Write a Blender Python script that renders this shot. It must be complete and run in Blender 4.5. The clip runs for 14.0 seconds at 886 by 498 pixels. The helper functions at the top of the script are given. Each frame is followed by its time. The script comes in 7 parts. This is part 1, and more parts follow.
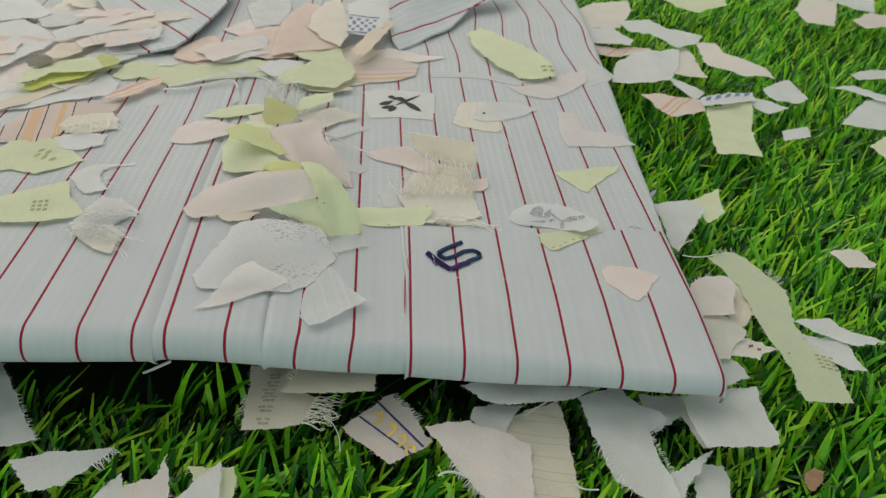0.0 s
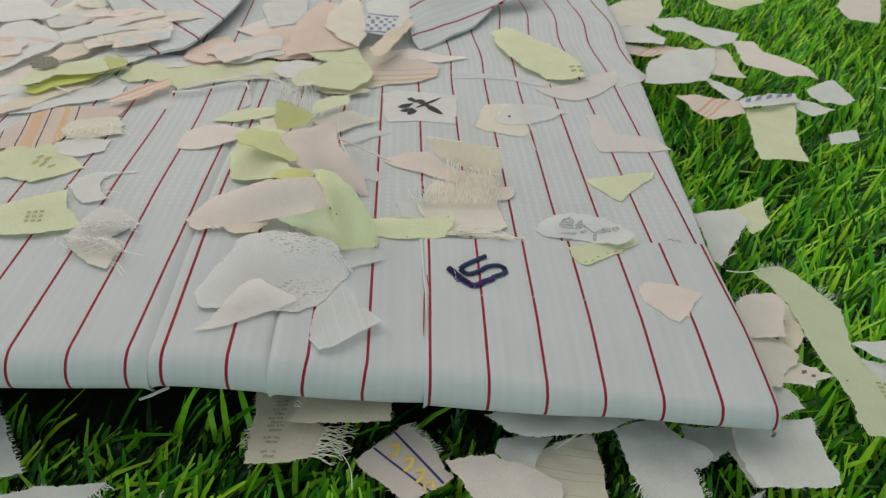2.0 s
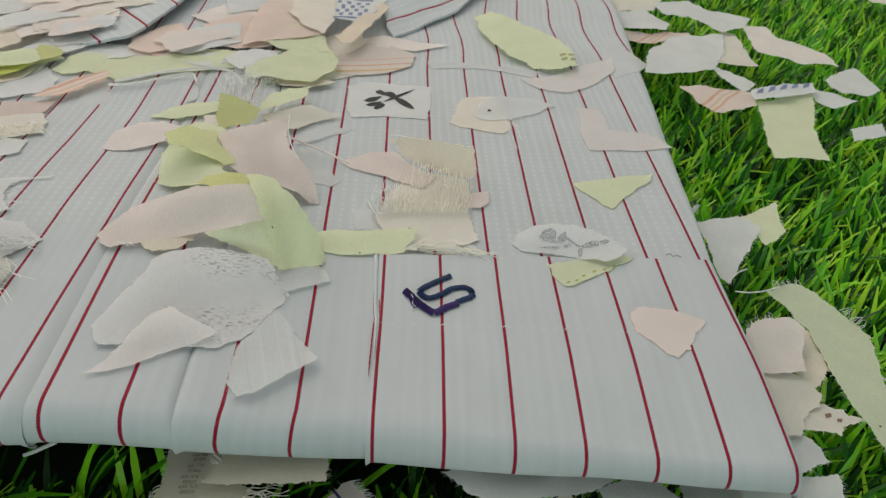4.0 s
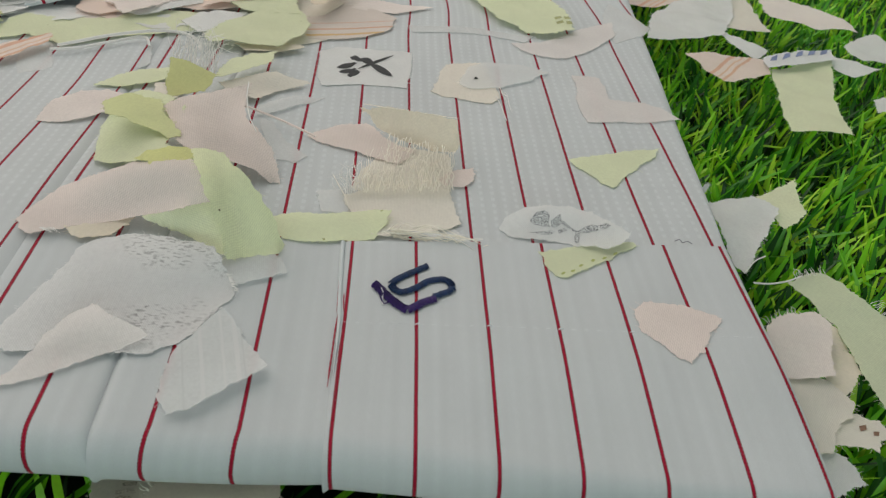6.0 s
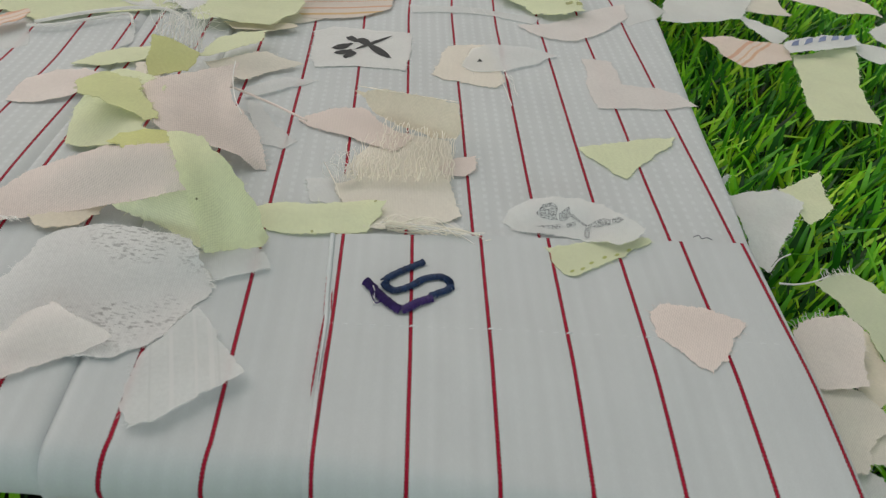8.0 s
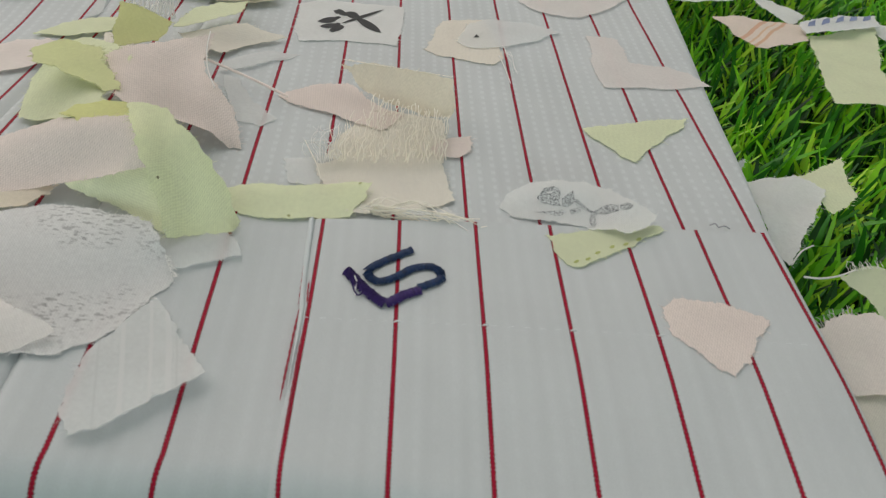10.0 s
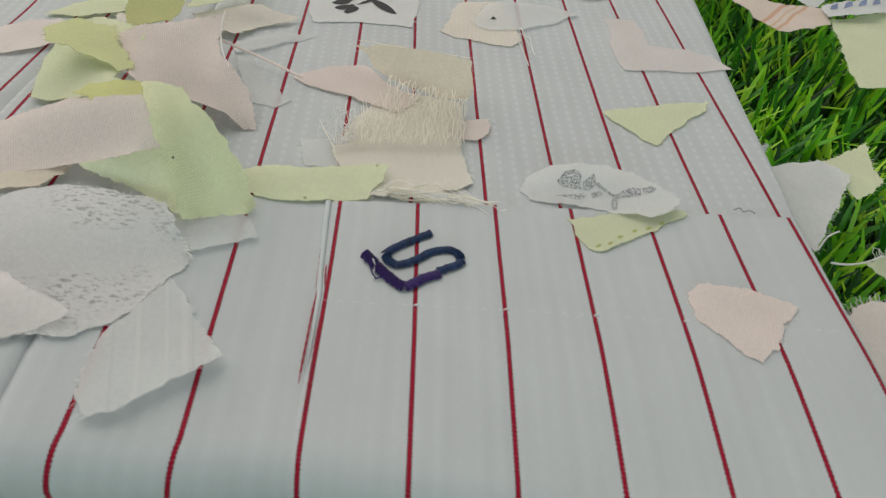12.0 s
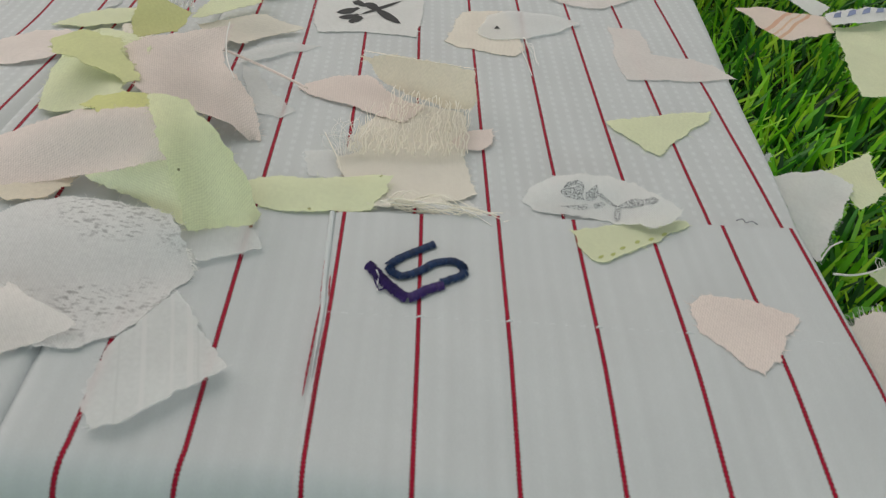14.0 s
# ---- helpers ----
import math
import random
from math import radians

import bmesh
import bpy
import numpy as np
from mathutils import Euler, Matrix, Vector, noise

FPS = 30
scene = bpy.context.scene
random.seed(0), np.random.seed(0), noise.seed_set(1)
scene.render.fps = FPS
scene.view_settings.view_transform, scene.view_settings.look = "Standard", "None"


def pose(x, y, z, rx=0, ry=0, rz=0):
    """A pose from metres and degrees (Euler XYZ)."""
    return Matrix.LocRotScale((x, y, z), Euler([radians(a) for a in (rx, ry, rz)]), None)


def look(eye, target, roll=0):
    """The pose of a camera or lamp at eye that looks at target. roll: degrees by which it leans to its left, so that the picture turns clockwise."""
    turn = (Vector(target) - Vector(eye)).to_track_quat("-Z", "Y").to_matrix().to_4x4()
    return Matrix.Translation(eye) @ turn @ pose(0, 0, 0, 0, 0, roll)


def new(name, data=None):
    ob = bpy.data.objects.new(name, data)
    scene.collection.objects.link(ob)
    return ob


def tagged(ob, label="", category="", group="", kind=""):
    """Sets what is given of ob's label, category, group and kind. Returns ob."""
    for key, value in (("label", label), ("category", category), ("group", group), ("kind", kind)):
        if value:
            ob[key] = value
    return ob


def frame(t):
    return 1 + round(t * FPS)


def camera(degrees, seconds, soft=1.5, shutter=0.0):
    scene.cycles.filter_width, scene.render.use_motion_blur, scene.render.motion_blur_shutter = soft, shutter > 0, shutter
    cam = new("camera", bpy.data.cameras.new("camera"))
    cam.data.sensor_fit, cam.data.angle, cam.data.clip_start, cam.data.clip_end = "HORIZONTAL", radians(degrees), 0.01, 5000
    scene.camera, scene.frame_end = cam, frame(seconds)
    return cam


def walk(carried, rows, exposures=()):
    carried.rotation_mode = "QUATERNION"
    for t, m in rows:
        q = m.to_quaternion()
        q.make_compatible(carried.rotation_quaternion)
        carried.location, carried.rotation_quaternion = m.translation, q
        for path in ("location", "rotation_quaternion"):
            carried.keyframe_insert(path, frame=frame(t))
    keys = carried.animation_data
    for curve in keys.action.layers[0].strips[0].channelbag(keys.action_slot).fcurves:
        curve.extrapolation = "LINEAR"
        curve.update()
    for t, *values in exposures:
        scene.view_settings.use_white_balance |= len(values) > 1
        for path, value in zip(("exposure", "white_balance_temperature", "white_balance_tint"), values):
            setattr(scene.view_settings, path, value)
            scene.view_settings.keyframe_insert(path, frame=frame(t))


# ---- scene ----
from mathutils import geometry
cam = camera(59.71, 14.0, soft=1.2)
PATH = [
    (0, (-0.02757, -0.22086, 0.15225), (-0.00904, -0.06006, 0.03476), 4.88),
    (0.5, (-0.02746, -0.21940, 0.15177), (-0.00932, -0.05852, 0.03434), 4.82),
    (1, (-0.02698, -0.21611, 0.14998), (-0.00948, -0.05513, 0.03259), 4.67),
    (1.5, (-0.02698, -0.20979, 0.14798), (-0.01116, -0.04866, 0.03056), 4.37),
    (2, (-0.02604, -0.20273, 0.14366), (-0.01315, -0.04127, 0.02633), 3.84),
    (2.5, (-0.02273, -0.19590, 0.14005), (-0.01202, -0.03443, 0.02252), 3.41),
    (3, (-0.01827, -0.18774, 0.13711), (-0.00879, -0.02581, 0.02011), 3.08),
    (5.5, (-0.00402, -0.14999, 0.11568), (0.00844, 0.00734, -0.00716), 3.46),
    (6, (-0.00422, -0.14704, 0.11378), (0.00776, 0.01001, -0.00948), 3.52),
    (6.5, (-0.00428, -0.14451, 0.11153), (0.00729, 0.01246, -0.01187), 3.53),
    (7, (-0.00396, -0.14158, 0.11019), (0.00731, 0.01455, -0.01430), 3.74),
    (9.5, (-0.00016, -0.12529, 0.09649), (0.01153, 0.02978, -0.02928), 4.25),
    (10, (-0.00013, -0.12314, 0.09435), (0.01197, 0.03131, -0.03214), 4.59),
    (10.5, (-0.00140, -0.12230, 0.09229), (0.01039, 0.03138, -0.03516), 4.65),
    (11, (-0.00220, -0.12172, 0.09264), (0.00952, 0.03151, -0.03536), 4.75),
    (11.5, (-0.00217, -0.12224, 0.09194), (0.00873, 0.03061, -0.03658), 4.59),
    (12, (-0.00214, -0.12170, 0.09156), (0.00813, 0.03104, -0.03714), 4.46),
    (12.5, (-0.00211, -0.12192, 0.09209), (0.00765, 0.03105, -0.03638), 4.35),
    (13, (-0.00204, -0.12115, 0.09164), (0.00765, 0.03196, -0.03668), 4.34),
    (13.5, (-0.00162, -0.12150, 0.09232), (0.00762, 0.03143, -0.03624), 4.29),
    (14, (-0.00205, -0.12139, 0.09321), (0.00707, 0.03192, -0.03491), 4.21),
]
walk(cam, [(t, look(eye, target, roll)) for t, eye, target, roll in PATH], exposures=[(0.0, -0.60, 6500, 7.5), (3.0, -0.61, 6500, 9), (5.5, -0.64, 6500, 9.5), (14.0, -0.62, 6500, 10)])
cam.data.dof.use_dof = True
cam.data.dof.focus_distance = 0.205
cam.data.dof.aperture_fstop = 44.0


S = 0.015  # spacing of the red stripes


# ---- light: a broad luminous ceiling, a nearer warm lamp behind and an added low cool front fill, in a plain white room ----
def area_lamp(name, place, target, w, d, power, colour):
    lamp = bpy.data.lights.new(name, "AREA")
    lamp.shape, lamp.size, lamp.size_y, lamp.energy, lamp.color = "RECTANGLE", w, d, power, colour
    ob = new(name, lamp)
    ob.matrix_world = look(place, target)
    return ob


area_lamp("ceiling_light", (0.0, 0.1, 2.36), (0.0, 0.1001, 0.0), 4.8, 4.8, 23.0, (0.915, 0.985, 0.98))
area_lamp("warm_light", (-0.48, 0.74, 0.85), (-0.08, 0.2, 0.0), 2.0, 1.5, 20.5, (1.0, 0.872, 0.815))
# unseen fill lamp, added to brighten the front fold and the scraps below it
area_lamp("front_fill_light", (0.1, -2.2, 0.42), (0.0, 0.0, 0.0), 2.4, 0.75, 23.0, (0.82, 0.98, 0.99))

world = bpy.data.worlds.new("room_air")
scene.world = world
world.use_nodes = True
world.node_tree.nodes["Background"].inputs[0].default_value = (0.9, 0.95, 1.0, 1)
world.node_tree.nodes["Background"].inputs[1].default_value = 0.05


# ---- materials ----
def nodes_of(name):
    m = bpy.data.materials.new(name)
    m.use_nodes = True
    nt = m.node_tree
    return m, nt, nt.nodes["Principled BSDF"]


def node(nt, kind, **values):
    n = nt.nodes.new(kind)
    for key, value in values.items():
        if key == "operation":
            n.operation = value
        elif key == "blend":
            n.blend_type = value
        elif key == "data":
            n.data_type = value
        else:
            n.inputs[key.replace("_", " ")].default_value = value
    return n


def calc(nt, op, a, b=None, c=None):
    n = nt.nodes.new("ShaderNodeMath")
    n.operation = op
    for i, v in enumerate((a, b, c)):
        if v is None:
            continue
        if isinstance(v, (int, float)):
            n.inputs[i].default_value = v
        else:
            nt.links.new(v, n.inputs[i])
    return n.outputs[0]


def blend(nt, fac, a, b, mode="MIX"):
    n = nt.nodes.new("ShaderNodeMix")
    n.data_type, n.blend_type = "RGBA", mode
    for i, v in ((0, fac), (6, a), (7, b)):
        if isinstance(v, (int, float)):
            n.inputs[i].default_value = v
        elif isinstance(v, tuple):
            n.inputs[i].default_value = (*v, 1)
        else:
            nt.links.new(v, n.inputs[i])
    return n.outputs[2]


def noise_at(nt, vec, scale, detail=3.0):
    n = node(nt, "ShaderNodeTexNoise", Scale=scale, Detail=detail)
    nt.links.new(vec, n.inputs["Vector"])
    return n.outputs["Fac"]


def bump(nt, bsdf, height, strength, distance):
    n = node(nt, "ShaderNodeBump", Strength=strength, Distance=distance)
    nt.links.new(height, n.inputs["Height"])
    nt.links.new(n.outputs[0], bsdf.inputs["Normal"])
    return n.outputs[0]


def sheer(nt, bsdf, colour, share, gaps=0.0):
    """Lets a share of the light through the cloth, and a little between its threads."""
    out = nt.nodes["Material Output"]
    tr = nt.nodes.new("ShaderNodeBsdfTranslucent")
    if isinstance(colour, tuple):
        tr.inputs[0].default_value = (*colour, 1)
    else:
        nt.links.new(colour, tr.inputs[0])
    mix = nt.nodes.new("ShaderNodeMixShader")
    mix.inputs[0].default_value = share
    nt.links.new(bsdf.outputs[0], mix.inputs[1])
    nt.links.new(tr.outputs[0], mix.inputs[2])
    nt.links.new(mix.outputs[0], out.inputs[0])
    if gaps:
        holes = nt.nodes.new("ShaderNodeBsdfTransparent")
        weave = nt.nodes.new("ShaderNodeMixShader")
        weave.inputs[0].default_value = gaps
        nt.links.new(mix.outputs[0], weave.inputs[1])
        nt.links.new(holes.outputs[0], weave.inputs[2])
        nt.links.new(weave.outputs[0], out.inputs[0])


def cloth(name, colour, pitch=0.42, share=0.33, specks=0.0, speck_colour=(0.2, 0.2, 0.2), lines=None, flecks=None, relief=0.12, gaps=0.15, contrast=0.1):
    """Plain woven cotton. pitch: thread spacing in mm; lines: (angle, [(place, width, colour)]) woven lines in mm;
    flecks: colour of a broken print."""
    m, nt, bsdf = nodes_of(name)
    tc = nt.nodes.new("ShaderNodeTexCoord")
    info = nt.nodes.new("ShaderNodeObjectInfo")
    turn = node(nt, "ShaderNodeVectorRotate")
    turn.rotation_type = "Z_AXIS"
    nt.links.new(tc.outputs["Object"], turn.inputs["Vector"])
    nt.links.new(calc(nt, "MULTIPLY", info.outputs["Random"], 3.1), turn.inputs["Angle"])
    sep = nt.nodes.new("ShaderNodeSeparateXYZ")
    nt.links.new(turn.outputs[0], sep.inputs[0])
    k = 2 * math.pi / (pitch * 0.001)
    warp = calc(nt, "SINE", calc(nt, "MULTIPLY", sep.outputs[0], k))
    weft = calc(nt, "SINE", calc(nt, "MULTIPLY", sep.outputs[1], k * 0.9))
    weave = calc(nt, "ADD", calc(nt, "MULTIPLY", warp, 0.3), calc(nt, "MULTIPLY", calc(nt, "MULTIPLY", warp, weft), 0.8))
    slub = noise_at(nt, turn.outputs[0], 1300.0, 3.0)
    large = noise_at(nt, tc.outputs["Object"], 90.0, 3.0)
    tone = calc(nt, "ADD", calc(nt, "MULTIPLY", large, 0.14), calc(nt, "MULTIPLY", weave, contrast))
    tone = calc(nt, "ADD", tone, calc(nt, "MULTIPLY", slub, 0.2))
    tone = calc(nt, "ADD", tone, calc(nt, "MULTIPLY", info.outputs["Random"], 0.07))
    tone = calc(nt, "ADD", tone, 0.785)
    grey = nt.nodes.new("ShaderNodeCombineColor")
    for i in range(3):
        nt.links.new(tone, grey.inputs[i])
    col = blend(nt, 1.0, colour, grey.outputs[0], "MULTIPLY")
    if specks:
        dots = node(nt, "ShaderNodeTexVoronoi", Scale=130.0)
        nt.links.new(tc.outputs["Object"], dots.inputs["Vector"])
        col = blend(nt, calc(nt, "LESS_THAN", dots.outputs["Distance"], specks), col, speck_colour)
    if flecks:
        stretch = node(nt, "ShaderNodeMapping", Scale=(900.0, 1900.0, 500.0), Rotation=(0, 0, -0.3))
        nt.links.new(tc.outputs["Object"], stretch.inputs[0])
        a = noise_at(nt, stretch.outputs[0], 0.9, 4.0)
        b = noise_at(nt, tc.outputs["Object"], 75.0, 2.0)
        fine = noise_at(nt, tc.outputs["Object"], 1900.0, 2.0)
        rough = node(nt, "ShaderNodeMapRange", From_Min=0.53, From_Max=0.64)
        nt.links.new(a, rough.inputs["Value"])
        patchy = node(nt, "ShaderNodeMapRange", From_Min=0.5, From_Max=0.6)
        nt.links.new(b, patchy.inputs["Value"])
        ink = calc(nt, "MULTIPLY", calc(nt, "MULTIPLY", rough.outputs[0], patchy.outputs[0]), calc(nt, "ADD", 0.3, fine))
        col = blend(nt, calc(nt, "MULTIPLY", ink, 0.62), col, flecks)
    if lines:
        angle, bands = lines
        t2 = node(nt, "ShaderNodeVectorRotate", Angle=radians(angle))
        t2.rotation_type = "Z_AXIS"
        nt.links.new(tc.outputs["Object"], t2.inputs["Vector"])
        s2 = nt.nodes.new("ShaderNodeSeparateXYZ")
        nt.links.new(t2.outputs[0], s2.inputs[0])
        wob = calc(nt, "MULTIPLY", noise_at(nt, tc.outputs["Object"], 300.0), 0.0003)
        f = calc(nt, "ADD", s2.outputs[0], wob)
        for start, width, c in bands:
            hit = calc(nt, "LESS_THAN", calc(nt, "ABSOLUTE", calc(nt, "SUBTRACT", f, start * 0.001)), width * 0.0005)
            col = blend(nt, hit, col, c)
    nt.links.new(col, bsdf.inputs["Base Color"])
    bsdf.inputs["Roughness"].default_value = 0.9
    bsdf.inputs["Specular IOR Level"].default_value = 0.15
    bsdf.inputs["Sheen Weight"].default_value = 0.15
    h = calc(nt, "ADD", calc(nt, "MULTIPLY", weave, 0.5), calc(nt, "MULTIPLY", slub, 0.8))
    crease = noise_at(nt, turn.outputs[0], 170.0, 2.5)
    h = calc(nt, "ADD", h, calc(nt, "MULTIPLY", crease, 0.26 / relief))
    bump(nt, bsdf, h, 0.45, relief * 0.001)
    sheer(nt, bsdf, col, share, gaps)
    return m


def shirting(name):
    """Striped shirting. u runs across the red stripes, one per unit; v runs along them, in the same unit."""
    m, nt, bsdf = nodes_of(name)
    uv = nt.nodes.new("ShaderNodeUVMap")
    uv.uv_map = "weave"
    sep = nt.nodes.new("ShaderNodeSeparateXYZ")
    nt.links.new(uv.outputs[0], sep.inputs[0])
    u, v = sep.outputs[0], sep.outputs[1]
    off = calc(nt, "SUBTRACT", calc(nt, "FRACT", calc(nt, "ADD", u, 0.5)), 0.5)   # 0 on the stripe
    dist = calc(nt, "ABSOLUTE", off)
    # chain of small links along the stripe: two strands that cross each other
    sway = calc(nt, "MULTIPLY", calc(nt, "SINE", calc(nt, "MULTIPLY", v, 2 * math.pi * 11.0)), 0.0125)
    near = calc(nt, "MINIMUM", calc(nt, "ABSOLUTE", calc(nt, "SUBTRACT", off, sway)), calc(nt, "ABSOLUTE", calc(nt, "ADD", off, sway)))
    red = calc(nt, "LESS_THAN", dist, calc(nt, "ADD", calc(nt, "ABSOLUTE", sway), 0.0172))
    strand = node(nt, "ShaderNodeMapRange", From_Min=0.004, From_Max=0.0095)
    nt.links.new(near, strand.inputs["Value"])
    red_col = blend(nt, strand.outputs[0], (0.43, 0.005, 0.032), (0.1, 0.003, 0.012))
    # self-coloured satin columns with broken dashes
    col_wave = calc(nt, "SINE", calc(nt, "MULTIPLY", u, 2 * math.pi * 5.0))
    dash = calc(nt, "SINE", calc(nt, "MULTIPLY", v, 2 * math.pi * 5.2))
    above = node(nt, "ShaderNodeMapRange", From_Min=-0.3, From_Max=0.1, To_Min=0.14, To_Max=1.0)   # the pocket cloth is smoother
    nt.links.new(v, above.inputs["Value"])
    soft_dash = node(nt, "ShaderNodeMapRange", From_Min=-0.5, From_Max=0.5)
    nt.links.new(dash, soft_dash.inputs["Value"])
    dashes = calc(nt, "MULTIPLY", calc(nt, "GREATER_THAN", col_wave, 0.55), calc(nt, "MULTIPLY", soft_dash.outputs[0], above.outputs[0]))
    thread_u = calc(nt, "SINE", calc(nt, "MULTIPLY", u, 2 * math.pi * 46.0))
    thread_v = calc(nt, "SINE", calc(nt, "MULTIPLY", v, 2 * math.pi * 40.0))
    weave = calc(nt, "MULTIPLY", thread_u, thread_v)
    large = noise_at(nt, uv.outputs[0], 0.9, 3.0)
    fine = noise_at(nt, uv.outputs[0], 50.0, 3.0)
    tone = calc(nt, "ADD", 0.765, calc(nt, "MULTIPLY", large, 0.12))
    tone = calc(nt, "ADD", tone, calc(nt, "MULTIPLY", dashes, calc(nt, "MULTIPLY", fine, 0.165)))
    tone = calc(nt, "ADD", tone, calc(nt, "MULTIPLY", fine, 0.16))
    tone = calc(nt, "ADD", tone, calc(nt, "MULTIPLY", weave, 0.045))
    tone = calc(nt, "ADD", tone, calc(nt, "MULTIPLY", col_wave, 0.008))
    band = node(nt, "ShaderNodeMapping", Scale=(5.0, 0.16, 1.0))
    nt.links.new(uv.outputs[0], band.inputs[0])
    tone = calc(nt, "ADD", tone, calc(nt, "MULTIPLY", noise_at(nt, band.outputs[0], 1.0, 2.0), 0.12))
    grey = nt.nodes.new("ShaderNodeCombineColor")
    for i in range(3):
        nt.links.new(tone, grey.inputs[i])
    white = blend(nt, 1.0, (0.573, 0.61, 0.622), grey.outputs[0], "MULTIPLY")
    col = blend(nt, red, white, red_col)
    nt.links.new(col, bsdf.inputs["Base Color"])
    bsdf.inputs["Roughness"].default_value = 0.75
    bsdf.inputs["Specular IOR Level"].default_value = 0.2
    bsdf.inputs["Sheen Weight"].default_value = 0.04
    h = calc(nt, "ADD", calc(nt, "MULTIPLY", weave, 0.3), calc(nt, "MULTIPLY", dashes, 0.35))
    h = calc(nt, "ADD", h, calc(nt, "MULTIPLY", red, calc(nt, "SUBTRACT", 0.6, calc(nt, "MULTIPLY", strand.outputs[0], 0.5))))
    h = calc(nt, "ADD", h, fine)
    bump(nt, bsdf, h, 0.5, 0.00012)
    return m


def yarn(name, colour, sheen=0.2, rough=0.6, share=0.0, jitter=0.25):
    m, nt, bsdf = nodes_of(name)
    geo = nt.nodes.new("ShaderNodeNewGeometry")
    tone = calc(nt, "ADD", 1.0 - jitter / 2, calc(nt, "MULTIPLY", geo.outputs["Random Per Island"], jitter))
    grey = nt.nodes.new("ShaderNodeCombineColor")
    for i in range(3):
        nt.links.new(tone, grey.inputs[i])
    col = blend(nt, 1.0, colour, grey.outputs[0], "MULTIPLY")
    nt.links.new(col, bsdf.inputs["Base Color"])
    bsdf.inputs["Roughness"].default_value = rough
    bsdf.inputs["Specular IOR Level"].default_value = 0.3
    bsdf.inputs["Sheen Weight"].default_value = sheen
    if share:
        sheer(nt, bsdf, col, share)
    return m


def plain(name, colour, rough=0.8, vary=0.15, scale=40.0):
    m, nt, bsdf = nodes_of(name)
    tc = nt.nodes.new("ShaderNodeTexCoord")
    n = noise_at(nt, tc.outputs["Object"], scale, 4.0)
    col = blend(nt, n, tuple(c * (1 - vary) for c in colour), tuple(min(1, c * (1 + vary)) for c in colour))
    nt.links.new(col, bsdf.inputs["Base Color"])
    bsdf.inputs["Roughness"].default_value = rough
    bump(nt, bsdf, n, 0.2, 0.001)
    return m


def broken_ink(name, ink, ground):
    """Worn print in which the cloth shows through."""
    m, nt, bsdf = nodes_of(name)
    tc = nt.nodes.new("ShaderNodeTexCoord")
    n = noise_at(nt, tc.outputs["Object"], 3000.0, 2.0)
    soft = nt.nodes.new("ShaderNodeMapRange")
    soft.inputs["From Min"].default_value, soft.inputs["From Max"].default_value = 0.36, 0.6
    nt.links.new(n, soft.inputs["Value"])
    nt.links.new(blend(nt, soft.outputs[0], ink, ground), bsdf.inputs["Base Color"])
    bsdf.inputs["Roughness"].default_value = 0.9
    return m


def turf_blade(name, stops):
    m, nt, bsdf = nodes_of(name)
    geo = nt.nodes.new("ShaderNodeNewGeometry")
    ramp = nt.nodes.new("ShaderNodeValToRGB")
    el = ramp.color_ramp.elements
    el[0].position, el[0].color = stops[0][0], (*stops[0][1], 1)
    el[1].position, el[1].color = stops[-1][0], (*stops[-1][1], 1)
    for p, c in stops[1:-1]:
        e = el.new(p)
        e.color = (*c, 1)
    nt.links.new(geo.outputs["Random Per Island"], ramp.inputs[0])
    tc = nt.nodes.new("ShaderNodeTexCoord")
    streak = noise_at(nt, tc.outputs["Object"], 500.0, 2.0)
    col = blend(nt, calc(nt, "MULTIPLY", streak, 0.35), ramp.outputs[0], (0.02, 0.07, 0.006))
    nt.links.new(col, bsdf.inputs["Base Color"])
    bsdf.inputs["Roughness"].default_value = 0.32
    bsdf.inputs["Specular IOR Level"].default_value = 0.32
    sheer(nt, bsdf, col, 0.18)
    return m


STRIPED = shirting("striped_shirting")
WHITE = cloth("white_cotton", (0.92, 0.935, 0.925), share=0.35)
GAUZE = cloth("white_muslin", (0.96, 0.975, 0.965), pitch=0.5, share=0.36, relief=0.25, contrast=0.08, gaps=0.25)
SHEER = cloth("sheer_white_cotton", (0.94, 0.955, 0.95), share=0.5, gaps=0.38, relief=0.1)
BLUSH = cloth("blush_cotton", (0.985, 0.925, 0.885))
SHEERBLUSH = cloth("sheer_blush_cotton", (0.965, 0.935, 0.912), share=0.4, gaps=0.3, relief=0.1)
# blush cotton with the brownish glow of light passing through put into its colour
RUSSET = cloth("warm_lit_blush_cotton", (0.95, 0.83, 0.75))
PINK = cloth("pink_cotton", (0.975, 0.895, 0.85), pitch=0.58, relief=0.2, contrast=0.12)
CREAM = cloth("cream_cotton", (0.96, 0.925, 0.845), pitch=0.5, relief=0.1)
BEIGE = cloth("beige_cotton", (0.96, 0.9, 0.775), contrast=0.04)
TAN = cloth("tan_cotton", (0.92, 0.84, 0.71))
CHECKED = cloth("dark_checked_cotton", (0.5, 0.5, 0.4), lines=(35, [(k * 1.3 - 9.1, 0.6, (0.12, 0.12, 0.1)) for k in range(15)]), flecks=(0.05, 0.05, 0.045))
LIME = cloth("lime_cotton", (0.89, 0.935, 0.7), pitch=0.4, specks=0.035, speck_colour=(0.3, 0.33, 0.15), relief=0.1)
LIMEPALE = cloth("pale_lime_cotton", (0.94, 0.975, 0.74))
LIMEY = cloth("yellow_lime_cotton", (0.8, 0.85, 0.25))
FOLDLIME = cloth("folded_lime_cotton", (0.8, 0.83, 0.5))
LIMEY2 = cloth("bright_lime_cotton", (0.86, 0.88, 0.45))
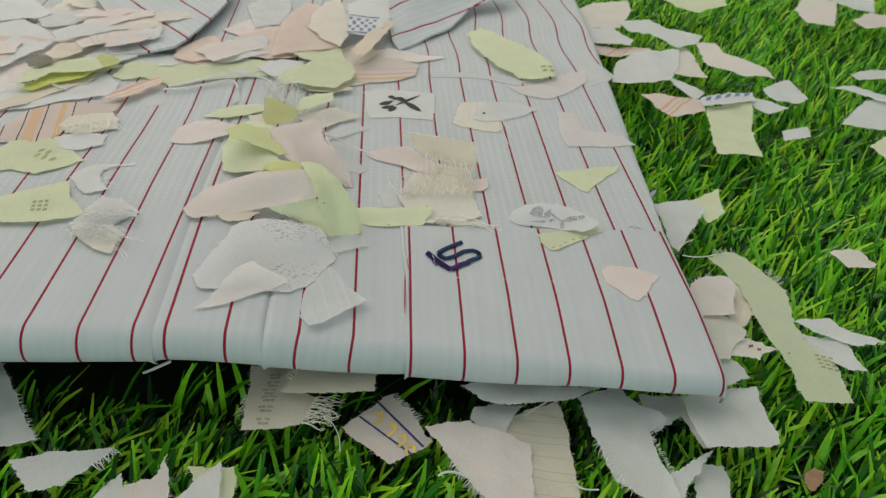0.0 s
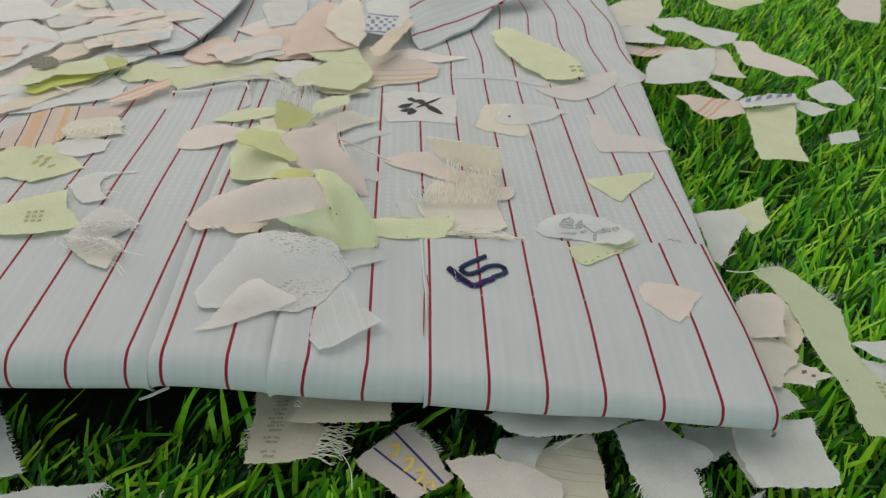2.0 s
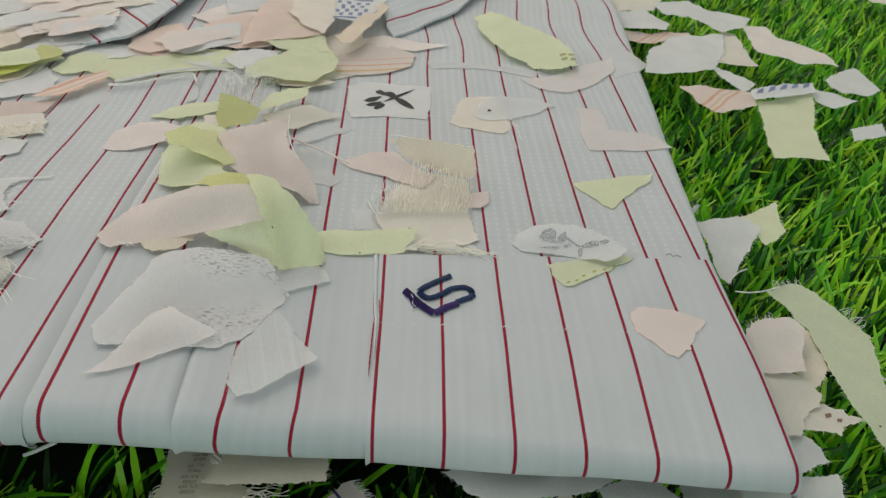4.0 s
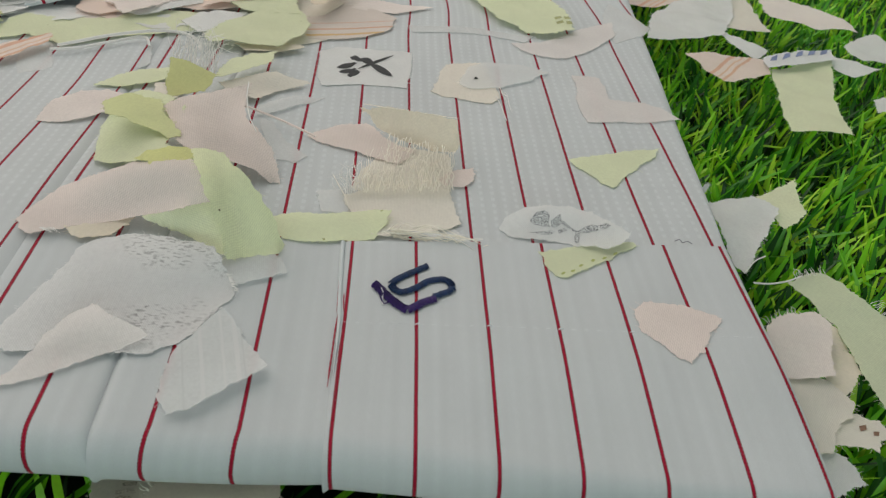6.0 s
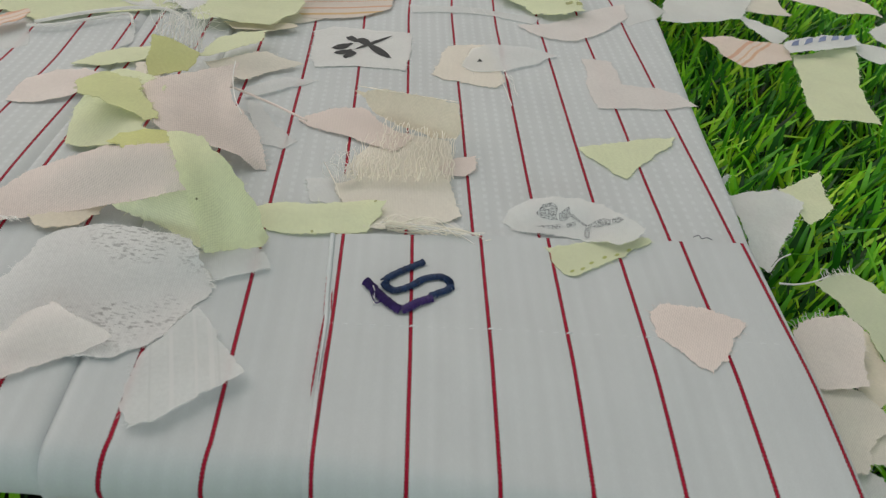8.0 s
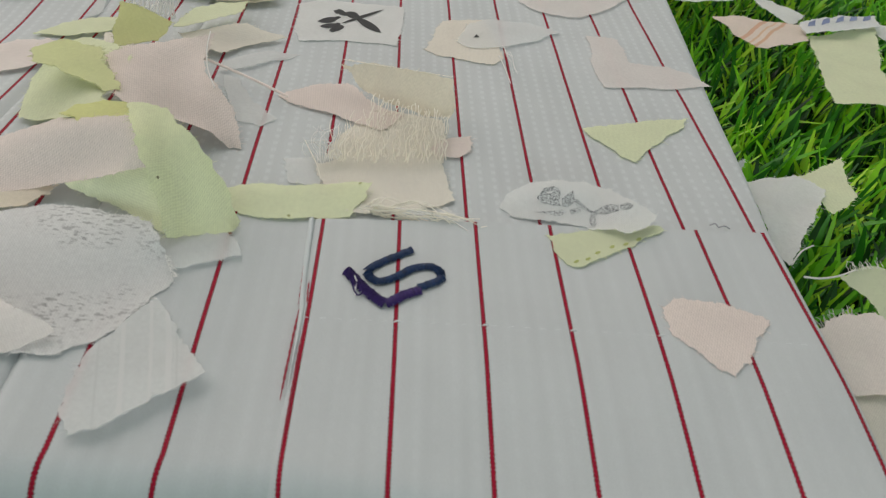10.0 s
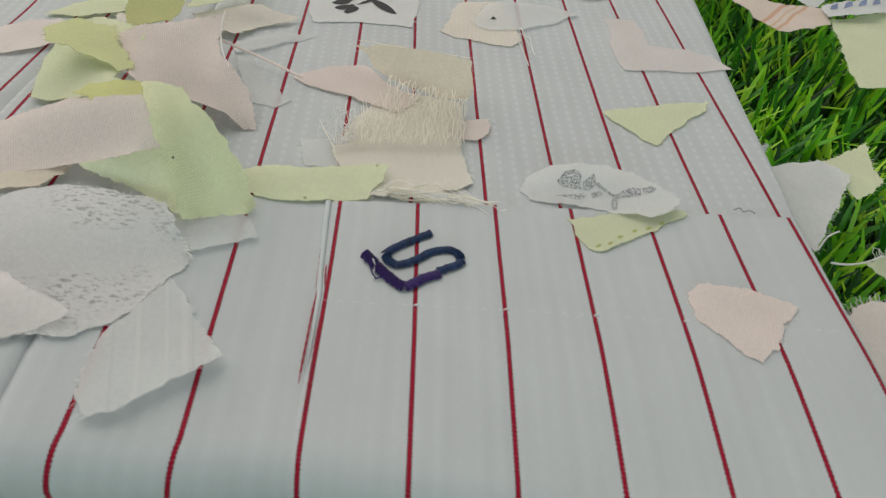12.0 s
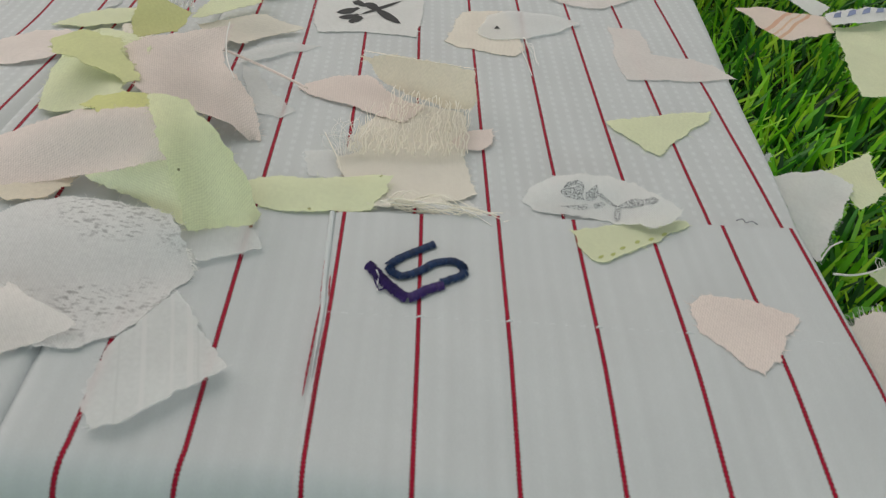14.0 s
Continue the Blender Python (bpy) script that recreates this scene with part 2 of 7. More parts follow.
OLIVE = cloth("olive_lime_cotton", (0.72, 0.745, 0.38))
SAGE = cloth("sage_cotton", (0.89, 0.93, 0.67), pitch=0.4, specks=0.04, speck_colour=(0.25, 0.25, 0.15), relief=0.1)
SAGEPALE = cloth("pale_sage_cotton", (0.82, 0.88, 0.67), specks=0.05, speck_colour=(0.12, 0.13, 0.08))
PEACH = cloth("peach_ribbon", (0.95, 0.84, 0.77), lines=(41, [(-2.6, 1.6, (0.88, 0.6, 0.45)), (0.6, 0.8, (0.9, 0.68, 0.5)), (3.2, 1.2, (0.88, 0.62, 0.45))]))
PRINTED = cloth("printed_white_cotton", (0.96, 0.965, 0.96), pitch=0.5, flecks=(0.25, 0.25, 0.25), relief=0.25, contrast=0.08)
RIBBED = cloth("ribbed_cream_cotton", (0.94, 0.9, 0.77), lines=(100, [(-22 + 4.1 * i + (i * 7 % 5) * 0.5, 0.18, (0.7, 0.62, 0.5)) for i in range(11)]))
IVORY = cloth("ivory_cotton", (0.95, 0.925, 0.85), pitch=0.5, relief=0.14, gaps=0.12)
ORANGESTRIPE = cloth("orange_striped_ribbon", (0.93, 0.82, 0.76), lines=(-12, [(-14.0, 0.45, (0.09, 0.07, 0.08)), (-7.5, 0.45, (0.09, 0.07, 0.08)), (-4.0, 4.2, (0.92, 0.7, 0.5)), (-0.5, 0.45, (0.09, 0.07, 0.08)), (5.5, 2.0, (0.92, 0.7, 0.4)), (9.5, 0.45, (0.09, 0.07, 0.08))]))
ORANGELINE = cloth("orange_lined_ribbon", (0.93, 0.86, 0.8), lines=(-100, [(-4.0, 1.0, (0.86, 0.56, 0.38)), (-9.0, 1.6, (0.87, 0.66, 0.36)), (1.5, 0.5, (0.86, 0.58, 0.42))]))
# pleat ridges are only lighter and darker lines, their shading painted into the colour
PLEAT_SHADED = cloth("pleat_shaded_white_cotton", (0.93, 0.95, 0.945), share=0.4, gaps=0.4, lines=(-14, [(-5, 0.35, (0.86, 0.88, 0.875)), (-1.5, 0.7, (0.98, 0.985, 0.98)), (2.6, 0.5, (0.98, 0.985, 0.98)), (5.2, 0.9, (0.98, 0.985, 0.98)), (6.4, 0.3, (0.86, 0.88, 0.875))]))
BLUESTRIPE = cloth("blue_marked_ribbon", (0.9, 0.92, 0.93))
NAVY = yarn("navy_embroidery_yarn", (0.006, 0.026, 0.085), 0.05, 0.6, jitter=0.9)
VIOLET = yarn("violet_embroidery_yarn", (0.026, 0.009, 0.1), 0.05, 0.6, jitter=0.9)
WHITE_YARN = yarn("white_yarn", (0.93, 0.93, 0.91), share=0.5)
CREAM_YARN = yarn("cream_yarn", (0.98, 0.96, 0.89), jitter=0.12, share=0.55, rough=0.4)
HEM_YARN = yarn("hem_yarn", (0.78, 0.82, 0.83), jitter=0.2)
EDGE = plain("pocket_edge_cotton", (0.58, 0.632, 0.645), 0.85, 0.05, 300.0)
TWILL_INK = plain("olive_punched_mark", (0.48, 0.53, 0.2), 0.9, 0.2, 900.0)
WOVEN_INK = broken_ink("brown_grey_woven_mark", (0.27, 0.235, 0.17), (0.66, 0.61, 0.49))
BLUE_INK = yarn("blue_yarn", (0.17, 0.22, 0.38))
BLACK_INK = plain("black_print", (0.03, 0.033, 0.035), 0.8, 0.5, 900.0)
GREY_INK = broken_ink("grey_print", (0.17, 0.175, 0.18), (0.6, 0.62, 0.62))
OLIVE_INK = plain("olive_print", (0.41, 0.43, 0.21), 0.9, 0.4, 900.0)
DRY = plain("dry_brown_leaf", (0.32, 0.2, 0.11), 0.8, 0.5, 300.0)
GREY_YARN = yarn("grey_lint", (0.3, 0.31, 0.33))
BROWN_INK = plain("brown_print", (0.25, 0.15, 0.1), 0.9, 0.4, 900.0)
YELLOW_YARN = yarn("yellow_yarn", (0.82, 0.6, 0.16))
INDIGO = yarn("indigo_yarn", (0.05, 0.05, 0.16))
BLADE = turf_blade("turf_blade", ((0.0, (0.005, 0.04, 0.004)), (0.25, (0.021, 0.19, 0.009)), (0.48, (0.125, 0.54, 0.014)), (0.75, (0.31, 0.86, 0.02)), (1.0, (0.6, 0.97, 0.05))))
# low blades whose near-black green carries the shade deep between the bright ones
SHADED_THATCH = turf_blade("shaded_turf_thatch", ((0.0, (0.003, 0.015, 0.002)), (0.6, (0.007, 0.038, 0.004)), (1.0, (0.02, 0.09, 0.007))))
BACKING = plain("turf_backing", (0.012, 0.03, 0.008), 0.9, 0.4, 200.0)
PAINT = plain("white_wall_paint", (0.78, 0.78, 0.76), 0.9, 0.04, 3.0)
TILE = plain("grey_floor_tile", (0.45, 0.44, 0.42), 0.5, 0.1, 4.0)


# ---- mesh helpers ----
def mesh_object(name, verts, faces, material, parent=None, label="", smooth=True):
    me = bpy.data.meshes.new(name)
    me.from_pydata([tuple(v) for v in verts], [], faces)
    me.validate()
    me.materials.append(material)
    if smooth:
        me.polygons.foreach_set("use_smooth", [True] * len(me.polygons))
    me.update()
    if smooth:
        me.set_sharp_from_angle(angle=radians(55))
    ob = new(name, me)
    if parent:
        ob.parent = parent
    if label:
        tagged(ob, label)
    return ob


def box(name, lo, hi, material, label, kind="structure", category=""):
    bm = bmesh.new()
    bmesh.ops.create_cube(bm, size=1)
    for v in bm.verts:
        v.co = Vector([lo[i] + (v.co[i] + 0.5) * (hi[i] - lo[i]) for i in range(3)])
    me = bpy.data.meshes.new(name)
    bm.to_mesh(me)
    bm.free()
    me.materials.append(material)
    return tagged(new(name, me), label, category, kind=kind)


# ---- the room that closes the place ----
FLOOR_Z = -0.048
box("floor", (-2.5, -2.5, FLOOR_Z - 0.1), (2.5, 2.5, FLOOR_Z), TILE, "plain grey tiled floor under the turf mat", category="floor")
box("ceiling", (-2.5, -2.5, 2.4), (2.5, 2.5, 2.5), PAINT, "plain white painted ceiling", category="ceiling")
box("wall_north", (-2.6, 2.5, FLOOR_Z - 0.1), (2.6, 2.6, 2.5), PAINT, "plain white painted wall", category="wall")
box("wall_south", (-2.6, -2.6, FLOOR_Z - 0.1), (2.6, -2.5, 2.5), PAINT, "plain white painted wall", category="wall")
box("wall_east", (2.5, -2.5, FLOOR_Z - 0.1), (2.6, 2.5, 2.5), PAINT, "plain white painted wall", category="wall")
box("wall_west", (-2.6, -2.5, FLOOR_Z - 0.1), (-2.5, 2.5, 2.5), PAINT, "plain white painted wall", category="wall")
box("ground", (-0.63, -0.43, FLOOR_Z), (0.81, 0.96, -0.042), BACKING, "dark woven backing of the artificial turf mat", category="turf mat")


# ---- the striped shirt ----
def right_edge(y):
    """The fold along the shirt's side."""
    return float(np.interp(y, (-0.075, -0.05, -0.03, 0.0, 0.035, 0.07, 0.10, 0.14, 0.2, 0.34), (0.0751, 0.0759, 0.0764, 0.0774, 0.0811, 0.0842, 0.0872, 0.0905, 0.0955, 0.103)))


def front_line(x):
    """How far the front fold lies before its middle, at x."""
    return float(np.interp(x, (-0.3, -0.11, -0.069, -0.016, 0.031, 0.077), (-0.0585, -0.0585, -0.0578, -0.0556, -0.0604, -0.0649))) + 0.0568


def ease(a, b, x):
    t = min(1.0, max(0.0, (x - a) / (b - a)))
    return t * t * (3 - 2 * t)


def rise(x, y):
    """The shirt lies higher where its layers are folded on each other, and sinks towards the front fold."""
    droop = 0.003 * ease(-0.03, 0.025, x) * min(1.15, max(0.0, (-0.033 - y) / 0.03)) ** 1.4
    return 0.007 * ease(0.016, 0.085, -x) * (1 - 0.7 * ease(0.0, 0.09, y)) - droop


def shirt_panel(name, x0, x1, y0, y1, lift, u_of, parent, label="", front=True, side=False, radius=0.0062, nx=60, ny=110, edge_drop=0.0012):
    """One cloth panel of the folded shirt: flat on top, rolled down at the front fold and, with side, along the side fold."""
    r = radius + lift
    rows, bends = [], {}
    if front:
        for i in range(15):
            a = radians(-150 + 150 * i / 14)
            rows.append((-0.0568 + r * math.sin(a), -r + r * math.cos(a)))
            bends[len(rows) - 1] = a
        first = -0.0568
    else:
        rows.append((y0, -0.0004))
        first = y0 + 0.0006
    rows += [(first + (y1 - first) * (i + 1) / ny, 0.0) for i in range(ny)]
    length, along = 0.0, []
    for i, (y, z) in enumerate(rows):
        if i:
            length += math.hypot(y - rows[i - 1][0], z - rows[i - 1][1])
        along.append(length)
    if front:
        base = along[14]
        vs = [(s - base - 0.0610) / S for s in along]
    else:
        vs = [y / S for y, z in rows]
    verts, uvs, faces = [], [], []
    arc = 10 if side else 0
    for j, ((y, z), v) in enumerate(zip(rows, vs)):
        xe = right_edge(y) if side else x1
        rs = (0.0014 + 0.0022 * ease(0.0, 0.06, y)) + lift
        flat = xe - rs if side else xe
        cols = [(x0 + (flat - x0) * i / nx, 0.0, x0 + (flat - x0) * i / nx) for i in range(nx + 1)]
        for i in range(1, arc + 1):
            a = radians(120 * i / arc)
            cols.append((flat + rs * math.sin(a), -rs + rs * math.cos(a), flat + rs * a))
        for x, dz, arc_x in cols:
            tight = r * 0.45 * ease(-0.03, 0.05, x) if front else 0.0   # a round roll beside the pleats, a tighter fold towards the corner
            fold = -0.0568 - tight
            if j in bends:
                yy, zz = fold + (r - tight) * math.sin(bends[j]), (r - tight) * (math.cos(bends[j]) - 1)
            else:
                yy, zz = (y * fold / -0.0568 if y < 0 and front else y), z
            inner = min(1.0, max(0.0, (x - x0) / 0.0018))
            drop = edge_drop * (1 - inner) ** 2
            if not side:
                inner = min(1.0, max(0.0, (x1 - x) / 0.0018))
                drop += edge_drop * (1 - inner) ** 2
            soft = rise(x, yy) + 0.0005 * (noise.noise((x * 22, yy * 13, 3.1)) + 0.5 * noise.noise((x * 60, yy * 40, 1.7)))
            if name == "pocket":
                soft += 0.00006 / (1 + math.exp(-(yy + 0.0285 + 0.045 * x) / 0.0004))
            verts.append((x, yy + (front_line(x) + 0.0006 * noise.noise((x * 30, 0.0, 7.7))) * min(1.0, max(0.0, -yy / 0.055)), zz + dz + lift - drop + soft))
            uvs.append((u_of(arc_x, v * S), v))
    w = nx + 1 + arc
    for j in range(len(rows) - 1):
        for i in range(w - 1):
            a = j * w + i
            faces.append((a, a + 1, a + w + 1, a + w))
    # lower face, so that the cloth has thickness
    n = len(verts)
    verts += [(x, y, z - 0.0004) for x, y, z in verts]
    uvs += uvs
    faces += [tuple(n + k for k in reversed(f)) for f in list(faces)]
    rim = [i for i in range(w)] + [j * w + w - 1 for j in range(1, len(rows))] + [(len(rows) - 1) * w + i for i in range(w - 2, -1, -1)] + [j * w for j in range(len(rows) - 2, 0, -1)]
    for a, b in zip(rim, rim[1:] + rim[:1]):
        faces.append((b, a, a + n, b + n))
    ob = mesh_object(name, verts, faces, STRIPED, parent, label)
    layer = ob.data.uv_layers.new(name="weave")
    idx = np.zeros(len(ob.data.loops), dtype=np.int32)
    ob.data.loops.foreach_get("vertex_index", idx)
    layer.data.foreach_set("uv", np.array(uvs, dtype=np.float32)[idx].ravel())
    return ob


def pocket_u(x, y):
    """The pocket's stripes, which draw together towards the front fold."""
    draw = min(1.3, max(0.0, (-0.039 - y) / 0.018))
    near = 0.02 * ease(-0.02, -0.055, y) * ease(0.004, -0.012, x) if x < 0.004 else 0.0
    return 0.992 * x / S - 0.03 - 0.008 * y / S + draw * (0.01 + 0.003 * max(0.0, x / S - 1.4)) + near + 0.065 * ease(0.065, 0.0735, x)


def front_draw(x, y):
    """The stripes beside the pocket spread a little where the cloth rolls under."""
    return 0.03 * max(0.0, 1 - abs(x / S + 2.15) / 0.8) + 0.05 * min(1.5, max(0.0, (-0.061 - y) / 0.006)) * ease(0.01, 0.03, -x)


shirt = tagged(new("folded_shirt"), "folded white shirt with thin red stripes lying on turf", "shirt")
shirt_panel("front_panel", -3.82 * S, 0.0, -0.067, 0.34, -0.0003, lambda x, y: x / S + 0.065 - 0.045 * min(0.0, x / S + 1) + front_draw(x, y) + 0.11 * ease(0.1, 0.19, y) * math.sin(y * 75 + x * 20), shirt, side=True, nx=110)
pocket = shirt_panel("pocket", -1.15 * S, 0.0, -0.067, 0.0, 0.0005, pocket_u, shirt, side=True, ny=34, nx=90)
shirt_panel("pleat_panel", -5.8 * S, -3.80 * S, -0.067, 0.34, -0.0006, lambda x, y: (x / S + 4.48) / 1.06 - 0.02 * max(0.0, y / S - 3), shirt, nx=30)
shirt_panel("side_panel", -0.30, -5.76 * S, -0.067, 0.34, -0.0001, lambda x, y: -6 + (x / S + 5.97) / 0.945 - 0.03 * min(0.0, y / S), shirt, nx=110)


def inner_fold():
    """The folded layers inside the shirt, seen as its dark underside."""
    bm = bmesh.new()
    bmesh.ops.create_grid(bm, x_segments=40, y_segments=40, size=0.5)
    for v in bm.verts:
        y = -0.050 + (v.co.y + 0.5) * 0.375
        v.co = Vector((-0.29 + (v.co.x + 0.5) * (right_edge(y) - 0.004 + 0.29), y, -0.0128 + 0.6 * rise(-0.29 + (v.co.x + 0.5) * 0.37, y) + 0.0012 * noise.noise((v.co.x * 9, y * 20, 0))))
    ext = bmesh.ops.extrude_face_region(bm, geom=bm.faces[:])
    for g in ext["geom"]:
        if isinstance(g, bmesh.types.BMVert):
            g.co.z -= 0.001
    me = bpy.data.meshes.new("back_panel")
    bm.to_mesh(me)
    bm.free()
    me.materials.append(WHITE)
    ob = new("back_panel", me)
    ob.parent = shirt


inner_fold()


# ---- fabric scraps ----
GROUND_SHAPES = []


def fill(outline, step, rng, ragged):
    """A triangle mesh of an outline in mm: edge points with a ragged line, and a grid inside."""
    pts, heights = [], []
    n = len(outline)
    for i in range(n):
        (xa, ya, za), (xb, yb, zb) = outline[i], outline[(i + 1) % n]
        d = math.hypot(xb - xa, yb - ya)
        m = max(1, int(d / 0.65))
        for k in range(m):
            f = k / m
            nx, ny = (yb - ya) / (d + 1e-9), -(xb - xa) / (d + 1e-9)
            j = rng.uniform(-ragged, ragged) + 0.2 * ragged * (-1) ** k if k else 0.0
            ex, ey = xa + (xb - xa) * f, ya + (yb - ya) * f
            bow = 1.7 * noise.noise((ex * 0.45, ey * 0.45, d)) + 3.2 * noise.noise((ex * 0.13, ey * 0.13, 4.0 + d))
            sag = ragged * (0.7 * math.sin(f * math.pi * max(1, d / 9) + i) + bow * min(1.0, 4 * f, 4 * (1 - f)))
            pts.append((xa + (xb - xa) * f + nx * (j + sag * (k > 0)), ya + (yb - ya) * f + ny * (j + sag * (k > 0))))
            heights.append(za + (zb - za) * f)
    edge = len(pts)
    px, py = np.array([p[0] for p in pts]), np.array([p[1] for p in pts])
    x, y = min(px), min(py)
    qx, qy = np.roll(px, -1), np.roll(py, -1)
    gx, gy = np.meshgrid(np.arange(x, max(px), step), np.arange(y, max(py), step))
    gx, gy = gx.ravel() + 0.21 * step, gy.ravel() + 0.13 * step
    inside = np.zeros(len(gx), bool)
    near = np.full(len(gx), 1e9)
    for a, b, c, e in zip(px, py, qx, qy):
        cross = (b > gy) != (e > gy)
        with np.errstate(divide="ignore", invalid="ignore"):
            inside ^= cross & (gx < (c - a) * (gy - b) / (e - b + 1e-12) + a)
        near = np.minimum(near, np.hypot(gx - a, gy - b))
    keep = inside & (near > step * 0.5)
    return pts, heights, edge, list(zip(gx[keep], gy[keep]))


class Surface:
    """The height of a cloth over its outline, in mm."""

    def __init__(self, pts, heights, waves, seed, place=None):
        self.x, self.y, self.h = np.array([p[0] for p in pts]), np.array([p[1] for p in pts]), np.array(heights)
        self.waves, self.seed, self.place = waves, seed, place

    def at(self, x, y):
        w = 1.0 / ((self.x - x) ** 2 + (self.y - y) ** 2 + 0.04) ** 1.5
        z = float((w * self.h).sum() / w.sum())
        z += self.waves * (noise.noise((x * 0.09, y * 0.09, self.seed)) + 0.45 * noise.noise((x * 0.25, y * 0.25, self.seed + 5)))
        if self.place:
            wx, wy = self.place[0] + x * 0.001, self.place[1] + y * 0.001
            z += 0.5 * (noise.noise((wx * 22, wy * 13, 3.1)) + 0.5 * noise.noise((wx * 60, wy * 40, 1.7)))
        return z


def scrap(place, outline, material, label, waves=0.5, ragged=0.25, step=2.0, name="fabric_scrap", group="fabric scraps", thick=0.1):
    """One cut piece of cloth; place in metres, outline in mm round it, with heights."""
    seed = place[0] * 311.7 + place[1] * 127.3
    rng = random.Random(int(abs(seed) * 1e4))
    pts, heights, edge, inner = fill(outline, step, rng, ragged)
    surface = Surface(pts, heights, waves, seed, place if place[2] > -0.004 else None)   # on the shirt it follows the shirt
    co = [Vector(p) for p in pts + inner]
    loop = list(range(edge))
    out = geometry.delaunay_2d_cdt(co, [], [loop], 1, 1e-4)
    flat, tris = out[0], out[2]
    top = [(p.x, p.y, surface.at(p.x, p.y)) for p in flat]
    n = len(top)
    verts = [(x * 0.001, y * 0.001, z * 0.001) for x, y, z in top] + [(x * 0.001, y * 0.001, (z - thick) * 0.001) for x, y, z in top]
    faces = [tuple(f) for f in tris] + [tuple(n + k for k in reversed(f)) for f in tris]
    count = {}
    for f in tris:
        for a, b in zip(f, list(f[1:]) + [f[0]]):
            count[(a, b)] = True
    for a, b in count:
        if (b, a) not in count:
            faces.append((b, a, a + n, b + n))
    ob = mesh_object(name, verts, faces, material)
    ob.location = place
    tagged(ob, label, "fabric scrap", group)
    if place[2] < -0.004:
        GROUND_SHAPES.append((np.array([place[0] + p[0] * 0.001 for p in outline]), np.array([place[1] + p[1] * 0.001 for p in outline]), place[2] + min(p[2] for p in outline) * 0.001))
    SURFACES[ob.name] = surface
    frayed_edge(ob, pts[:edge], surface, material, rng)
    return ob


def frayed_edge(ob, pts, surface, material, rng):
    """Short fibres that stand out from the cut edge of a scrap."""
    verts, faces = [], []
    n = len(pts)
    for i in range(n):
        (xa, ya), (xb, yb) = pts[i], pts[(i + 2) % n]
        d = math.hypot(xb - xa, yb - ya) + 1e-6
        out = ((yb - ya) / d, -(xb - xa) / d)
        for k in range(2):
            if rng.random() < 0.35:
                continue
            f = rng.random()
            x, y = xa + (xb - xa) * f, ya + (yb - ya) * f
            long = rng.choice((0.25, 0.35, 0.5, 0.8, 1.3)) * rng.uniform(0.7, 1.2)
            sx, sy, up = rng.uniform(-0.7, 0.7), rng.uniform(-0.7, 0.7), rng.uniform(-0.15, 0.3)
            z = surface.at(x, y) - 0.1
            path = []
            for j in range(3):
                t = j / 2
                path.append(Vector((x + (out[0] + sx * t) * long * (t - 0.3), y + (out[1] + sy * t) * long * (t - 0.3), z + up * long * t)) * 0.001)
            tube(verts, faces, path, [0.000055, 0.00005, 0.00003], 3)
    mesh_object("frayed_edge", verts, faces, material, ob)


SURFACES = {}


def drape(ob, name, polygons, material, rise=0.12, label=""):
    """Print or woven marks on a scrap: polygons in metres in the world, laid on the cloth."""
    surface, base = SURFACES[ob.name], ob.location
    verts, faces = [], []
    for poly in polygons:
        pts = []
        m = len(poly)
        for i in range(m):
            (xa, ya), (xb, yb) = poly[i], poly[(i + 1) % m]
            k = max(1, int(math.hypot(xb - xa, yb - ya) / 0.0012))
            pts += [(xa + (xb - xa) * j / k, ya + (yb - ya) * j / k) for j in range(k)]
        loc = [((x - base.x) * 1000, (y - base.y) * 1000) for x, y in pts]
        out = geometry.delaunay_2d_cdt([Vector(p) for p in loc], [], [list(range(len(loc)))], 1, 1e-4)
        start = len(verts)
        verts += [(p.x * 0.001, p.y * 0.001, (surface.at(p.x, p.y) + rise) * 0.001) for p in out[0]]
        faces += [tuple(start + k for k in f) for f in out[2]]
    return mesh_object(name, verts, faces, material, ob, label)


def tube(verts, faces, path, radii, sides=4):
    """Adds a thin tube along a path to the lists."""
    start = len(verts)
    for i, p in enumerate(path):
        d = (path[min(i + 1, len(path) - 1)] - path[max(i - 1, 0)])
        d = d.normalized() if d.length else Vector((0, 0, 1))
        a = d.cross(Vector((0.3, 0.2, 1))).normalized()
        b = d.cross(a)
        for k in range(sides):
            t = 2 * math.pi * k / sides
            verts.append(p + (a * math.cos(t) + b * math.sin(t)) * radii[i])
    for i in range(len(path) - 1):
        for k in range(sides):
            a, b = start + i * sides + k, start + i * sides + (k + 1) % sides
            faces.append((a, b, b + sides, a + sides))
    faces.append(tuple(start + k for k in reversed(range(sides))))
    faces.append(tuple(start + (len(path) - 1) * sides + k for k in range(sides)))


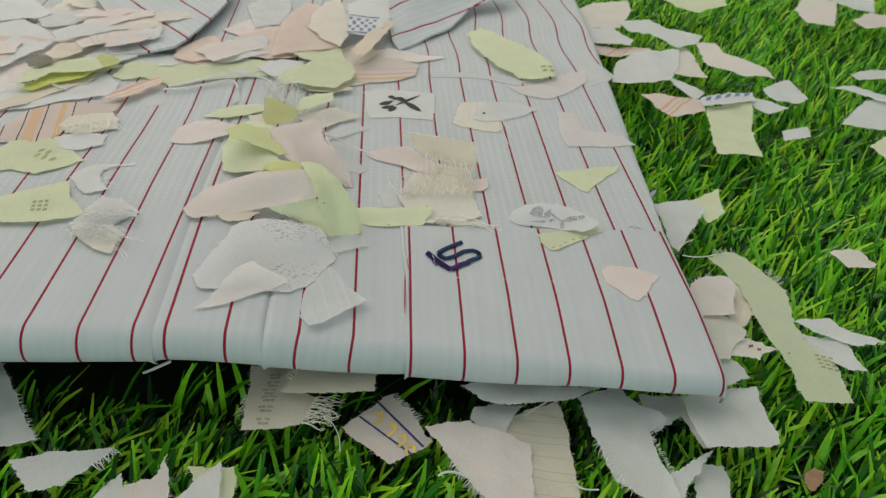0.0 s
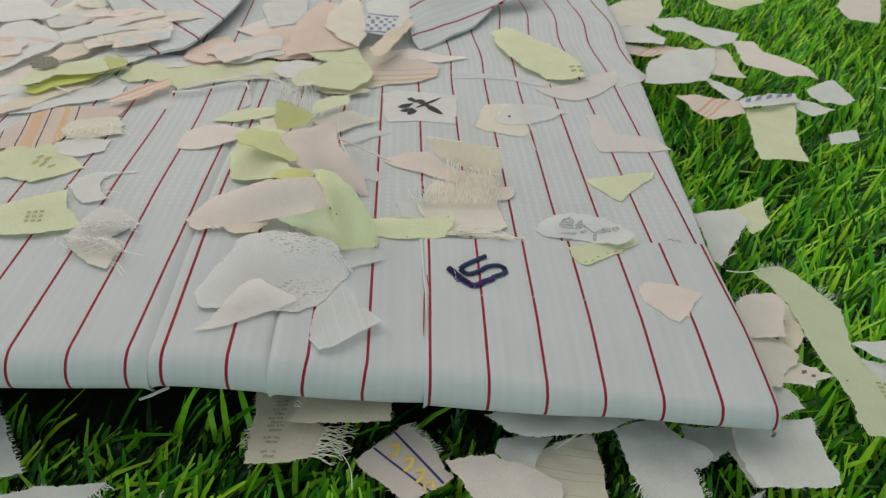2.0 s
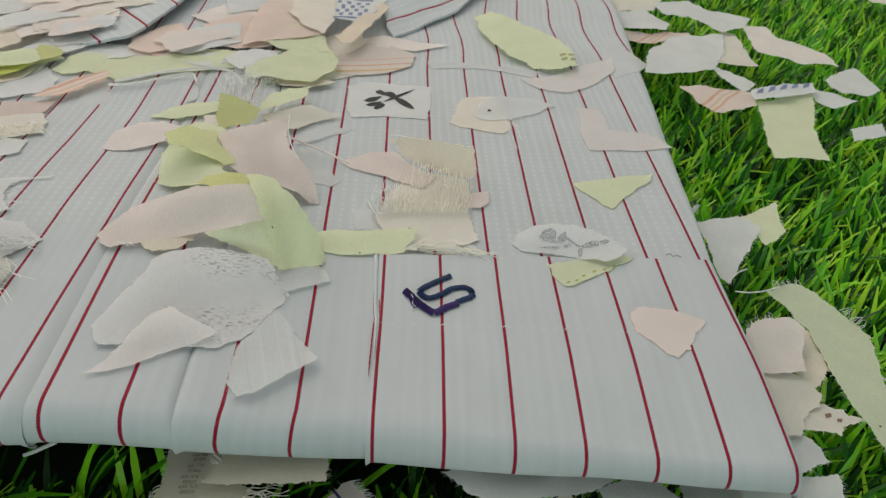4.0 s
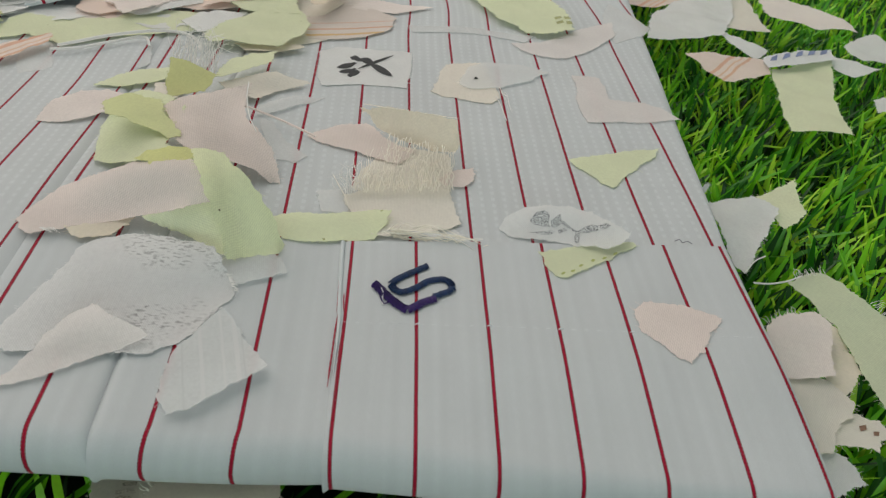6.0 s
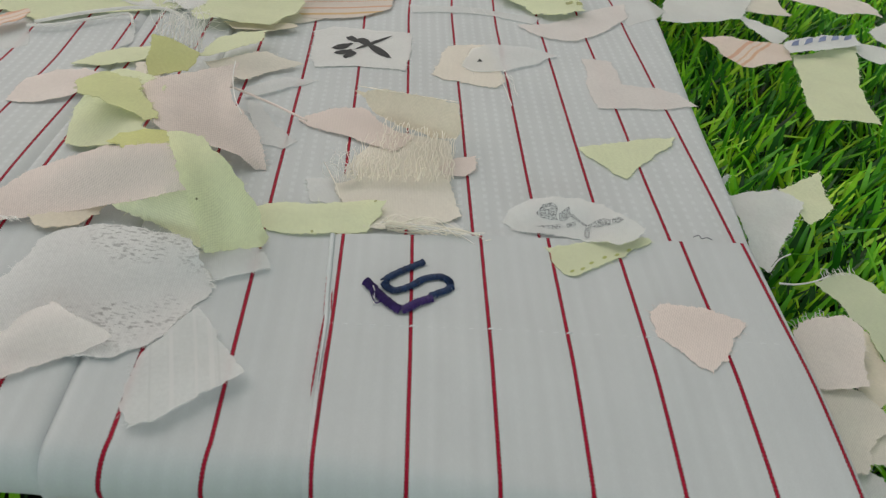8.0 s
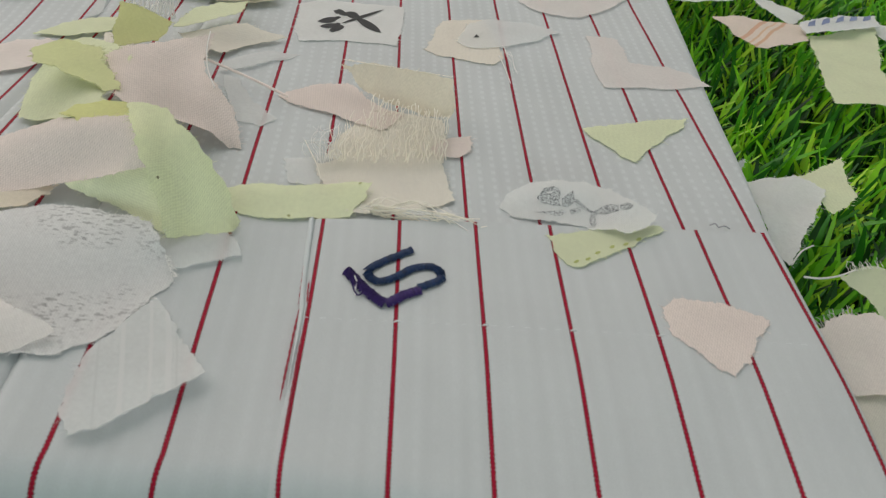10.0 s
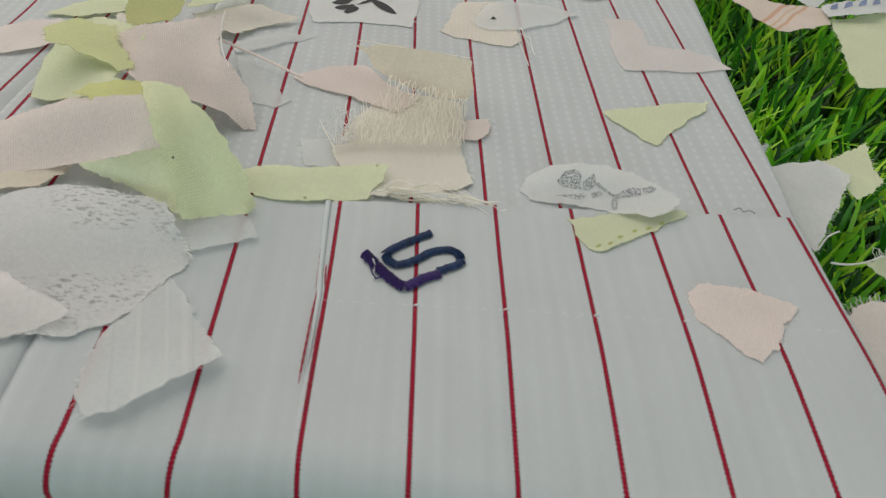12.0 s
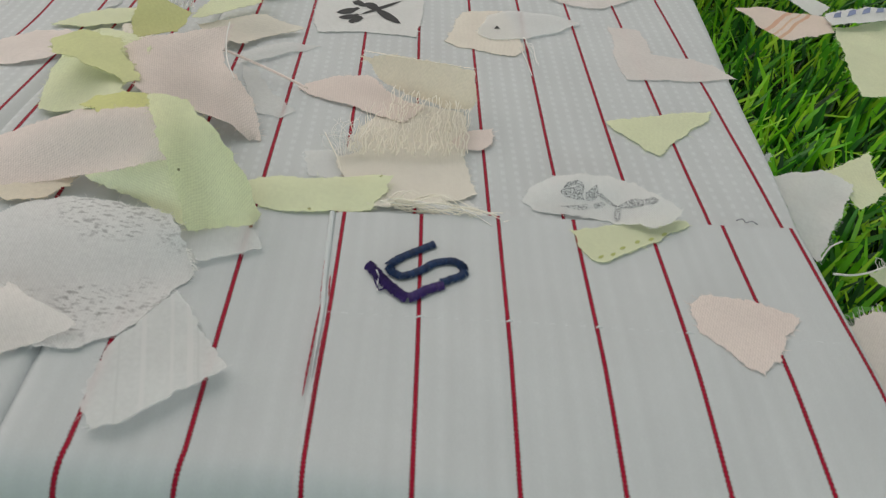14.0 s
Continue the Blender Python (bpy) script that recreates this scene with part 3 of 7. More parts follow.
def fringe(ob, a, b, reach, count, material, width=0.14, curl=1.0, name="fringe", seed=1, lift=1.0, wavy=0.0):
    """Loose yarns from the line a-b of a scrap, in metres in the world, along reach."""
    rng = random.Random(seed + count)
    a, b, reach = Vector(a), Vector(b), Vector(reach)
    across = (b - a).normalized()
    verts, faces = [], []
    for i in range(count):
        p = a.lerp(b, (i + rng.random()) / count)
        length = rng.uniform(0.55, 1.1)
        sway, turn, rise = rng.uniform(-0.35, 0.35), rng.uniform(1.5, 5.0), rng.uniform(-0.1, 0.25) * lift
        path = []
        many = 17 if wavy else 9
        beat, start = rng.uniform(12, 22), rng.uniform(0, 6)
        for k in range(many):
            f = k / (many - 1)
            side = across * reach.length * curl * (sway * f * f + 0.09 * math.sin(turn * f * 2 + i) * f) + across * wavy * 0.001 * math.sin(beat * f + start)
            path.append(p + reach * (f * length) + side + Vector((0, 0, reach.length * (rise * math.sin(f * 3.0) * 0.6 + 0.05 * math.sin(f * 9 + i)))) - Vector(ob.location))
        tube(verts, faces, path, [width * 0.001 * (1 - 0.5 * k / (many - 1)) for k in range(many)], 3)
    return mesh_object(name, verts, faces, material, ob)


def thread(points, width, material, label, group="loose threads"):
    """A single loose thread through the given places, in metres."""
    pts = [Vector(p) for p in points]
    path = []
    for i in range(len(pts) - 1):
        p0, p1, p2, p3 = pts[max(i - 1, 0)], pts[i], pts[i + 1], pts[min(i + 2, len(pts) - 1)]
        for k in range(6):
            t = k / 6
            path.append(0.5 * ((2 * p1) + (p2 - p0) * t + (2 * p0 - 5 * p1 + 4 * p2 - p3) * t * t + (3 * p1 - p0 - 3 * p2 + p3) * t ** 3))
    path.append(pts[-1])
    base = pts[0].copy()
    verts, faces = [], []
    tube(verts, faces, [p - base for p in path], [width * 0.0005] * len(path), 6)
    ob = mesh_object("loose_thread", verts, faces, material)
    ob.location = base
    return tagged(ob, label, "thread", group)



def satin(name, path, width, material, label):
    """An embroidered stroke of close parallel stitches on the pocket."""
    pts = [Vector((x, y, 0.0)) for x, y in path]
    line = []
    for i in range(len(pts) - 1):
        p0, p1, p2, p3 = pts[max(i - 1, 0)], pts[i], pts[i + 1], pts[min(i + 2, len(pts) - 1)]
        for k in range(12):
            t = k / 12
            line.append(0.5 * ((2 * p1) + (p2 - p0) * t + (2 * p0 - 5 * p1 + 4 * p2 - p3) * t * t + (3 * p1 - p0 - 3 * p2 + p3) * t ** 3))
    line.append(pts[-1])
    rng = random.Random(3)
    verts, faces, gone = [], [], 0.0
    for i in range(1, len(line)):
        a, b = line[i - 1], line[i]
        d = (b - a).length
        gone += d
        while gone > 0.00017:
            gone -= 0.00017
            c = b.lerp(a, min(1.0, gone / d))
            side = Vector((-(b - a).y, (b - a).x, 0)).normalized()
            side = (side + Vector((0.0, 0.5 if side.y > 0 else -0.5, 0))).normalized()
            lo, hi = width * rng.choice((0.47, 0.5, 0.53, 0.56, 0.62)), width * rng.choice((0.47, 0.5, 0.53, 0.56, 0.62))
            path3 = [c - side * lo + Vector((0, 0, 0.0008)), c - side * lo * 0.5 + Vector((0, 0, 0.00125)), c + side * hi * 0.5 + Vector((0, 0, 0.00125)), c + side * hi + Vector((0, 0, 0.0008))]
            tube(verts, faces, path3, [0.00008, 0.00013, 0.00013, 0.00007], 4)
    return mesh_object(name, verts, faces, material, pocket, label)


def stitching(name, y_of, x0, x1, material, parent, pitch=0.0027):
    """A row of small running stitches."""
    verts, faces = [], []
    x = x0
    while x < x1:
        y = y_of(x)
        z = 0.00053 + rise(x, y) + 0.0005 * (noise.noise((x * 22, y * 13, 3.1)) + 0.5 * noise.noise((x * 60, y * 40, 1.7)))
        tube(verts, faces, [Vector((x, y, z - 0.0001)), Vector((x + pitch * 0.35, y, z + 0.00012)), Vector((x + pitch * 0.68, y, z - 0.0001))], [0.00003, 0.00004, 0.00003], 4)
        x += pitch
    return mesh_object(name, verts, faces, material, parent)


def collar_leaf(name, outline, a, b, label):
    """A stiff striped collar leaf; the stripes run from a towards b."""
    cx, cy = sum(p[0] for p in outline) / len(outline), sum(p[1] for p in outline) / len(outline)
    rng = random.Random(8)
    local = [((x - cx) * 1000, (y - cy) * 1000, z * 1000) for x, y, z in outline]
    if sum(p[0] * q[1] - q[0] * p[1] for p, q in zip(local, local[1:] + local[:1])) < 0:
        local.reverse()
    pts, heights, edge, inner = fill(local, 2.5, rng, 0.02)
    surface = Surface(pts, heights, 0.6, cx * 50)
    out = geometry.delaunay_2d_cdt([Vector(p) for p in pts + inner], [], [list(range(edge))], 1, 1e-4)
    top = [(cx + p.x * 0.001, cy + p.y * 0.001, surface.at(p.x, p.y) * 0.001) for p in out[0]]
    n = len(top)
    faces = [tuple(f) for f in out[2]] + [tuple(n + k for k in reversed(f)) for f in out[2]]
    sides = {(p, q) for f in out[2] for p, q in zip(f, list(f[1:]) + [f[0]])}
    faces += [(q, p, p + n, q + n) for p, q in sides if (q, p) not in sides]
    ob = mesh_object(name, top + [(x, y, z - 0.0012) for x, y, z in top], faces, STRIPED, shirt, label)
    way = (Vector(b) - Vector(a)).normalized()
    layer = ob.data.uv_layers.new(name="weave")
    for loop in ob.data.loops:
        p = ob.data.vertices[loop.vertex_index].co
        d = Vector((p.x, p.y)) - Vector(a)
        layer.data[loop.index].uv = (0.72 * (d.x * way.y - d.y * way.x) / S, d.dot(way) / S)
    return ob


stitching("hem_stitching", lambda x: -0.0285 - 0.045 * x, -0.016, 0.071, HEM_YARN, pocket)


def stripe_knot(x):
    """A white stitch that crosses a red stripe at the pocket hem."""
    verts, faces = [], []
    y = -0.0285 - 0.045 * x
    z = 0.00062 + rise(x, y) + 0.0005 * (noise.noise((x * 22, y * 13, 3.1)) + 0.5 * noise.noise((x * 60, y * 40, 1.7)))
    for dy, w in ((0.0, 0.00009), (0.00018, 0.00007)):
        tube(verts, faces, [Vector((x - 0.0006, y + dy - 0.0001, z - 0.0001)), Vector((x - 0.0002, y + dy, z + 0.0001)), Vector((x + 0.0003, y + dy, z + 0.0001)), Vector((x + 0.0006, y + dy + 0.0001, z - 0.0001))], [w * 0.5, w, w, w * 0.5], 5)
    mesh_object("knot", verts, faces, HEM_YARN, pocket)


for k in range(5):
    stripe_knot(0.0004 + 0.01525 * k)


def on_pocket(x, y):
    """The height of the pocket's cloth."""
    return 0.0005 + rise(x, y) + 0.0005 * (noise.noise((x * 22, y * 13, 3.1)) + 0.5 * noise.noise((x * 60, y * 40, 1.7)))


def line_on(points, step=0.0009, lift=0.0):
    """A fine line over the pocket through the given places."""
    xs, ys = [q[0] for q in points][::-1], [q[1] for q in points][::-1]
    many = max(3, int(abs(ys[-1] - ys[0]) / step))
    out = []
    for i in range(many + 1):
        y = ys[-1] + (ys[0] - ys[-1]) * i / many
        x = float(np.interp(y, ys, xs))
        out.append(Vector((x, y, on_pocket(x, y) + lift)))
    return out


def strand(name, points, width, material, label, lift=0.0, beads=0.0):
    """A woven strand, beaded like the links of the stripes."""
    path = line_on(points, 0.0006, lift)
    n = len(path)
    verts, faces = [], []
    tube(verts, faces, path, [width * (1 + beads * (i % 3 - 1)) * min(1.0, 0.25 + 4 * i / n, 0.25 + 4 * (n - 1 - i) / n) for i in range(n)], 6)
    return mesh_object(name, verts, faces, material, pocket, label)


def pocket_edge():
    """The turned edge of the pocket: a flat rolled lip with slivers of red stripe beside it."""
    lip = line_on([(-0.01708, 0.0), (-0.0168, -0.0118), (-0.01655, -0.0211), (-0.01615, -0.026), (-0.01618, -0.0346), (-0.01632, -0.0418), (-0.0164, -0.0475)])
    verts, faces = [], []
    n = len(lip)
    for i, q in enumerate(lip):
        w = 0.00064 * (1 - 0.65 * ease(0.45, 0.9, i / n)) * (1 + 0.06 * noise.noise((q.y * 300, 0, 0)))
        for dx, dz in ((-1.0, -0.0009), (-0.8, -0.0001), (-0.3, 0.00025), (0.3, 0.00028), (0.8, 0.00005), (1.0, -0.0007)):
            verts.append((q.x + dx * w, q.y, q.z + dz - 0.0007 * ease(0.75, 1.0, i / n)))
    for i in range(n - 1):
        faces += [(i * 6 + k, i * 6 + k + 1, i * 6 + k + 7, i * 6 + k + 6) for k in range(5)] + [(i * 6 + 5, i * 6, i * 6 + 6, i * 6 + 11)]
    mesh_object("pocket_edge", verts, faces, EDGE, pocket)
    strand("edge_stripe", [(-0.0166, -0.0255), (-0.0168, -0.0315), (-0.01695, -0.0371), (-0.0171, -0.0413), (-0.0172, -0.0458)], 0.0002, RED_YARN, "sliver of red stripe", beads=0.25)
    strand("edge_stripe", [(-0.01705, -0.010), (-0.01705, -0.016), (-0.01685, -0.0255)], 0.00007, RED_YARN, "sliver of red stripe", beads=0.5)
    strand("edge_stripe", [(-0.01565, -0.0185), (-0.0156, -0.0205), (-0.0154, -0.0243)], 0.00016, RED_YARN, "sliver of red stripe", beads=0.3)
    strand("edge_stripe", [(-0.0153, -0.030), (-0.0155, -0.0358), (-0.0156, -0.0424), (-0.0157, -0.0484), (-0.0159, -0.0535)], 0.00016, RED_YARN, "sliver of red stripe", beads=0.35)
    strand("pressed_crease", [(-0.0084, -0.0037), (-0.0077, -0.0113), (-0.0075, -0.0206), (-0.0074, -0.027), (-0.0078, -0.0317)], 0.0001, EDGE, "faint pressed crease", lift=-0.00004)


RED_YARN = yarn("red_yarn", (0.3, 0.008, 0.03), jitter=0.0)
pocket_edge()

# the pieces lying on the shirt and on the grass
piece_tri = scrap((0.0579, 0.0382, 0.0002), [(-8.0, -7.3, 0.0), (-3.5, -12.4, 0.0), (2.7, -4.6, 0.0), (12.1, 3.7, 0.0), (14.5, 8.8, 0.0), (2.4, 6.3, 0.0), (-6.9, 3.6, 0.0), (-13.6, 1.9, 0.0)], LIME, "pale lime triangular fabric scrap on the striped shirt", waves=0.14)
piece_pinkr = scrap((0.0563, -0.0297, 0.0009), [(-8.3, -0.7, 0.0), (-3.6, -6.3, 0.0), (0.0, -9.9, 0.0), (4.0, -6.7, 0.0), (6.4, -1.8, 0.0), (10.8, 3.6, 0.0), (3.8, 7.4, 0.0), (-4.6, 8.4, 0.0), (-8.3, 5.9, 0.0)], PINK, "rounded pale pink fabric scrap on the shirt pocket", waves=0.14)
piece_glens = scrap((0.0397, -0.0057, 0.0009), [(-9.4, -2.2, 0.0), (-7.4, -6.6, 0.0), (-4.9, -7.5, 0.2), (0.5, -4.4, 0.2), (6.9, -0.7, 0.2), (14.3, 4.8, 0.0), (13.8, 6.3, 0.0), (2.5, 5.1, 0.0), (-5.9, 2.8, 0.0), (-10.2, 2.2, 0.0)], LIME, "lime twill scrap tucked under a printed white patch", waves=0.14)
piece_lens = scrap((0.0367, 0.0042, 0.0001), [(-14.0, -1.0, 0.0), (-10.1, -2.0, 0.1), (-4.5, -2.7, 0.3), (2.8, -5.8, 1.2), (5.3, -6.6, 1.9), (9.9, -8.1, 2.6), (13.9, -5.7, 2.6), (16.1, -2.5, 2.6), (11.6, 0.5, 3.9), (7.9, 4.9, 3.9), (2.3, 7.0, 3.9), (-3.6, 7.0, 3.9), (-9.3, 7.1, 2.6), (-12.9, 5.7, 1.2), (-15.7, 2.1, 0.1)], GAUZE, "oval white fabric patch with a grey sprig print")
piece_beigel = scrap((0.0666, 0.0749, 0.0002), [(-13.6, -4.5, 0.0), (-12.8, -13.0, 0.0), (5.6, -12.4, 0.0), (17.4, -9.6, 0.0), (13.2, -1.7, 0.0), (7.6, 1.0, 0.0), (-2.7, 2.5, 0.0), (-2.7, 17.8, 0.0), (-12.0, 20.0, 0.0)], SHEERBLUSH, "L-shaped blush fabric scrap pointing off the shirt", waves=0.14)
piece_creamu = scrap((0.0187, 0.0840, 0.0001), [(-8.9, -7.0, 0.0), (-0.6, -9.5, 0.0), (6.5, -11.1, 0.0), (9.5, -7.3, 0.0), (8.3, 3.5, 0.0), (4.9, 18.7, 0.0), (-7.0, 16.5, 0.0), (-12.4, -3.5, 0.0)], CREAM, "cream fabric scrap lying under a white one", waves=0.14)
piece_wtip = scrap((0.0288, 0.0922, 0.0005), [(-13.3, -6.4, 0.0), (-10.0, -9.9, 0.0), (0.1, -9.2, 0.0), (11.1, -2.9, 0.0), (17.9, 3.9, 0.0), (7.8, 9.5, 0.0), (-4.0, 9.8, 0.0), (-9.7, 5.2, 0.0)], SHEER, "pointed white fabric scrap with a dark speck", waves=0.14)
piece_bird = scrap((-0.0162, 0.0946, 0.0001), [(-14.6, -6.5, 0.2), (-12.8, -11.7, 0.2), (-1.8, -10.0, 0.0), (7.9, -11.4, 0.0), (14.5, -12.5, 0.0), (16.3, 5.0, 0.0), (15.8, 15.1, 0.0), (-9.8, 18.8, 0.1), (-15.7, 13.6, 0.3)], WHITE, "white fabric patch printed with a black leaf sprig", waves=0.14)
piece_wlong = scrap((0.0236, 0.1288, 0.0001), [(-23.3, -0.5, 0.0), (-13.7, -0.3, 0.0), (5.5, -1.8, 0.0), (18.6, -7.2, 0.0), (22.4, -0.3, 0.0), (14.1, 0.3, 0.0), (0.6, 4.4, 0.0), (-24.4, 5.4, 0.0)], PLEAT_SHADED, "thin white fabric sliver flat on the shirt", waves=0.14)
piece_blusht = scrap((0.0571, 0.1224, 0.0004), [(-17.4, -8.1, 0.0), (-11.3, -12.5, 0.0), (-2.2, -14.2, 0.0), (8.9, -5.8, 0.0), (20.3, 8.3, 0.0), (21.6, 20.9, 0.0), (10.1, 14.2, 0.0), (-9.5, -1.0, 0.0), (-20.6, -2.0, 0.0)], SHEERBLUSH, "curved blush fabric scrap beside a lime one", waves=0.14)
piece_limet = scrap((0.0421, 0.1536, 0.0013), [(-15.8, 2.1, 1.4), (-9.2, -15.3, 1.4), (0.9, -24.9, 0.0), (11.2, -29.0, 1.4), (19.3, -22.9, 1.4), (19.0, -9.0, 1.4), (11.7, 8.9, 1.4), (-4.0, 27.2, 1.4), (-12.3, 36.3, 1.4), (-20.9, 26.8, 1.4)], LIME, "long lime fabric scrap with a faint stamped mark", ragged=0.5)
piece_edgew = scrap((0.0837, 0.1427, -0.0001), [(-8.3, 2.7, 0.0), (-7.8, -19.1, 0.0), (3.9, -11.4, 0.0), (9.5, -4.1, 0.0), (4.6, 9.8, 0.0), (-1.8, 22.0, 0.0)], SHEER, "white fabric flap at the edge of the shirt", waves=0.14)
piece_pinkst = scrap((-0.0148, 0.0466, 0.0005), [(-13.0, 0.1, 0.0), (-0.0, -6.0, 0.0), (10.2, -12.4, 0.0), (15.6, -5.3, 0.0), (9.2, -0.4, 0.0), (0.8, 11.4, 0.0), (-7.3, 9.6, 0.0), (-15.6, 2.9, 0.1)], PINK, "pointed pink fabric scrap under a beige flap", waves=0.14)
piece_pinksm = scrap((0.0130, 0.0285, 0.0005), [(-5.7, -2.2, 0.0), (-0.6, -4.7, 0.0), (2.8, -1.9, 0.0), (4.0, 1.8, 0.0), (3.8, 5.2, 0.0), (-4.0, 2.0, 0.0)], PINK, "small pink fabric tab beside a frayed scrap", waves=0.14)
piece_creamf = scrap((-0.0029, 0.0129, 0.0007), [(-14.2, 1.8, 0.0), (-10.4, -5.2, 0.0), (-7.5, -10.4, 0.0), (-2.1, -10.7, 0.0), (4.0, -9.2, 0.0), (10.8, -8.1, 0.0), (14.6, -5.6, 0.0), (13.5, 0.3, 0.0), (12.2, 9.2, 0.0), (6.4, 10.5, 0.0), (-2.4, 10.7, 0.0), (-9.6, 9.4, 0.0), (-15.2, 6.8, 0.0)], IVORY, "cream woven scrap with a long frayed fringe")
piece_creamw = scrap((0.0016, 0.0040, 0.0001), [(-7.9, -1.1, 0.0), (1.5, -1.3, 0.0), (8.2, -2.9, 0.0), (12.8, -3.9, 0.0), (7.1, 2.7, 0.0), (-6.7, 4.6, 0.0), (-14.8, 2.1, 0.0)], WHITE, "frayed white selvedge strip along the pocket seam", waves=0.14)
piece_creamg = scrap((-0.0020, 0.0313, 0.0001), [(-0.3, -8.8, 0.0), (11.4, -9.4, 0.0), (12.7, -0.1, 0.0), (12.2, 9.2, 0.0), (-1.2, 13.5, 0.0), (-7.8, 8.3, 0.0), (-12.3, -1.1, 0.0), (-15.0, -11.4, 0.0)], IVORY, "loosened cream weave under a fringe", waves=0.14)
piece_flap = scrap((0.0013, 0.0454, 0.0013), [(-11.8, 6.3, 1.4), (-4.5, 1.0, 0.0), (4.1, -5.4, 0.0), (11.7, -7.3, 1.4), (11.4, -7.3, 6.1), (10.7, -3.4, 9.1), (2.3, 0.3, 9.1), (-7.0, 5.7, 8.1), (-16.7, 9.7, 6.1)], BEIGE, "curled beige fabric flap over a fringed scrap")
piece_limeh = scrap((-0.0205, 0.0056, 0.0003), [(-13.4, -5.1, 1.0), (-8.1, -5.9, 0.5), (4.9, -5.4, 0.0), (10.9, -5.0, 0.2), (14.1, 1.3, 1.1), (15.0, 4.4, 2.4), (7.1, 5.6, 1.1), (-3.8, 4.3, 1.1), (-11.2, 3.6, 1.1), (-15.7, 2.2, 1.4)], LIME, "pale lime fabric strip along the pocket seam")
piece_whitee = scrap((-0.0370, -0.0131, 0.0013), [(-4.4, -4.9, 1.5), (-1.4, -5.2, 1.1), (8.3, 0.1, 0.0), (5.2, 7.6, 0.3), (-7.4, 2.2, 2.0)], SHEER, "thin white fabric scrap under a lime strip", waves=0.14)
piece_limel = scrap((-0.0505, -0.0046, 0.0046), [(-5.7, 0.1, 2.9), (0.6, -2.0, 0.7), (8.9, -7.4, 0.0), (7.7, 1.7, 4.4), (4.2, 4.2, 7.9), (-4.5, 2.3, 6.0), (-11.2, 1.3, 5.0)], LIMEPALE, "lime fabric scrap partly under a pink strip")
piece_beigeu = scrap((-0.0704, -0.0047, 0.0064), [(-6.1, -3.0, 1.1), (-1.7, -3.8, 0.7), (2.6, -2.5, 0.3), (5.6, 1.5, 0.0), (5.9, 5.0, 0.1), (2.0, 3.8, 0.6), (-8.1, -0.7, 1.3)], BEIGE, "beige fabric fold under a pink strip")
piece_limeb = scrap((-0.0703, 0.0324, 0.0068), [(-5.3, -10.9, 0.5), (5.9, -18.4, 6.2), (19.8, -22.0, 9.2), (9.3, -13.1, 8.2), (10.1, -3.0, 7.2), (8.8, 9.7, 6.2), (2.9, 15.2, 6.2), (-5.2, 19.9, 5.2), (-10.8, 14.8, 5.2), (-10.7, 10.8, 4.2), (-13.6, 6.4, 1.2), (-10.6, -8.8, 0.0)], LIME, "large crumpled lime fabric scrap on the heap")
piece_creamr = scrap((-0.0472, 0.0753, 0.0013), [(-7.0, -8.5, 2.7), (-0.2, -8.4, 1.4), (5.2, -0.2, 0.0), (15.0, 6.8, 0.0), (3.7, 8.0, 2.7), (-4.4, 3.6, 2.7), (-12.2, -1.2, 2.7)], CREAM, "cream fabric scrap at the back of the heap")
piece_whiter = scrap((-0.0387, 0.0669, 0.0003), [(-7.1, -8.6, 1.4), (-2.7, -5.8, 1.1), (6.3, 2.3, 0.2), (11.4, 7.2, 0.0), (2.7, 6.0, 1.1), (-3.0, 2.1, 1.1), (-7.8, -3.1, 1.3)], SHEER, "slim white fabric scrap beside the heap")
piece_whiter2 = scrap((-0.0374, 0.0434, 0.0006), [(-3.5, -2.5, 1.0), (-0.3, -8.4, 0.8), (4.6, -9.4, 0.3), (8.2, -5.3, 0.0), (2.2, 1.0, 0.4), (-4.2, 12.8, 0.8), (-7.1, 12.1, 2.1)], SHEER, "white fabric tail below a pink scrap", waves=0.14)
piece_pinkb = scrap((-0.0492, 0.0348, 0.0013), [(-12.4, -6.2, 13.6), (-8.9, -15.1, 14.1), (-3.6, -19.9, 13.6), (2.0, -18.0, 11.1), (7.9, -11.7, 4.1), (12.0, -12.3, 0.3), (14.4, -11.7, 0.0), (11.6, -2.5, 4.1), (7.2, 3.9, 7.1), (3.0, 10.3, 7.6), (2.0, 20.1, 8.1), (2.3, 26.4, 9.1), (-6.9, 17.4, 11.1), (-12.9, 13.1, 11.6), (-17.6, 6.3, 12.1)], PINK, "large torn pink fabric scrap on the heap")
piece_olive = scrap((-0.0645, 0.0604, 0.0105), [(-6.3, -0.5, 1.5), (-4.6, -8.5, 0.0), (0.7, -7.2, 0.5), (5.6, -5.9, 1.0), (7.0, -2.4, 1.5), (7.1, 2.0, 2.0), (0.6, 6.1, 3.0), (-3.0, 7.8, 3.5), (-6.8, 8.6, 4.0)], OLIVE, "olive-lime fabric scrap standing against the heap")
piece_limeleaf = scrap((-0.0529, 0.0845, 0.0046), [(-4.2, -9.3, 1.4), (1.3, -4.6, 1.4), (7.6, 1.4, 1.4), (8.0, 13.4, 0.0), (0.5, 7.5, 1.4), (-5.1, 1.4, 1.4), (-8.1, -10.1, 1.4)], LIME, "leaf-shaped lime fabric scrap behind the heap")
piece_limelf2 = scrap((-0.0851, 0.0779, 0.0033), [(-5.0, -6.3, 0.2), (3.7, -3.6, 0.2), (12.4, 0.6, 0.0), (9.2, 7.9, 0.0), (-1.1, 5.4, 0.0), (-7.4, 1.2, 0.0), (-12.0, -5.5, 0.0)], LIME, "lime fabric strip lying across the red stripes")
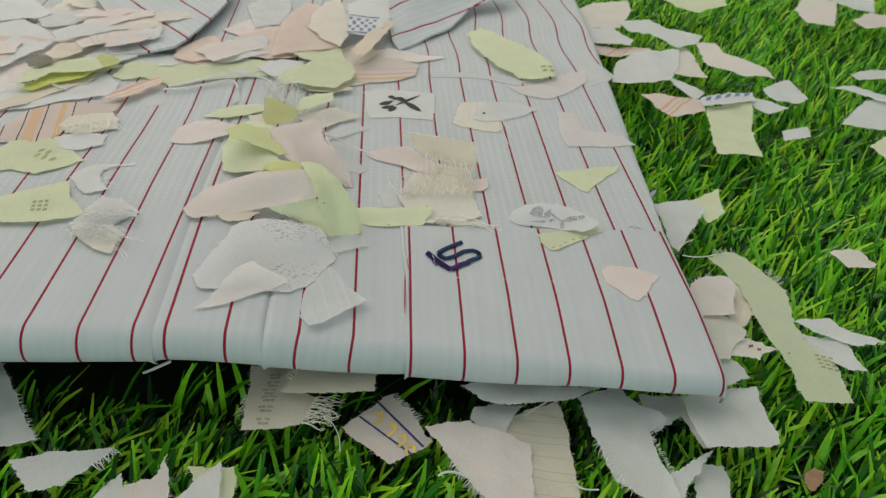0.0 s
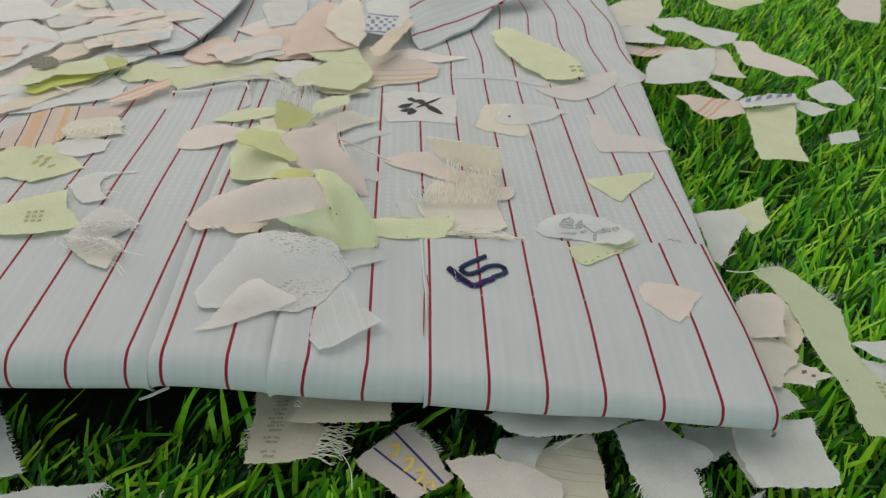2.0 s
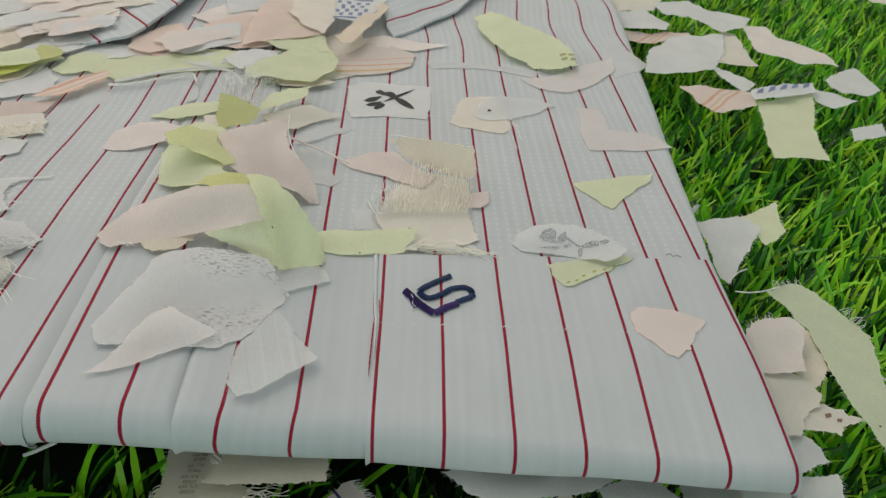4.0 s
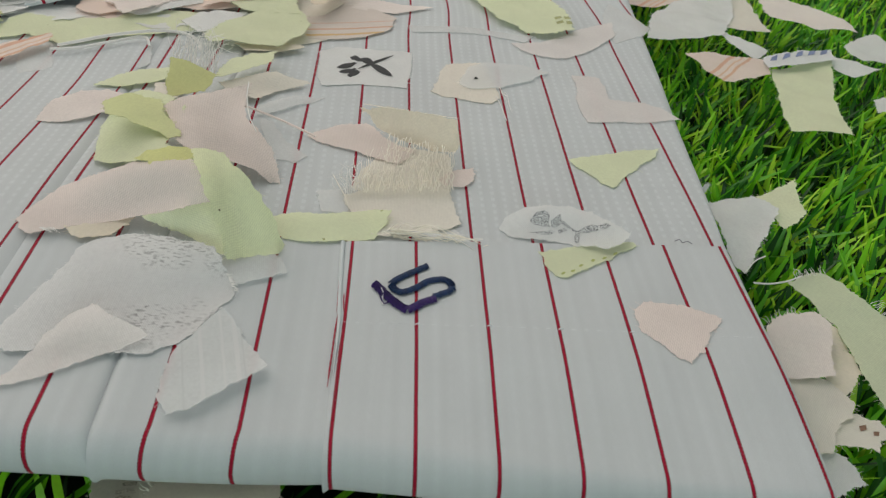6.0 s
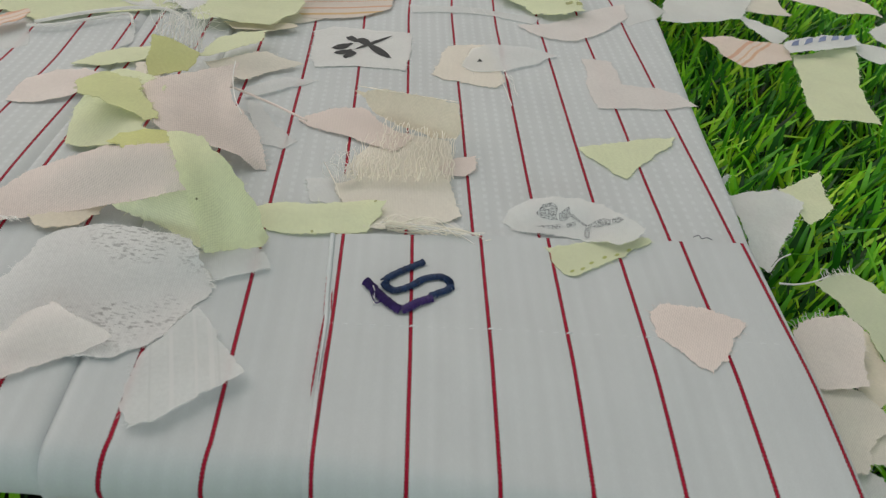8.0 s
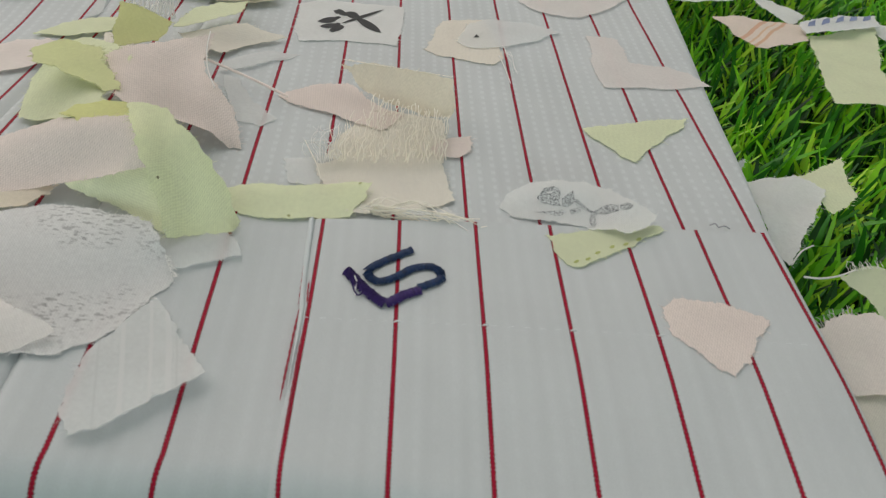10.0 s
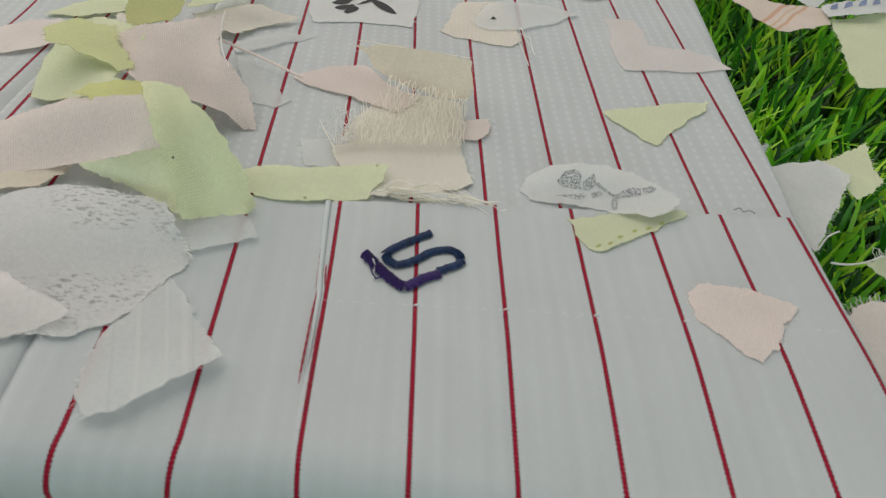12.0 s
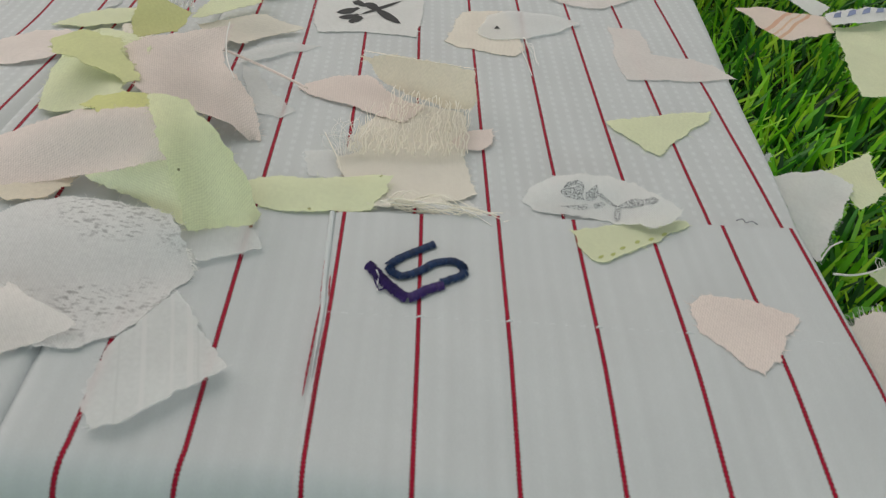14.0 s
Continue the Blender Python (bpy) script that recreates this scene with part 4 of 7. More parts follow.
piece_limefold = scrap((-0.0684, 0.0310, 0.0155), [(-5.2, -0.7, 0.0), (1.9, -5.1, 0.0), (8.1, -10.7, 0.3), (10.8, -9.8, 0.6), (10.0, -6.5, 0.6), (3.2, 2.7, 0.4), (1.5, 9.3, 0.2), (-6.9, 12.2, 0.3), (-13.0, 7.6, 0.3), (-10.4, 0.9, 0.0)], FOLDLIME, "folded-over olive-lime flap of a crumpled lime scrap", waves=0.5)
piece_limeunder = scrap((-0.0583, 0.0119, 0.0162), [(-7.4, -1.8, 0.0), (-5.3, 2.0, 0.0), (-0.2, 4.0, 0.0), (5.2, 2.5, 0.0), (6.5, -0.3, 0.0), (4.4, -2.3, 0.0), (-3.2, -4.1, 0.0)], LIMEY2, "yellow-lime underside of a fold between two strips", waves=0.2)
piece_pinks = scrap((-0.0678, 0.0010, 0.0074), [(-20.2, -7.4, 0.4), (-18.1, -9.0, 0.4), (-13.1, -7.9, 0.3), (-0.1, -3.5, 0.0), (10.3, -3.6, 2.6), (15.8, -4.6, 4.6), (22.2, -3.9, 6.1), (20.7, -1.0, 8.6), (19.0, 3.1, 11.1), (16.3, 5.6, 11.1), (10.1, 7.3, 9.6), (1.6, 9.2, 7.6), (-6.5, 8.8, 4.6), (-16.1, 8.0, 1.1), (-19.3, 2.7, 0.6), (-22.0, -4.1, 0.4)], PINK, "wide pink woven strip arching over the heap", waves=0.15)
piece_greenc = scrap((-0.0406, -0.0021, 0.0015), [(-7.2, 1.1, 18.0), (-4.4, -4.4, 14.5), (-2.8, -6.4, 8.5), (-1.8, -9.9, 5.0), (-0.9, -10.6, 3.1), (4.3, -6.4, 0.8), (9.5, -4.0, 0.1), (10.2, -1.1, 0.0), (8.6, 0.8, 5.0), (5.3, 3.3, 11.0), (1.4, 5.5, 15.5), (-4.1, 11.1, 17.5), (-7.3, 10.8, 18.5), (-11.0, 10.6, 18.5)], SAGE, "sage-green fabric strip bending down over the heap", waves=0.15)
piece_leafw = scrap((-0.0950, 0.0572, 0.0038), [(-5.6, -10.6, 1.3), (2.5, -9.2, 1.4), (10.4, -2.4, 1.0), (14.0, 6.3, 0.3), (3.1, 11.6, 0.0), (-4.5, 10.4, 0.1), (-9.5, 2.7, 0.6), (-10.2, -8.8, 1.2)], BLUSH, "leaf-shaped blush fabric scrap on the shirt")
piece_transl = scrap((-0.0396, -0.0424, 0.0010), [(-1.4, -12.1, 2.9), (1.8, -8.5, 2.7), (6.5, -4.2, 2.3), (10.8, -0.7, 2.0), (6.4, 6.3, 0.5), (1.6, 13.6, 1.0), (-0.7, 15.8, 1.4), (-4.4, 9.4, 1.9), (-7.6, 2.4, 2.4), (-8.1, -8.8, 2.4), (-5.1, -13.2, 2.9)], PLEAT_SHADED, "sheer white fabric scrap on the shirt front", waves=0.1)
piece_patch = scrap((-0.0572, -0.0247, 0.0018), [(-19.4, -18.8, 5.4), (-9.4, -17.0, 4.4), (2.8, -16.6, 2.7), (6.2, -16.0, 2.1), (10.5, -12.5, 1.4), (13.1, -7.8, 0.9), (15.8, -2.3, 0.4), (18.4, 3.6, 0.0), (16.1, 8.2, 1.4), (15.1, 10.2, 4.4), (12.7, 13.8, 4.9), (8.9, 15.0, 5.4), (2.4, 15.5, 6.4), (-7.0, 15.2, 6.9), (-10.9, 13.0, 7.4), (-14.5, 9.8, 7.4), (-17.0, 3.2, 6.4), (-20.1, -3.7, 5.6), (-22.7, -13.1, 5.5)], PRINTED, "large white patch with broken grey print", waves=0.12)
piece_creamt = scrap((-0.0655, -0.0415, 0.0051), [(-2.9, -7.4, 1.1), (2.7, -3.1, 0.4), (8.7, 0.6, 0.0), (13.4, 3.5, 0.8), (7.5, 6.3, 2.8), (1.6, 9.6, 3.8), (-0.8, 7.0, 3.8), (-3.1, 3.2, 3.3), (-6.2, -1.6, 1.8), (-8.9, -7.2, 1.7), (-11.9, -10.9, 1.9)], SHEERBLUSH, "cream triangular scrap over a printed patch", waves=0.2)
piece_limea = scrap((-0.1503, 0.0322, 0.0051), [(-9.2, -12.5, 2.0), (-2.2, -11.3, 2.0), (6.6, -15.0, 2.2), (14.0, -9.0, 1.8), (19.8, -2.9, 1.5), (12.3, 5.0, 0.8), (2.1, 14.4, 0.0), (-4.3, 15.0, 0.0), (-10.8, 10.9, 0.3), (-12.3, 4.7, 0.8), (-16.4, 0.5, 1.2)], LIME, "lime fabric scrap at the side of the shirt")
piece_tailw = scrap((-0.1229, 0.0180, 0.0065), [(-5.4, -6.8, 1.0), (-0.3, -12.6, 1.1), (6.5, -9.6, 1.1), (1.9, -2.4, 0.8), (0.9, 4.3, 0.4), (4.3, 7.2, 0.2), (10.8, 10.0, 0.0), (-2.9, 7.2, 0.3), (-6.4, 4.3, 0.4), (-8.8, -1.8, 0.8)], WHITE, "white fabric scrap with a thin tail")
piece_limesq = scrap((-0.1364, -0.0039, 0.0078), [(-11.4, -9.9, 0.5), (-6.6, -9.5, 0.5), (3.5, -9.4, 0.5), (12.8, -6.5, 0.5), (17.3, -3.3, 0.0), (9.9, 5.0, 0.5), (6.1, 16.0, 0.2), (-3.2, 10.2, 0.4), (-11.9, 4.8, 0.5), (-16.6, 3.2, 0.5)], LIME, "lime fabric scrap with small square print")
piece_frayw = scrap((-0.1135, -0.0069, 0.0077), [(-3.7, -7.8, 0.0), (3.1, -7.6, 0.0), (6.2, -3.0, 0.0), (10.8, 1.8, 0.0), (2.9, 9.6, 0.0), (-3.9, 11.1, 0.0), (-6.9, 1.7, 0.0), (-8.6, -5.8, 0.0)], WHITE, "frayed tangled white fabric scrap")
piece_frayc = scrap((-0.1127, -0.0186, 0.0078), [(-3.2, -3.2, 0.0), (1.4, -7.5, 0.0), (6.4, -9.6, 0.0), (7.6, 0.2, 0.0), (3.2, 7.2, 0.0), (-5.6, 7.5, 0.0), (-10.1, 5.4, 0.0)], IVORY, "frayed cream fabric scrap with loose threads")
piece_orange = scrap((-0.1550, 0.0592, 0.0029), [(-14.7, -19.3, 2.8), (-9.6, -17.4, 2.7), (4.2, -16.9, 2.6), (8.2, -10.8, 2.1), (11.1, 5.9, 0.9), (22.4, 16.0, 0.3), (22.2, 25.0, 0.0), (-0.3, 20.9, 0.1), (-11.0, 13.7, 0.4), (-14.5, -5.1, 1.7), (-17.8, -11.8, 2.2)], ORANGESTRIPE, "peach ribbon scrap with orange and dark stripes", waves=0.14)
piece_frayc2 = scrap((-0.1387, 0.0622, 0.0034), [(-6.0, -10.7, 1.5), (1.0, -10.1, 1.5), (11.7, -4.9, 1.0), (10.1, 4.0, 0.4), (5.4, 11.5, 0.0), (-2.6, 8.6, 0.2), (-9.0, 4.7, 0.4), (-10.6, -3.3, 0.9)], IVORY, "puckered cream fabric scrap", waves=0.3)
piece_w42 = scrap((-0.1561, 0.0897, 0.0030), [(-11.1, -16.7, 0.5), (0.2, -7.7, 0.1), (19.1, 1.7, 0.0), (18.1, 12.0, 0.0), (10.1, 22.1, 0.0), (-5.0, 8.7, 0.0), (-12.9, -2.1, 0.0), (-18.2, -17.8, 0.5)], WHITE, "white fabric strip in the heap", waves=0.8, ragged=0.28)
piece_peach = scrap((-0.1300, 0.0920, 0.0048), [(-10.2, -9.2, 0.0), (-6.8, -1.1, 0.0), (0.3, 6.6, 0.0), (9.5, 13.6, 0.0), (10.5, 6.8, 0.0), (4.8, 0.4, 0.0), (-1.9, -7.6, 0.0), (-6.2, -9.4, 0.0)], PEACH, "peach striped ribbon scrap", waves=0.8, ragged=0.28)
piece_limelong = scrap((-0.1128, 0.1168, 0.0031), [(-25.6, -10.8, 0.0), (-16.7, -7.6, 0.0), (-4.1, -15.4, 0.0), (7.1, -10.2, 0.0), (18.6, -5.5, 0.0), (25.9, -3.6, 0.0), (38.1, 0.1, 0.0), (36.3, 15.6, 0.0), (17.7, 17.1, 0.0), (-1.1, 6.6, 0.0), (-11.6, 8.1, 0.0), (-24.6, 9.5, 0.0), (-28.4, 2.6, 0.0), (-30.9, -6.4, 0.0)], LIME, "long lime fabric strip across the heap", waves=0.8, ragged=0.28)
piece_limey = scrap((-0.1628, 0.0989, 0.0050), [(-11.5, -11.4, 0.0), (-9.5, -4.3, 0.0), (-4.1, 5.7, 0.0), (5.7, 10.6, 0.0), (14.3, 11.4, 0.0), (10.5, 2.9, 0.0), (1.3, -3.4, 0.0), (-6.7, -11.6, 0.0)], LIMEY, "yellow-lime fabric strip in the heap", waves=0.8, ragged=0.28)
piece_limep = scrap((-0.1620, 0.1058, 0.0068), [(-16.6, -15.1, 0.0), (-12.4, 0.4, 0.0), (-3.2, 8.3, 0.0), (7.0, 14.2, 0.0), (11.8, 10.9, 0.0), (15.2, 2.8, 0.0), (11.5, -1.6, 0.0), (-3.3, -4.6, 0.0), (-10.1, -15.2, 0.0)], LIME, "pale lime scrap lying on a yellow one", waves=0.8, ragged=0.28)
piece_bigw = scrap((-0.1929, 0.1362, 0.0056), [(-4.4, -32.3, 0.0), (3.4, -28.5, 0.0), (8.6, -16.7, 0.0), (13.8, -6.9, 0.0), (16.3, 5.9, 0.0), (6.7, 17.9, 0.0), (-7.8, 29.3, 0.0), (-16.0, 22.8, 0.0), (-20.8, 8.7, 0.0)], WHITE, "large white fabric scrap on the heap", waves=0.8, ragged=0.28)
piece_u1 = scrap((-0.1873, 0.1190, 0.0032), [(-32.4, 33.3, 0.0), (-11.3, 31.2, 0.0), (6.7, 23.3, 0.0), (19.5, -5.0, 0.0), (12.9, -13.7, 0.0), (5.7, -29.7, 0.0), (-1.0, -39.5, 0.0)], BLUSH, "broad blush scrap at the bottom of the heap", waves=0.5, ragged=0.3)
piece_u2 = scrap((-0.1545, 0.1326, 0.0030), [(-32.7, 22.2, 0.0), (-13.4, 8.7, 0.0), (2.6, 14.4, 0.0), (22.6, 16.4, 0.0), (17.5, -1.7, 0.0), (8.7, -11.3, 0.0), (6.8, -24.7, 0.0), (-12.0, -23.9, 0.0)], WHITE, "white scrap at the bottom of the heap", waves=0.5, ragged=0.3)
piece_u3 = scrap((-0.1730, 0.1677, 0.0036), [(-33.0, 15.8, 0.0), (-15.3, 28.0, 0.0), (0.5, 31.7, 0.0), (25.6, 3.3, 0.0), (25.2, -25.9, 0.0), (7.4, -33.0, 0.0), (-10.5, -19.8, 0.0)], CREAM, "cream scrap under a square blush one", waves=0.5, ragged=0.3)
piece_u4 = scrap((-0.1396, 0.1412, 0.0052), [(-15.0, -4.2, 0.0), (-7.7, 9.0, 0.0), (7.2, 13.4, 0.0), (15.6, 8.5, 0.0), (7.9, -2.0, 0.0), (0.2, -10.7, 0.0), (-8.1, -14.1, 0.0)], GAUZE, "thin gauze strip under the collar leaf", waves=0.5, ragged=0.3)
piece_u5 = scrap((-0.1102, 0.1378, 0.0042), [(-12.1, 3.6, 0.0), (-1.7, 15.8, 0.0), (12.8, 7.4, 0.0), (12.5, -6.1, 0.0), (-1.1, -12.5, 0.0), (-10.4, -8.2, 0.0)], RUSSET, "peach scrap in the collar opening", waves=0.5, ragged=0.3)
piece_u6 = scrap((-0.0795, 0.1503, 0.0040), [(-17.5, 8.3, 0.0), (-3.2, 21.9, 0.0), (14.1, 14.5, 0.0), (15.5, -12.3, 0.0), (1.8, -17.6, 0.0), (-10.7, -14.8, 0.0)], RUSSET, "peach scrap behind a lime one", waves=0.5, ragged=0.3)
piece_pinksq = scrap((-0.1594, 0.1504, 0.0078), [(-11.2, -0.4, 0.0), (-10.5, 13.2, 0.0), (-4.6, 26.6, 0.0), (10.9, 12.5, 0.0), (16.5, -2.5, 0.0), (8.1, -14.6, 0.0), (-1.3, -23.5, 0.0), (-7.9, -11.4, 0.0)], BLUSH, "square blush scrap on top of the heap", waves=0.8, ragged=0.28)
piece_olc = scrap((-0.1680, 0.1239, 0.0072), [(-6.6, -6.7, 0.0), (-5.4, 8.8, 0.0), (2.3, 13.6, 0.0), (7.9, 2.3, 0.0), (4.3, -6.9, 0.0), (-2.4, -11.2, 0.0)], BEIGE, "beige fabric scrap in the heap", waves=0.8, ragged=0.28)
piece_w51 = scrap((-0.1475, 0.1310, 0.0048), [(-3.4, -13.9, 0.0), (6.6, -7.7, 0.0), (13.9, 3.8, 0.0), (7.6, 11.6, 0.0), (-4.1, 11.7, 0.0), (-8.9, 2.8, 0.0), (-11.7, -8.3, 0.0)], WHITE, "white fabric scrap near the collar", waves=0.8, ragged=0.28)
piece_w52 = scrap((-0.2101, 0.1782, 0.0060), [(-8.8, -20.1, 0.0), (4.5, -13.7, 0.0), (14.2, -10.9, 0.0), (19.8, -2.0, 0.0), (5.3, 14.9, 0.0), (-13.9, 21.1, 0.0), (-21.2, 11.1, 0.0)], WHITE, "white fabric scrap behind the heap", waves=0.8, ragged=0.28)
piece_w52b = scrap((-0.1746, 0.1846, 0.0044), [(-9.6, -21.5, 0.0), (-1.8, -20.6, 0.0), (3.9, -2.8, 0.0), (16.1, -6.2, 0.0), (22.2, 3.0, 0.0), (4.6, 25.8, 0.0), (-15.7, 24.6, 0.0), (-19.9, -2.6, 0.0)], CREAM, "cream fabric scrap behind the heap", waves=0.8, ragged=0.28)
piece_pinkn = scrap((-0.1087, 0.1398, 0.0031), [(-3.2, -13.6, 0.0), (5.2, -18.0, 0.0), (10.5, -10.9, 0.0), (10.5, 0.1, 0.0), (1.7, 21.1, 0.0), (-5.1, 17.3, 0.0), (-8.7, 8.0, 0.0), (-10.9, -3.6, 0.0)], RUSSET, "blush scrap inside the collar opening", waves=0.8, ragged=0.28)
piece_w54 = scrap((-0.0932, 0.1402, 0.0044), [(-3.2, -14.0, 0.0), (6.4, -8.4, 0.0), (15.5, -1.2, 0.0), (10.8, 20.4, 0.0), (-7.4, 12.2, 0.0), (-11.8, 3.0, 0.0), (-10.7, -12.1, 0.0)], WHITE, "white fabric scrap beside the collar opening", waves=0.8, ragged=0.28)
piece_w55 = scrap((-0.0708, 0.1249, 0.0040), [(-3.4, -12.4, 0.0), (2.5, -8.0, 0.0), (8.2, 0.3, 0.0), (10.7, 8.6, 0.0), (-0.5, 8.8, 0.0), (-6.7, 5.5, 0.0), (-10.9, -2.9, 0.0)], WHITE, "white fabric scrap on a lime strip", waves=0.8, ragged=0.28)
piece_lime56 = scrap((-0.0547, 0.1157, 0.0044), [(-13.6, -10.9, 0.0), (-8.7, -10.5, 0.0), (1.5, -12.0, 0.0), (9.6, -13.7, 0.0), (16.3, -3.3, 0.0), (18.6, 6.5, 0.0), (14.2, 17.5, 0.0), (-0.5, 16.7, 0.0), (-7.9, 10.5, 0.0), (-12.6, 4.2, 0.0), (-17.2, -5.1, 0.0)], LIME, "wavy lime fabric scrap on the heap", waves=0.8, ragged=0.28)
piece_beige56 = scrap((-0.0486, 0.1061, 0.0023), [(-7.1, -4.1, 0.0), (2.9, -4.4, 0.0), (11.6, 0.5, 0.0), (7.7, 3.2, 0.0), (-2.5, 3.5, 0.0), (-12.5, 1.3, 0.1)], BEIGE, "beige fold under a lime scrap", waves=0.8, ragged=0.28)
piece_lime57 = scrap((-0.0558, 0.1420, 0.0052), [(-7.4, -9.0, 0.0), (2.1, -10.8, 0.0), (15.2, -12.2, 0.0), (11.2, 5.7, 0.0), (-1.1, 16.3, 0.0), (-7.5, 9.6, 0.0), (-12.2, 0.3, 0.0)], LIME, "lime fabric scrap near the collar", waves=0.8, ragged=0.28)
piece_pink58 = scrap((-0.0619, 0.1683, 0.0056), [(-1.9, -28.0, 0.0), (8.8, -25.4, 0.0), (17.3, -20.1, 0.0), (17.4, 4.6, 0.0), (14.5, 31.7, 0.0), (-3.0, 40.3, 0.0), (-9.6, 28.4, 0.0), (-13.8, 10.6, 0.0), (-14.8, -7.2, 0.0), (-15.0, -35.0, 0.0)], RUSSET, "tall blush scrap in the collar opening", waves=0.8, ragged=0.28)
piece_cream59 = scrap((-0.0511, 0.1785, 0.0069), [(-2.7, -24.3, 0.0), (6.7, -33.6, 0.0), (10.0, -18.2, 0.0), (8.5, 7.8, 0.0), (3.0, 38.1, 0.0), (-5.1, 25.6, 0.0), (-9.4, 12.4, 0.0), (-10.8, -8.0, 0.0)], CREAM, "curled cream scrap in the collar opening", waves=0.8, ragged=0.28)
piece_label60 = scrap((-0.0303, 0.1877, 0.0066), [(-11.5, -23.6, 0.0), (-5.2, -25.9, 0.0), (1.7, -26.7, 0.0), (6.9, -13.3, 0.0), (11.2, 2.5, 0.0), (11.5, 36.0, 0.0), (-2.0, 32.1, 0.0), (-12.4, 19.2, 0.0)], WHITE, "white woven label with a blue check band", waves=0.8, ragged=0.28)
piece_tan61 = scrap((-0.0284, 0.1572, 0.0072), [(-7.5, -23.5, 0.0), (-3.8, -21.7, 0.0), (2.1, -5.1, 0.0), (6.7, 7.7, 0.0), (10.4, 21.2, 0.0), (7.4, 27.6, 0.0), (1.2, 13.5, 0.0), (-5.8, -3.0, 0.0), (-10.4, -16.8, 0.0)], TAN, "rolled tan fabric scrap", waves=0.8, ragged=0.28)
piece_orange62 = scrap((-0.0269, 0.1320, 0.0006), [(-13.0, -14.1, 0.1), (-1.2, -13.4, 0.0), (10.5, -10.4, 0.0), (19.3, -3.1, 0.0), (21.4, 8.1, 0.0), (7.0, 21.0, 0.0), (-7.0, 13.7, 0.0), (-16.4, 5.1, 0.3), (-19.9, -6.4, 0.4)], ORANGELINE, "off-white ribbon scrap with orange lines", waves=0.14)
piece_chk = scrap((-0.1737, 0.1105, 0.0078), [(-5.2, -1.7, 0.0), (-3.4, 6.9, 0.0), (1.5, 6.8, 0.0), (6.1, 0.5, 0.0), (2.8, -6.3, 0.0), (-1.8, -6.1, 0.0)], CHECKED, "dark checked scrap of coarse cloth in the heap", waves=0.2)
piece_h1 = scrap((-0.1379, 0.1765, 0.0030), [(-2.7, -12.9, 0.0), (1.9, -5.3, 0.0), (7.4, 4.4, 0.0), (3.9, 11.5, 0.0), (-2.2, 6.5, 0.0), (-8.2, -4.1, 0.0)], PEACH, "small peach ribbon scrap by the collar", waves=0.8, ragged=0.28)
piece_h2 = scrap((-0.1277, 0.1285, 0.0029), [(-8.6, -6.7, 0.0), (6.4, -6.5, 0.0), (16.4, 1.0, 0.0), (11.3, 7.3, 0.0), (-8.2, 7.3, 0.0), (-17.3, -2.4, 0.0)], WHITE, "white scrap under a lime strip", waves=0.8, ragged=0.28)
piece_h3 = scrap((-0.0867, 0.1741, 0.0027), [(-7.1, -12.6, 0.2), (9.5, -10.5, 0.1), (14.8, -0.9, 0.0), (9.9, 14.0, 0.1), (-7.8, 13.2, 0.2), (-19.2, -3.1, 0.2)], BLUSH, "blush scrap inside the collar opening", waves=0.8, ragged=0.28)
piece_h4 = scrap((-0.0841, 0.1998, 0.0036), [(-5.1, -25.2, 0.0), (5.3, -20.6, 0.0), (11.6, -6.2, 0.0), (7.6, 22.8, 0.0), (-5.9, 24.8, 0.0), (-13.3, 4.8, 0.0)], WHITE, "grey-white scrap inside the collar opening", waves=0.8, ragged=0.28)
piece_h5 = scrap((-0.0863, 0.1230, 0.0029), [(-1.0, -6.9, 0.1), (8.7, -3.3, 0.1), (11.2, 6.2, 0.0), (-5.4, 5.6, 0.1), (-13.3, -1.7, 0.1)], WHITE, "thin white scrap on a lime strip", waves=0.8, ragged=0.28)
piece_h6 = scrap((-0.0814, 0.1528, 0.0026), [(-9.7, -10.1, 0.3), (1.7, -15.8, 0.3), (12.5, -11.3, 0.0), (12.6, 12.5, 0.0), (-2.1, 16.3, 0.3), (-15.1, 8.5, 0.3)], RUSSET, "blush scrap beside the collar opening", waves=0.8, ragged=0.28)
piece_h7 = scrap((-0.0369, 0.1498, 0.0013), [(-6.4, -13.8, 0.0), (3.1, -10.1, 0.0), (10.7, -0.7, 0.0), (6.1, 13.7, 0.0), (-3.1, 11.2, 0.0), (-10.6, -0.1, 0.0)], CREAM, "cream scrap beside a woven label", waves=0.8, ragged=0.28)
piece_h8 = scrap((-0.0433, 0.1232, 0.0006), [(-9.3, -11.5, 0.7), (2.3, -11.8, 0.2), (13.1, -5.5, 0.0), (10.9, 11.4, 0.0), (-1.4, 13.6, 0.3), (-15.5, 3.9, 1.0)], CREAM, "cream scrap under a wavy lime one", waves=0.14)
piece_h9 = scrap((-0.1864, 0.1071, 0.0030), [(-6.9, -9.2, 0.0), (7.9, -5.6, 0.0), (10.5, 3.1, 0.0), (0.5, 8.3, 0.0), (-11.9, 3.4, 0.0)], BLUSH, "blush scrap at the rim of the heap", waves=0.8, ragged=0.28)
piece_h10 = scrap((-0.1804, 0.0887, 0.0029), [(-4.8, -11.3, 0.3), (-0.6, -10.9, 0.2), (7.7, -3.5, 0.0), (9.6, 7.9, 0.0), (0.3, 10.6, 0.0), (-12.1, 7.2, 0.0)], WHITE, "white scrap at the rim of the heap", waves=0.8, ragged=0.28)
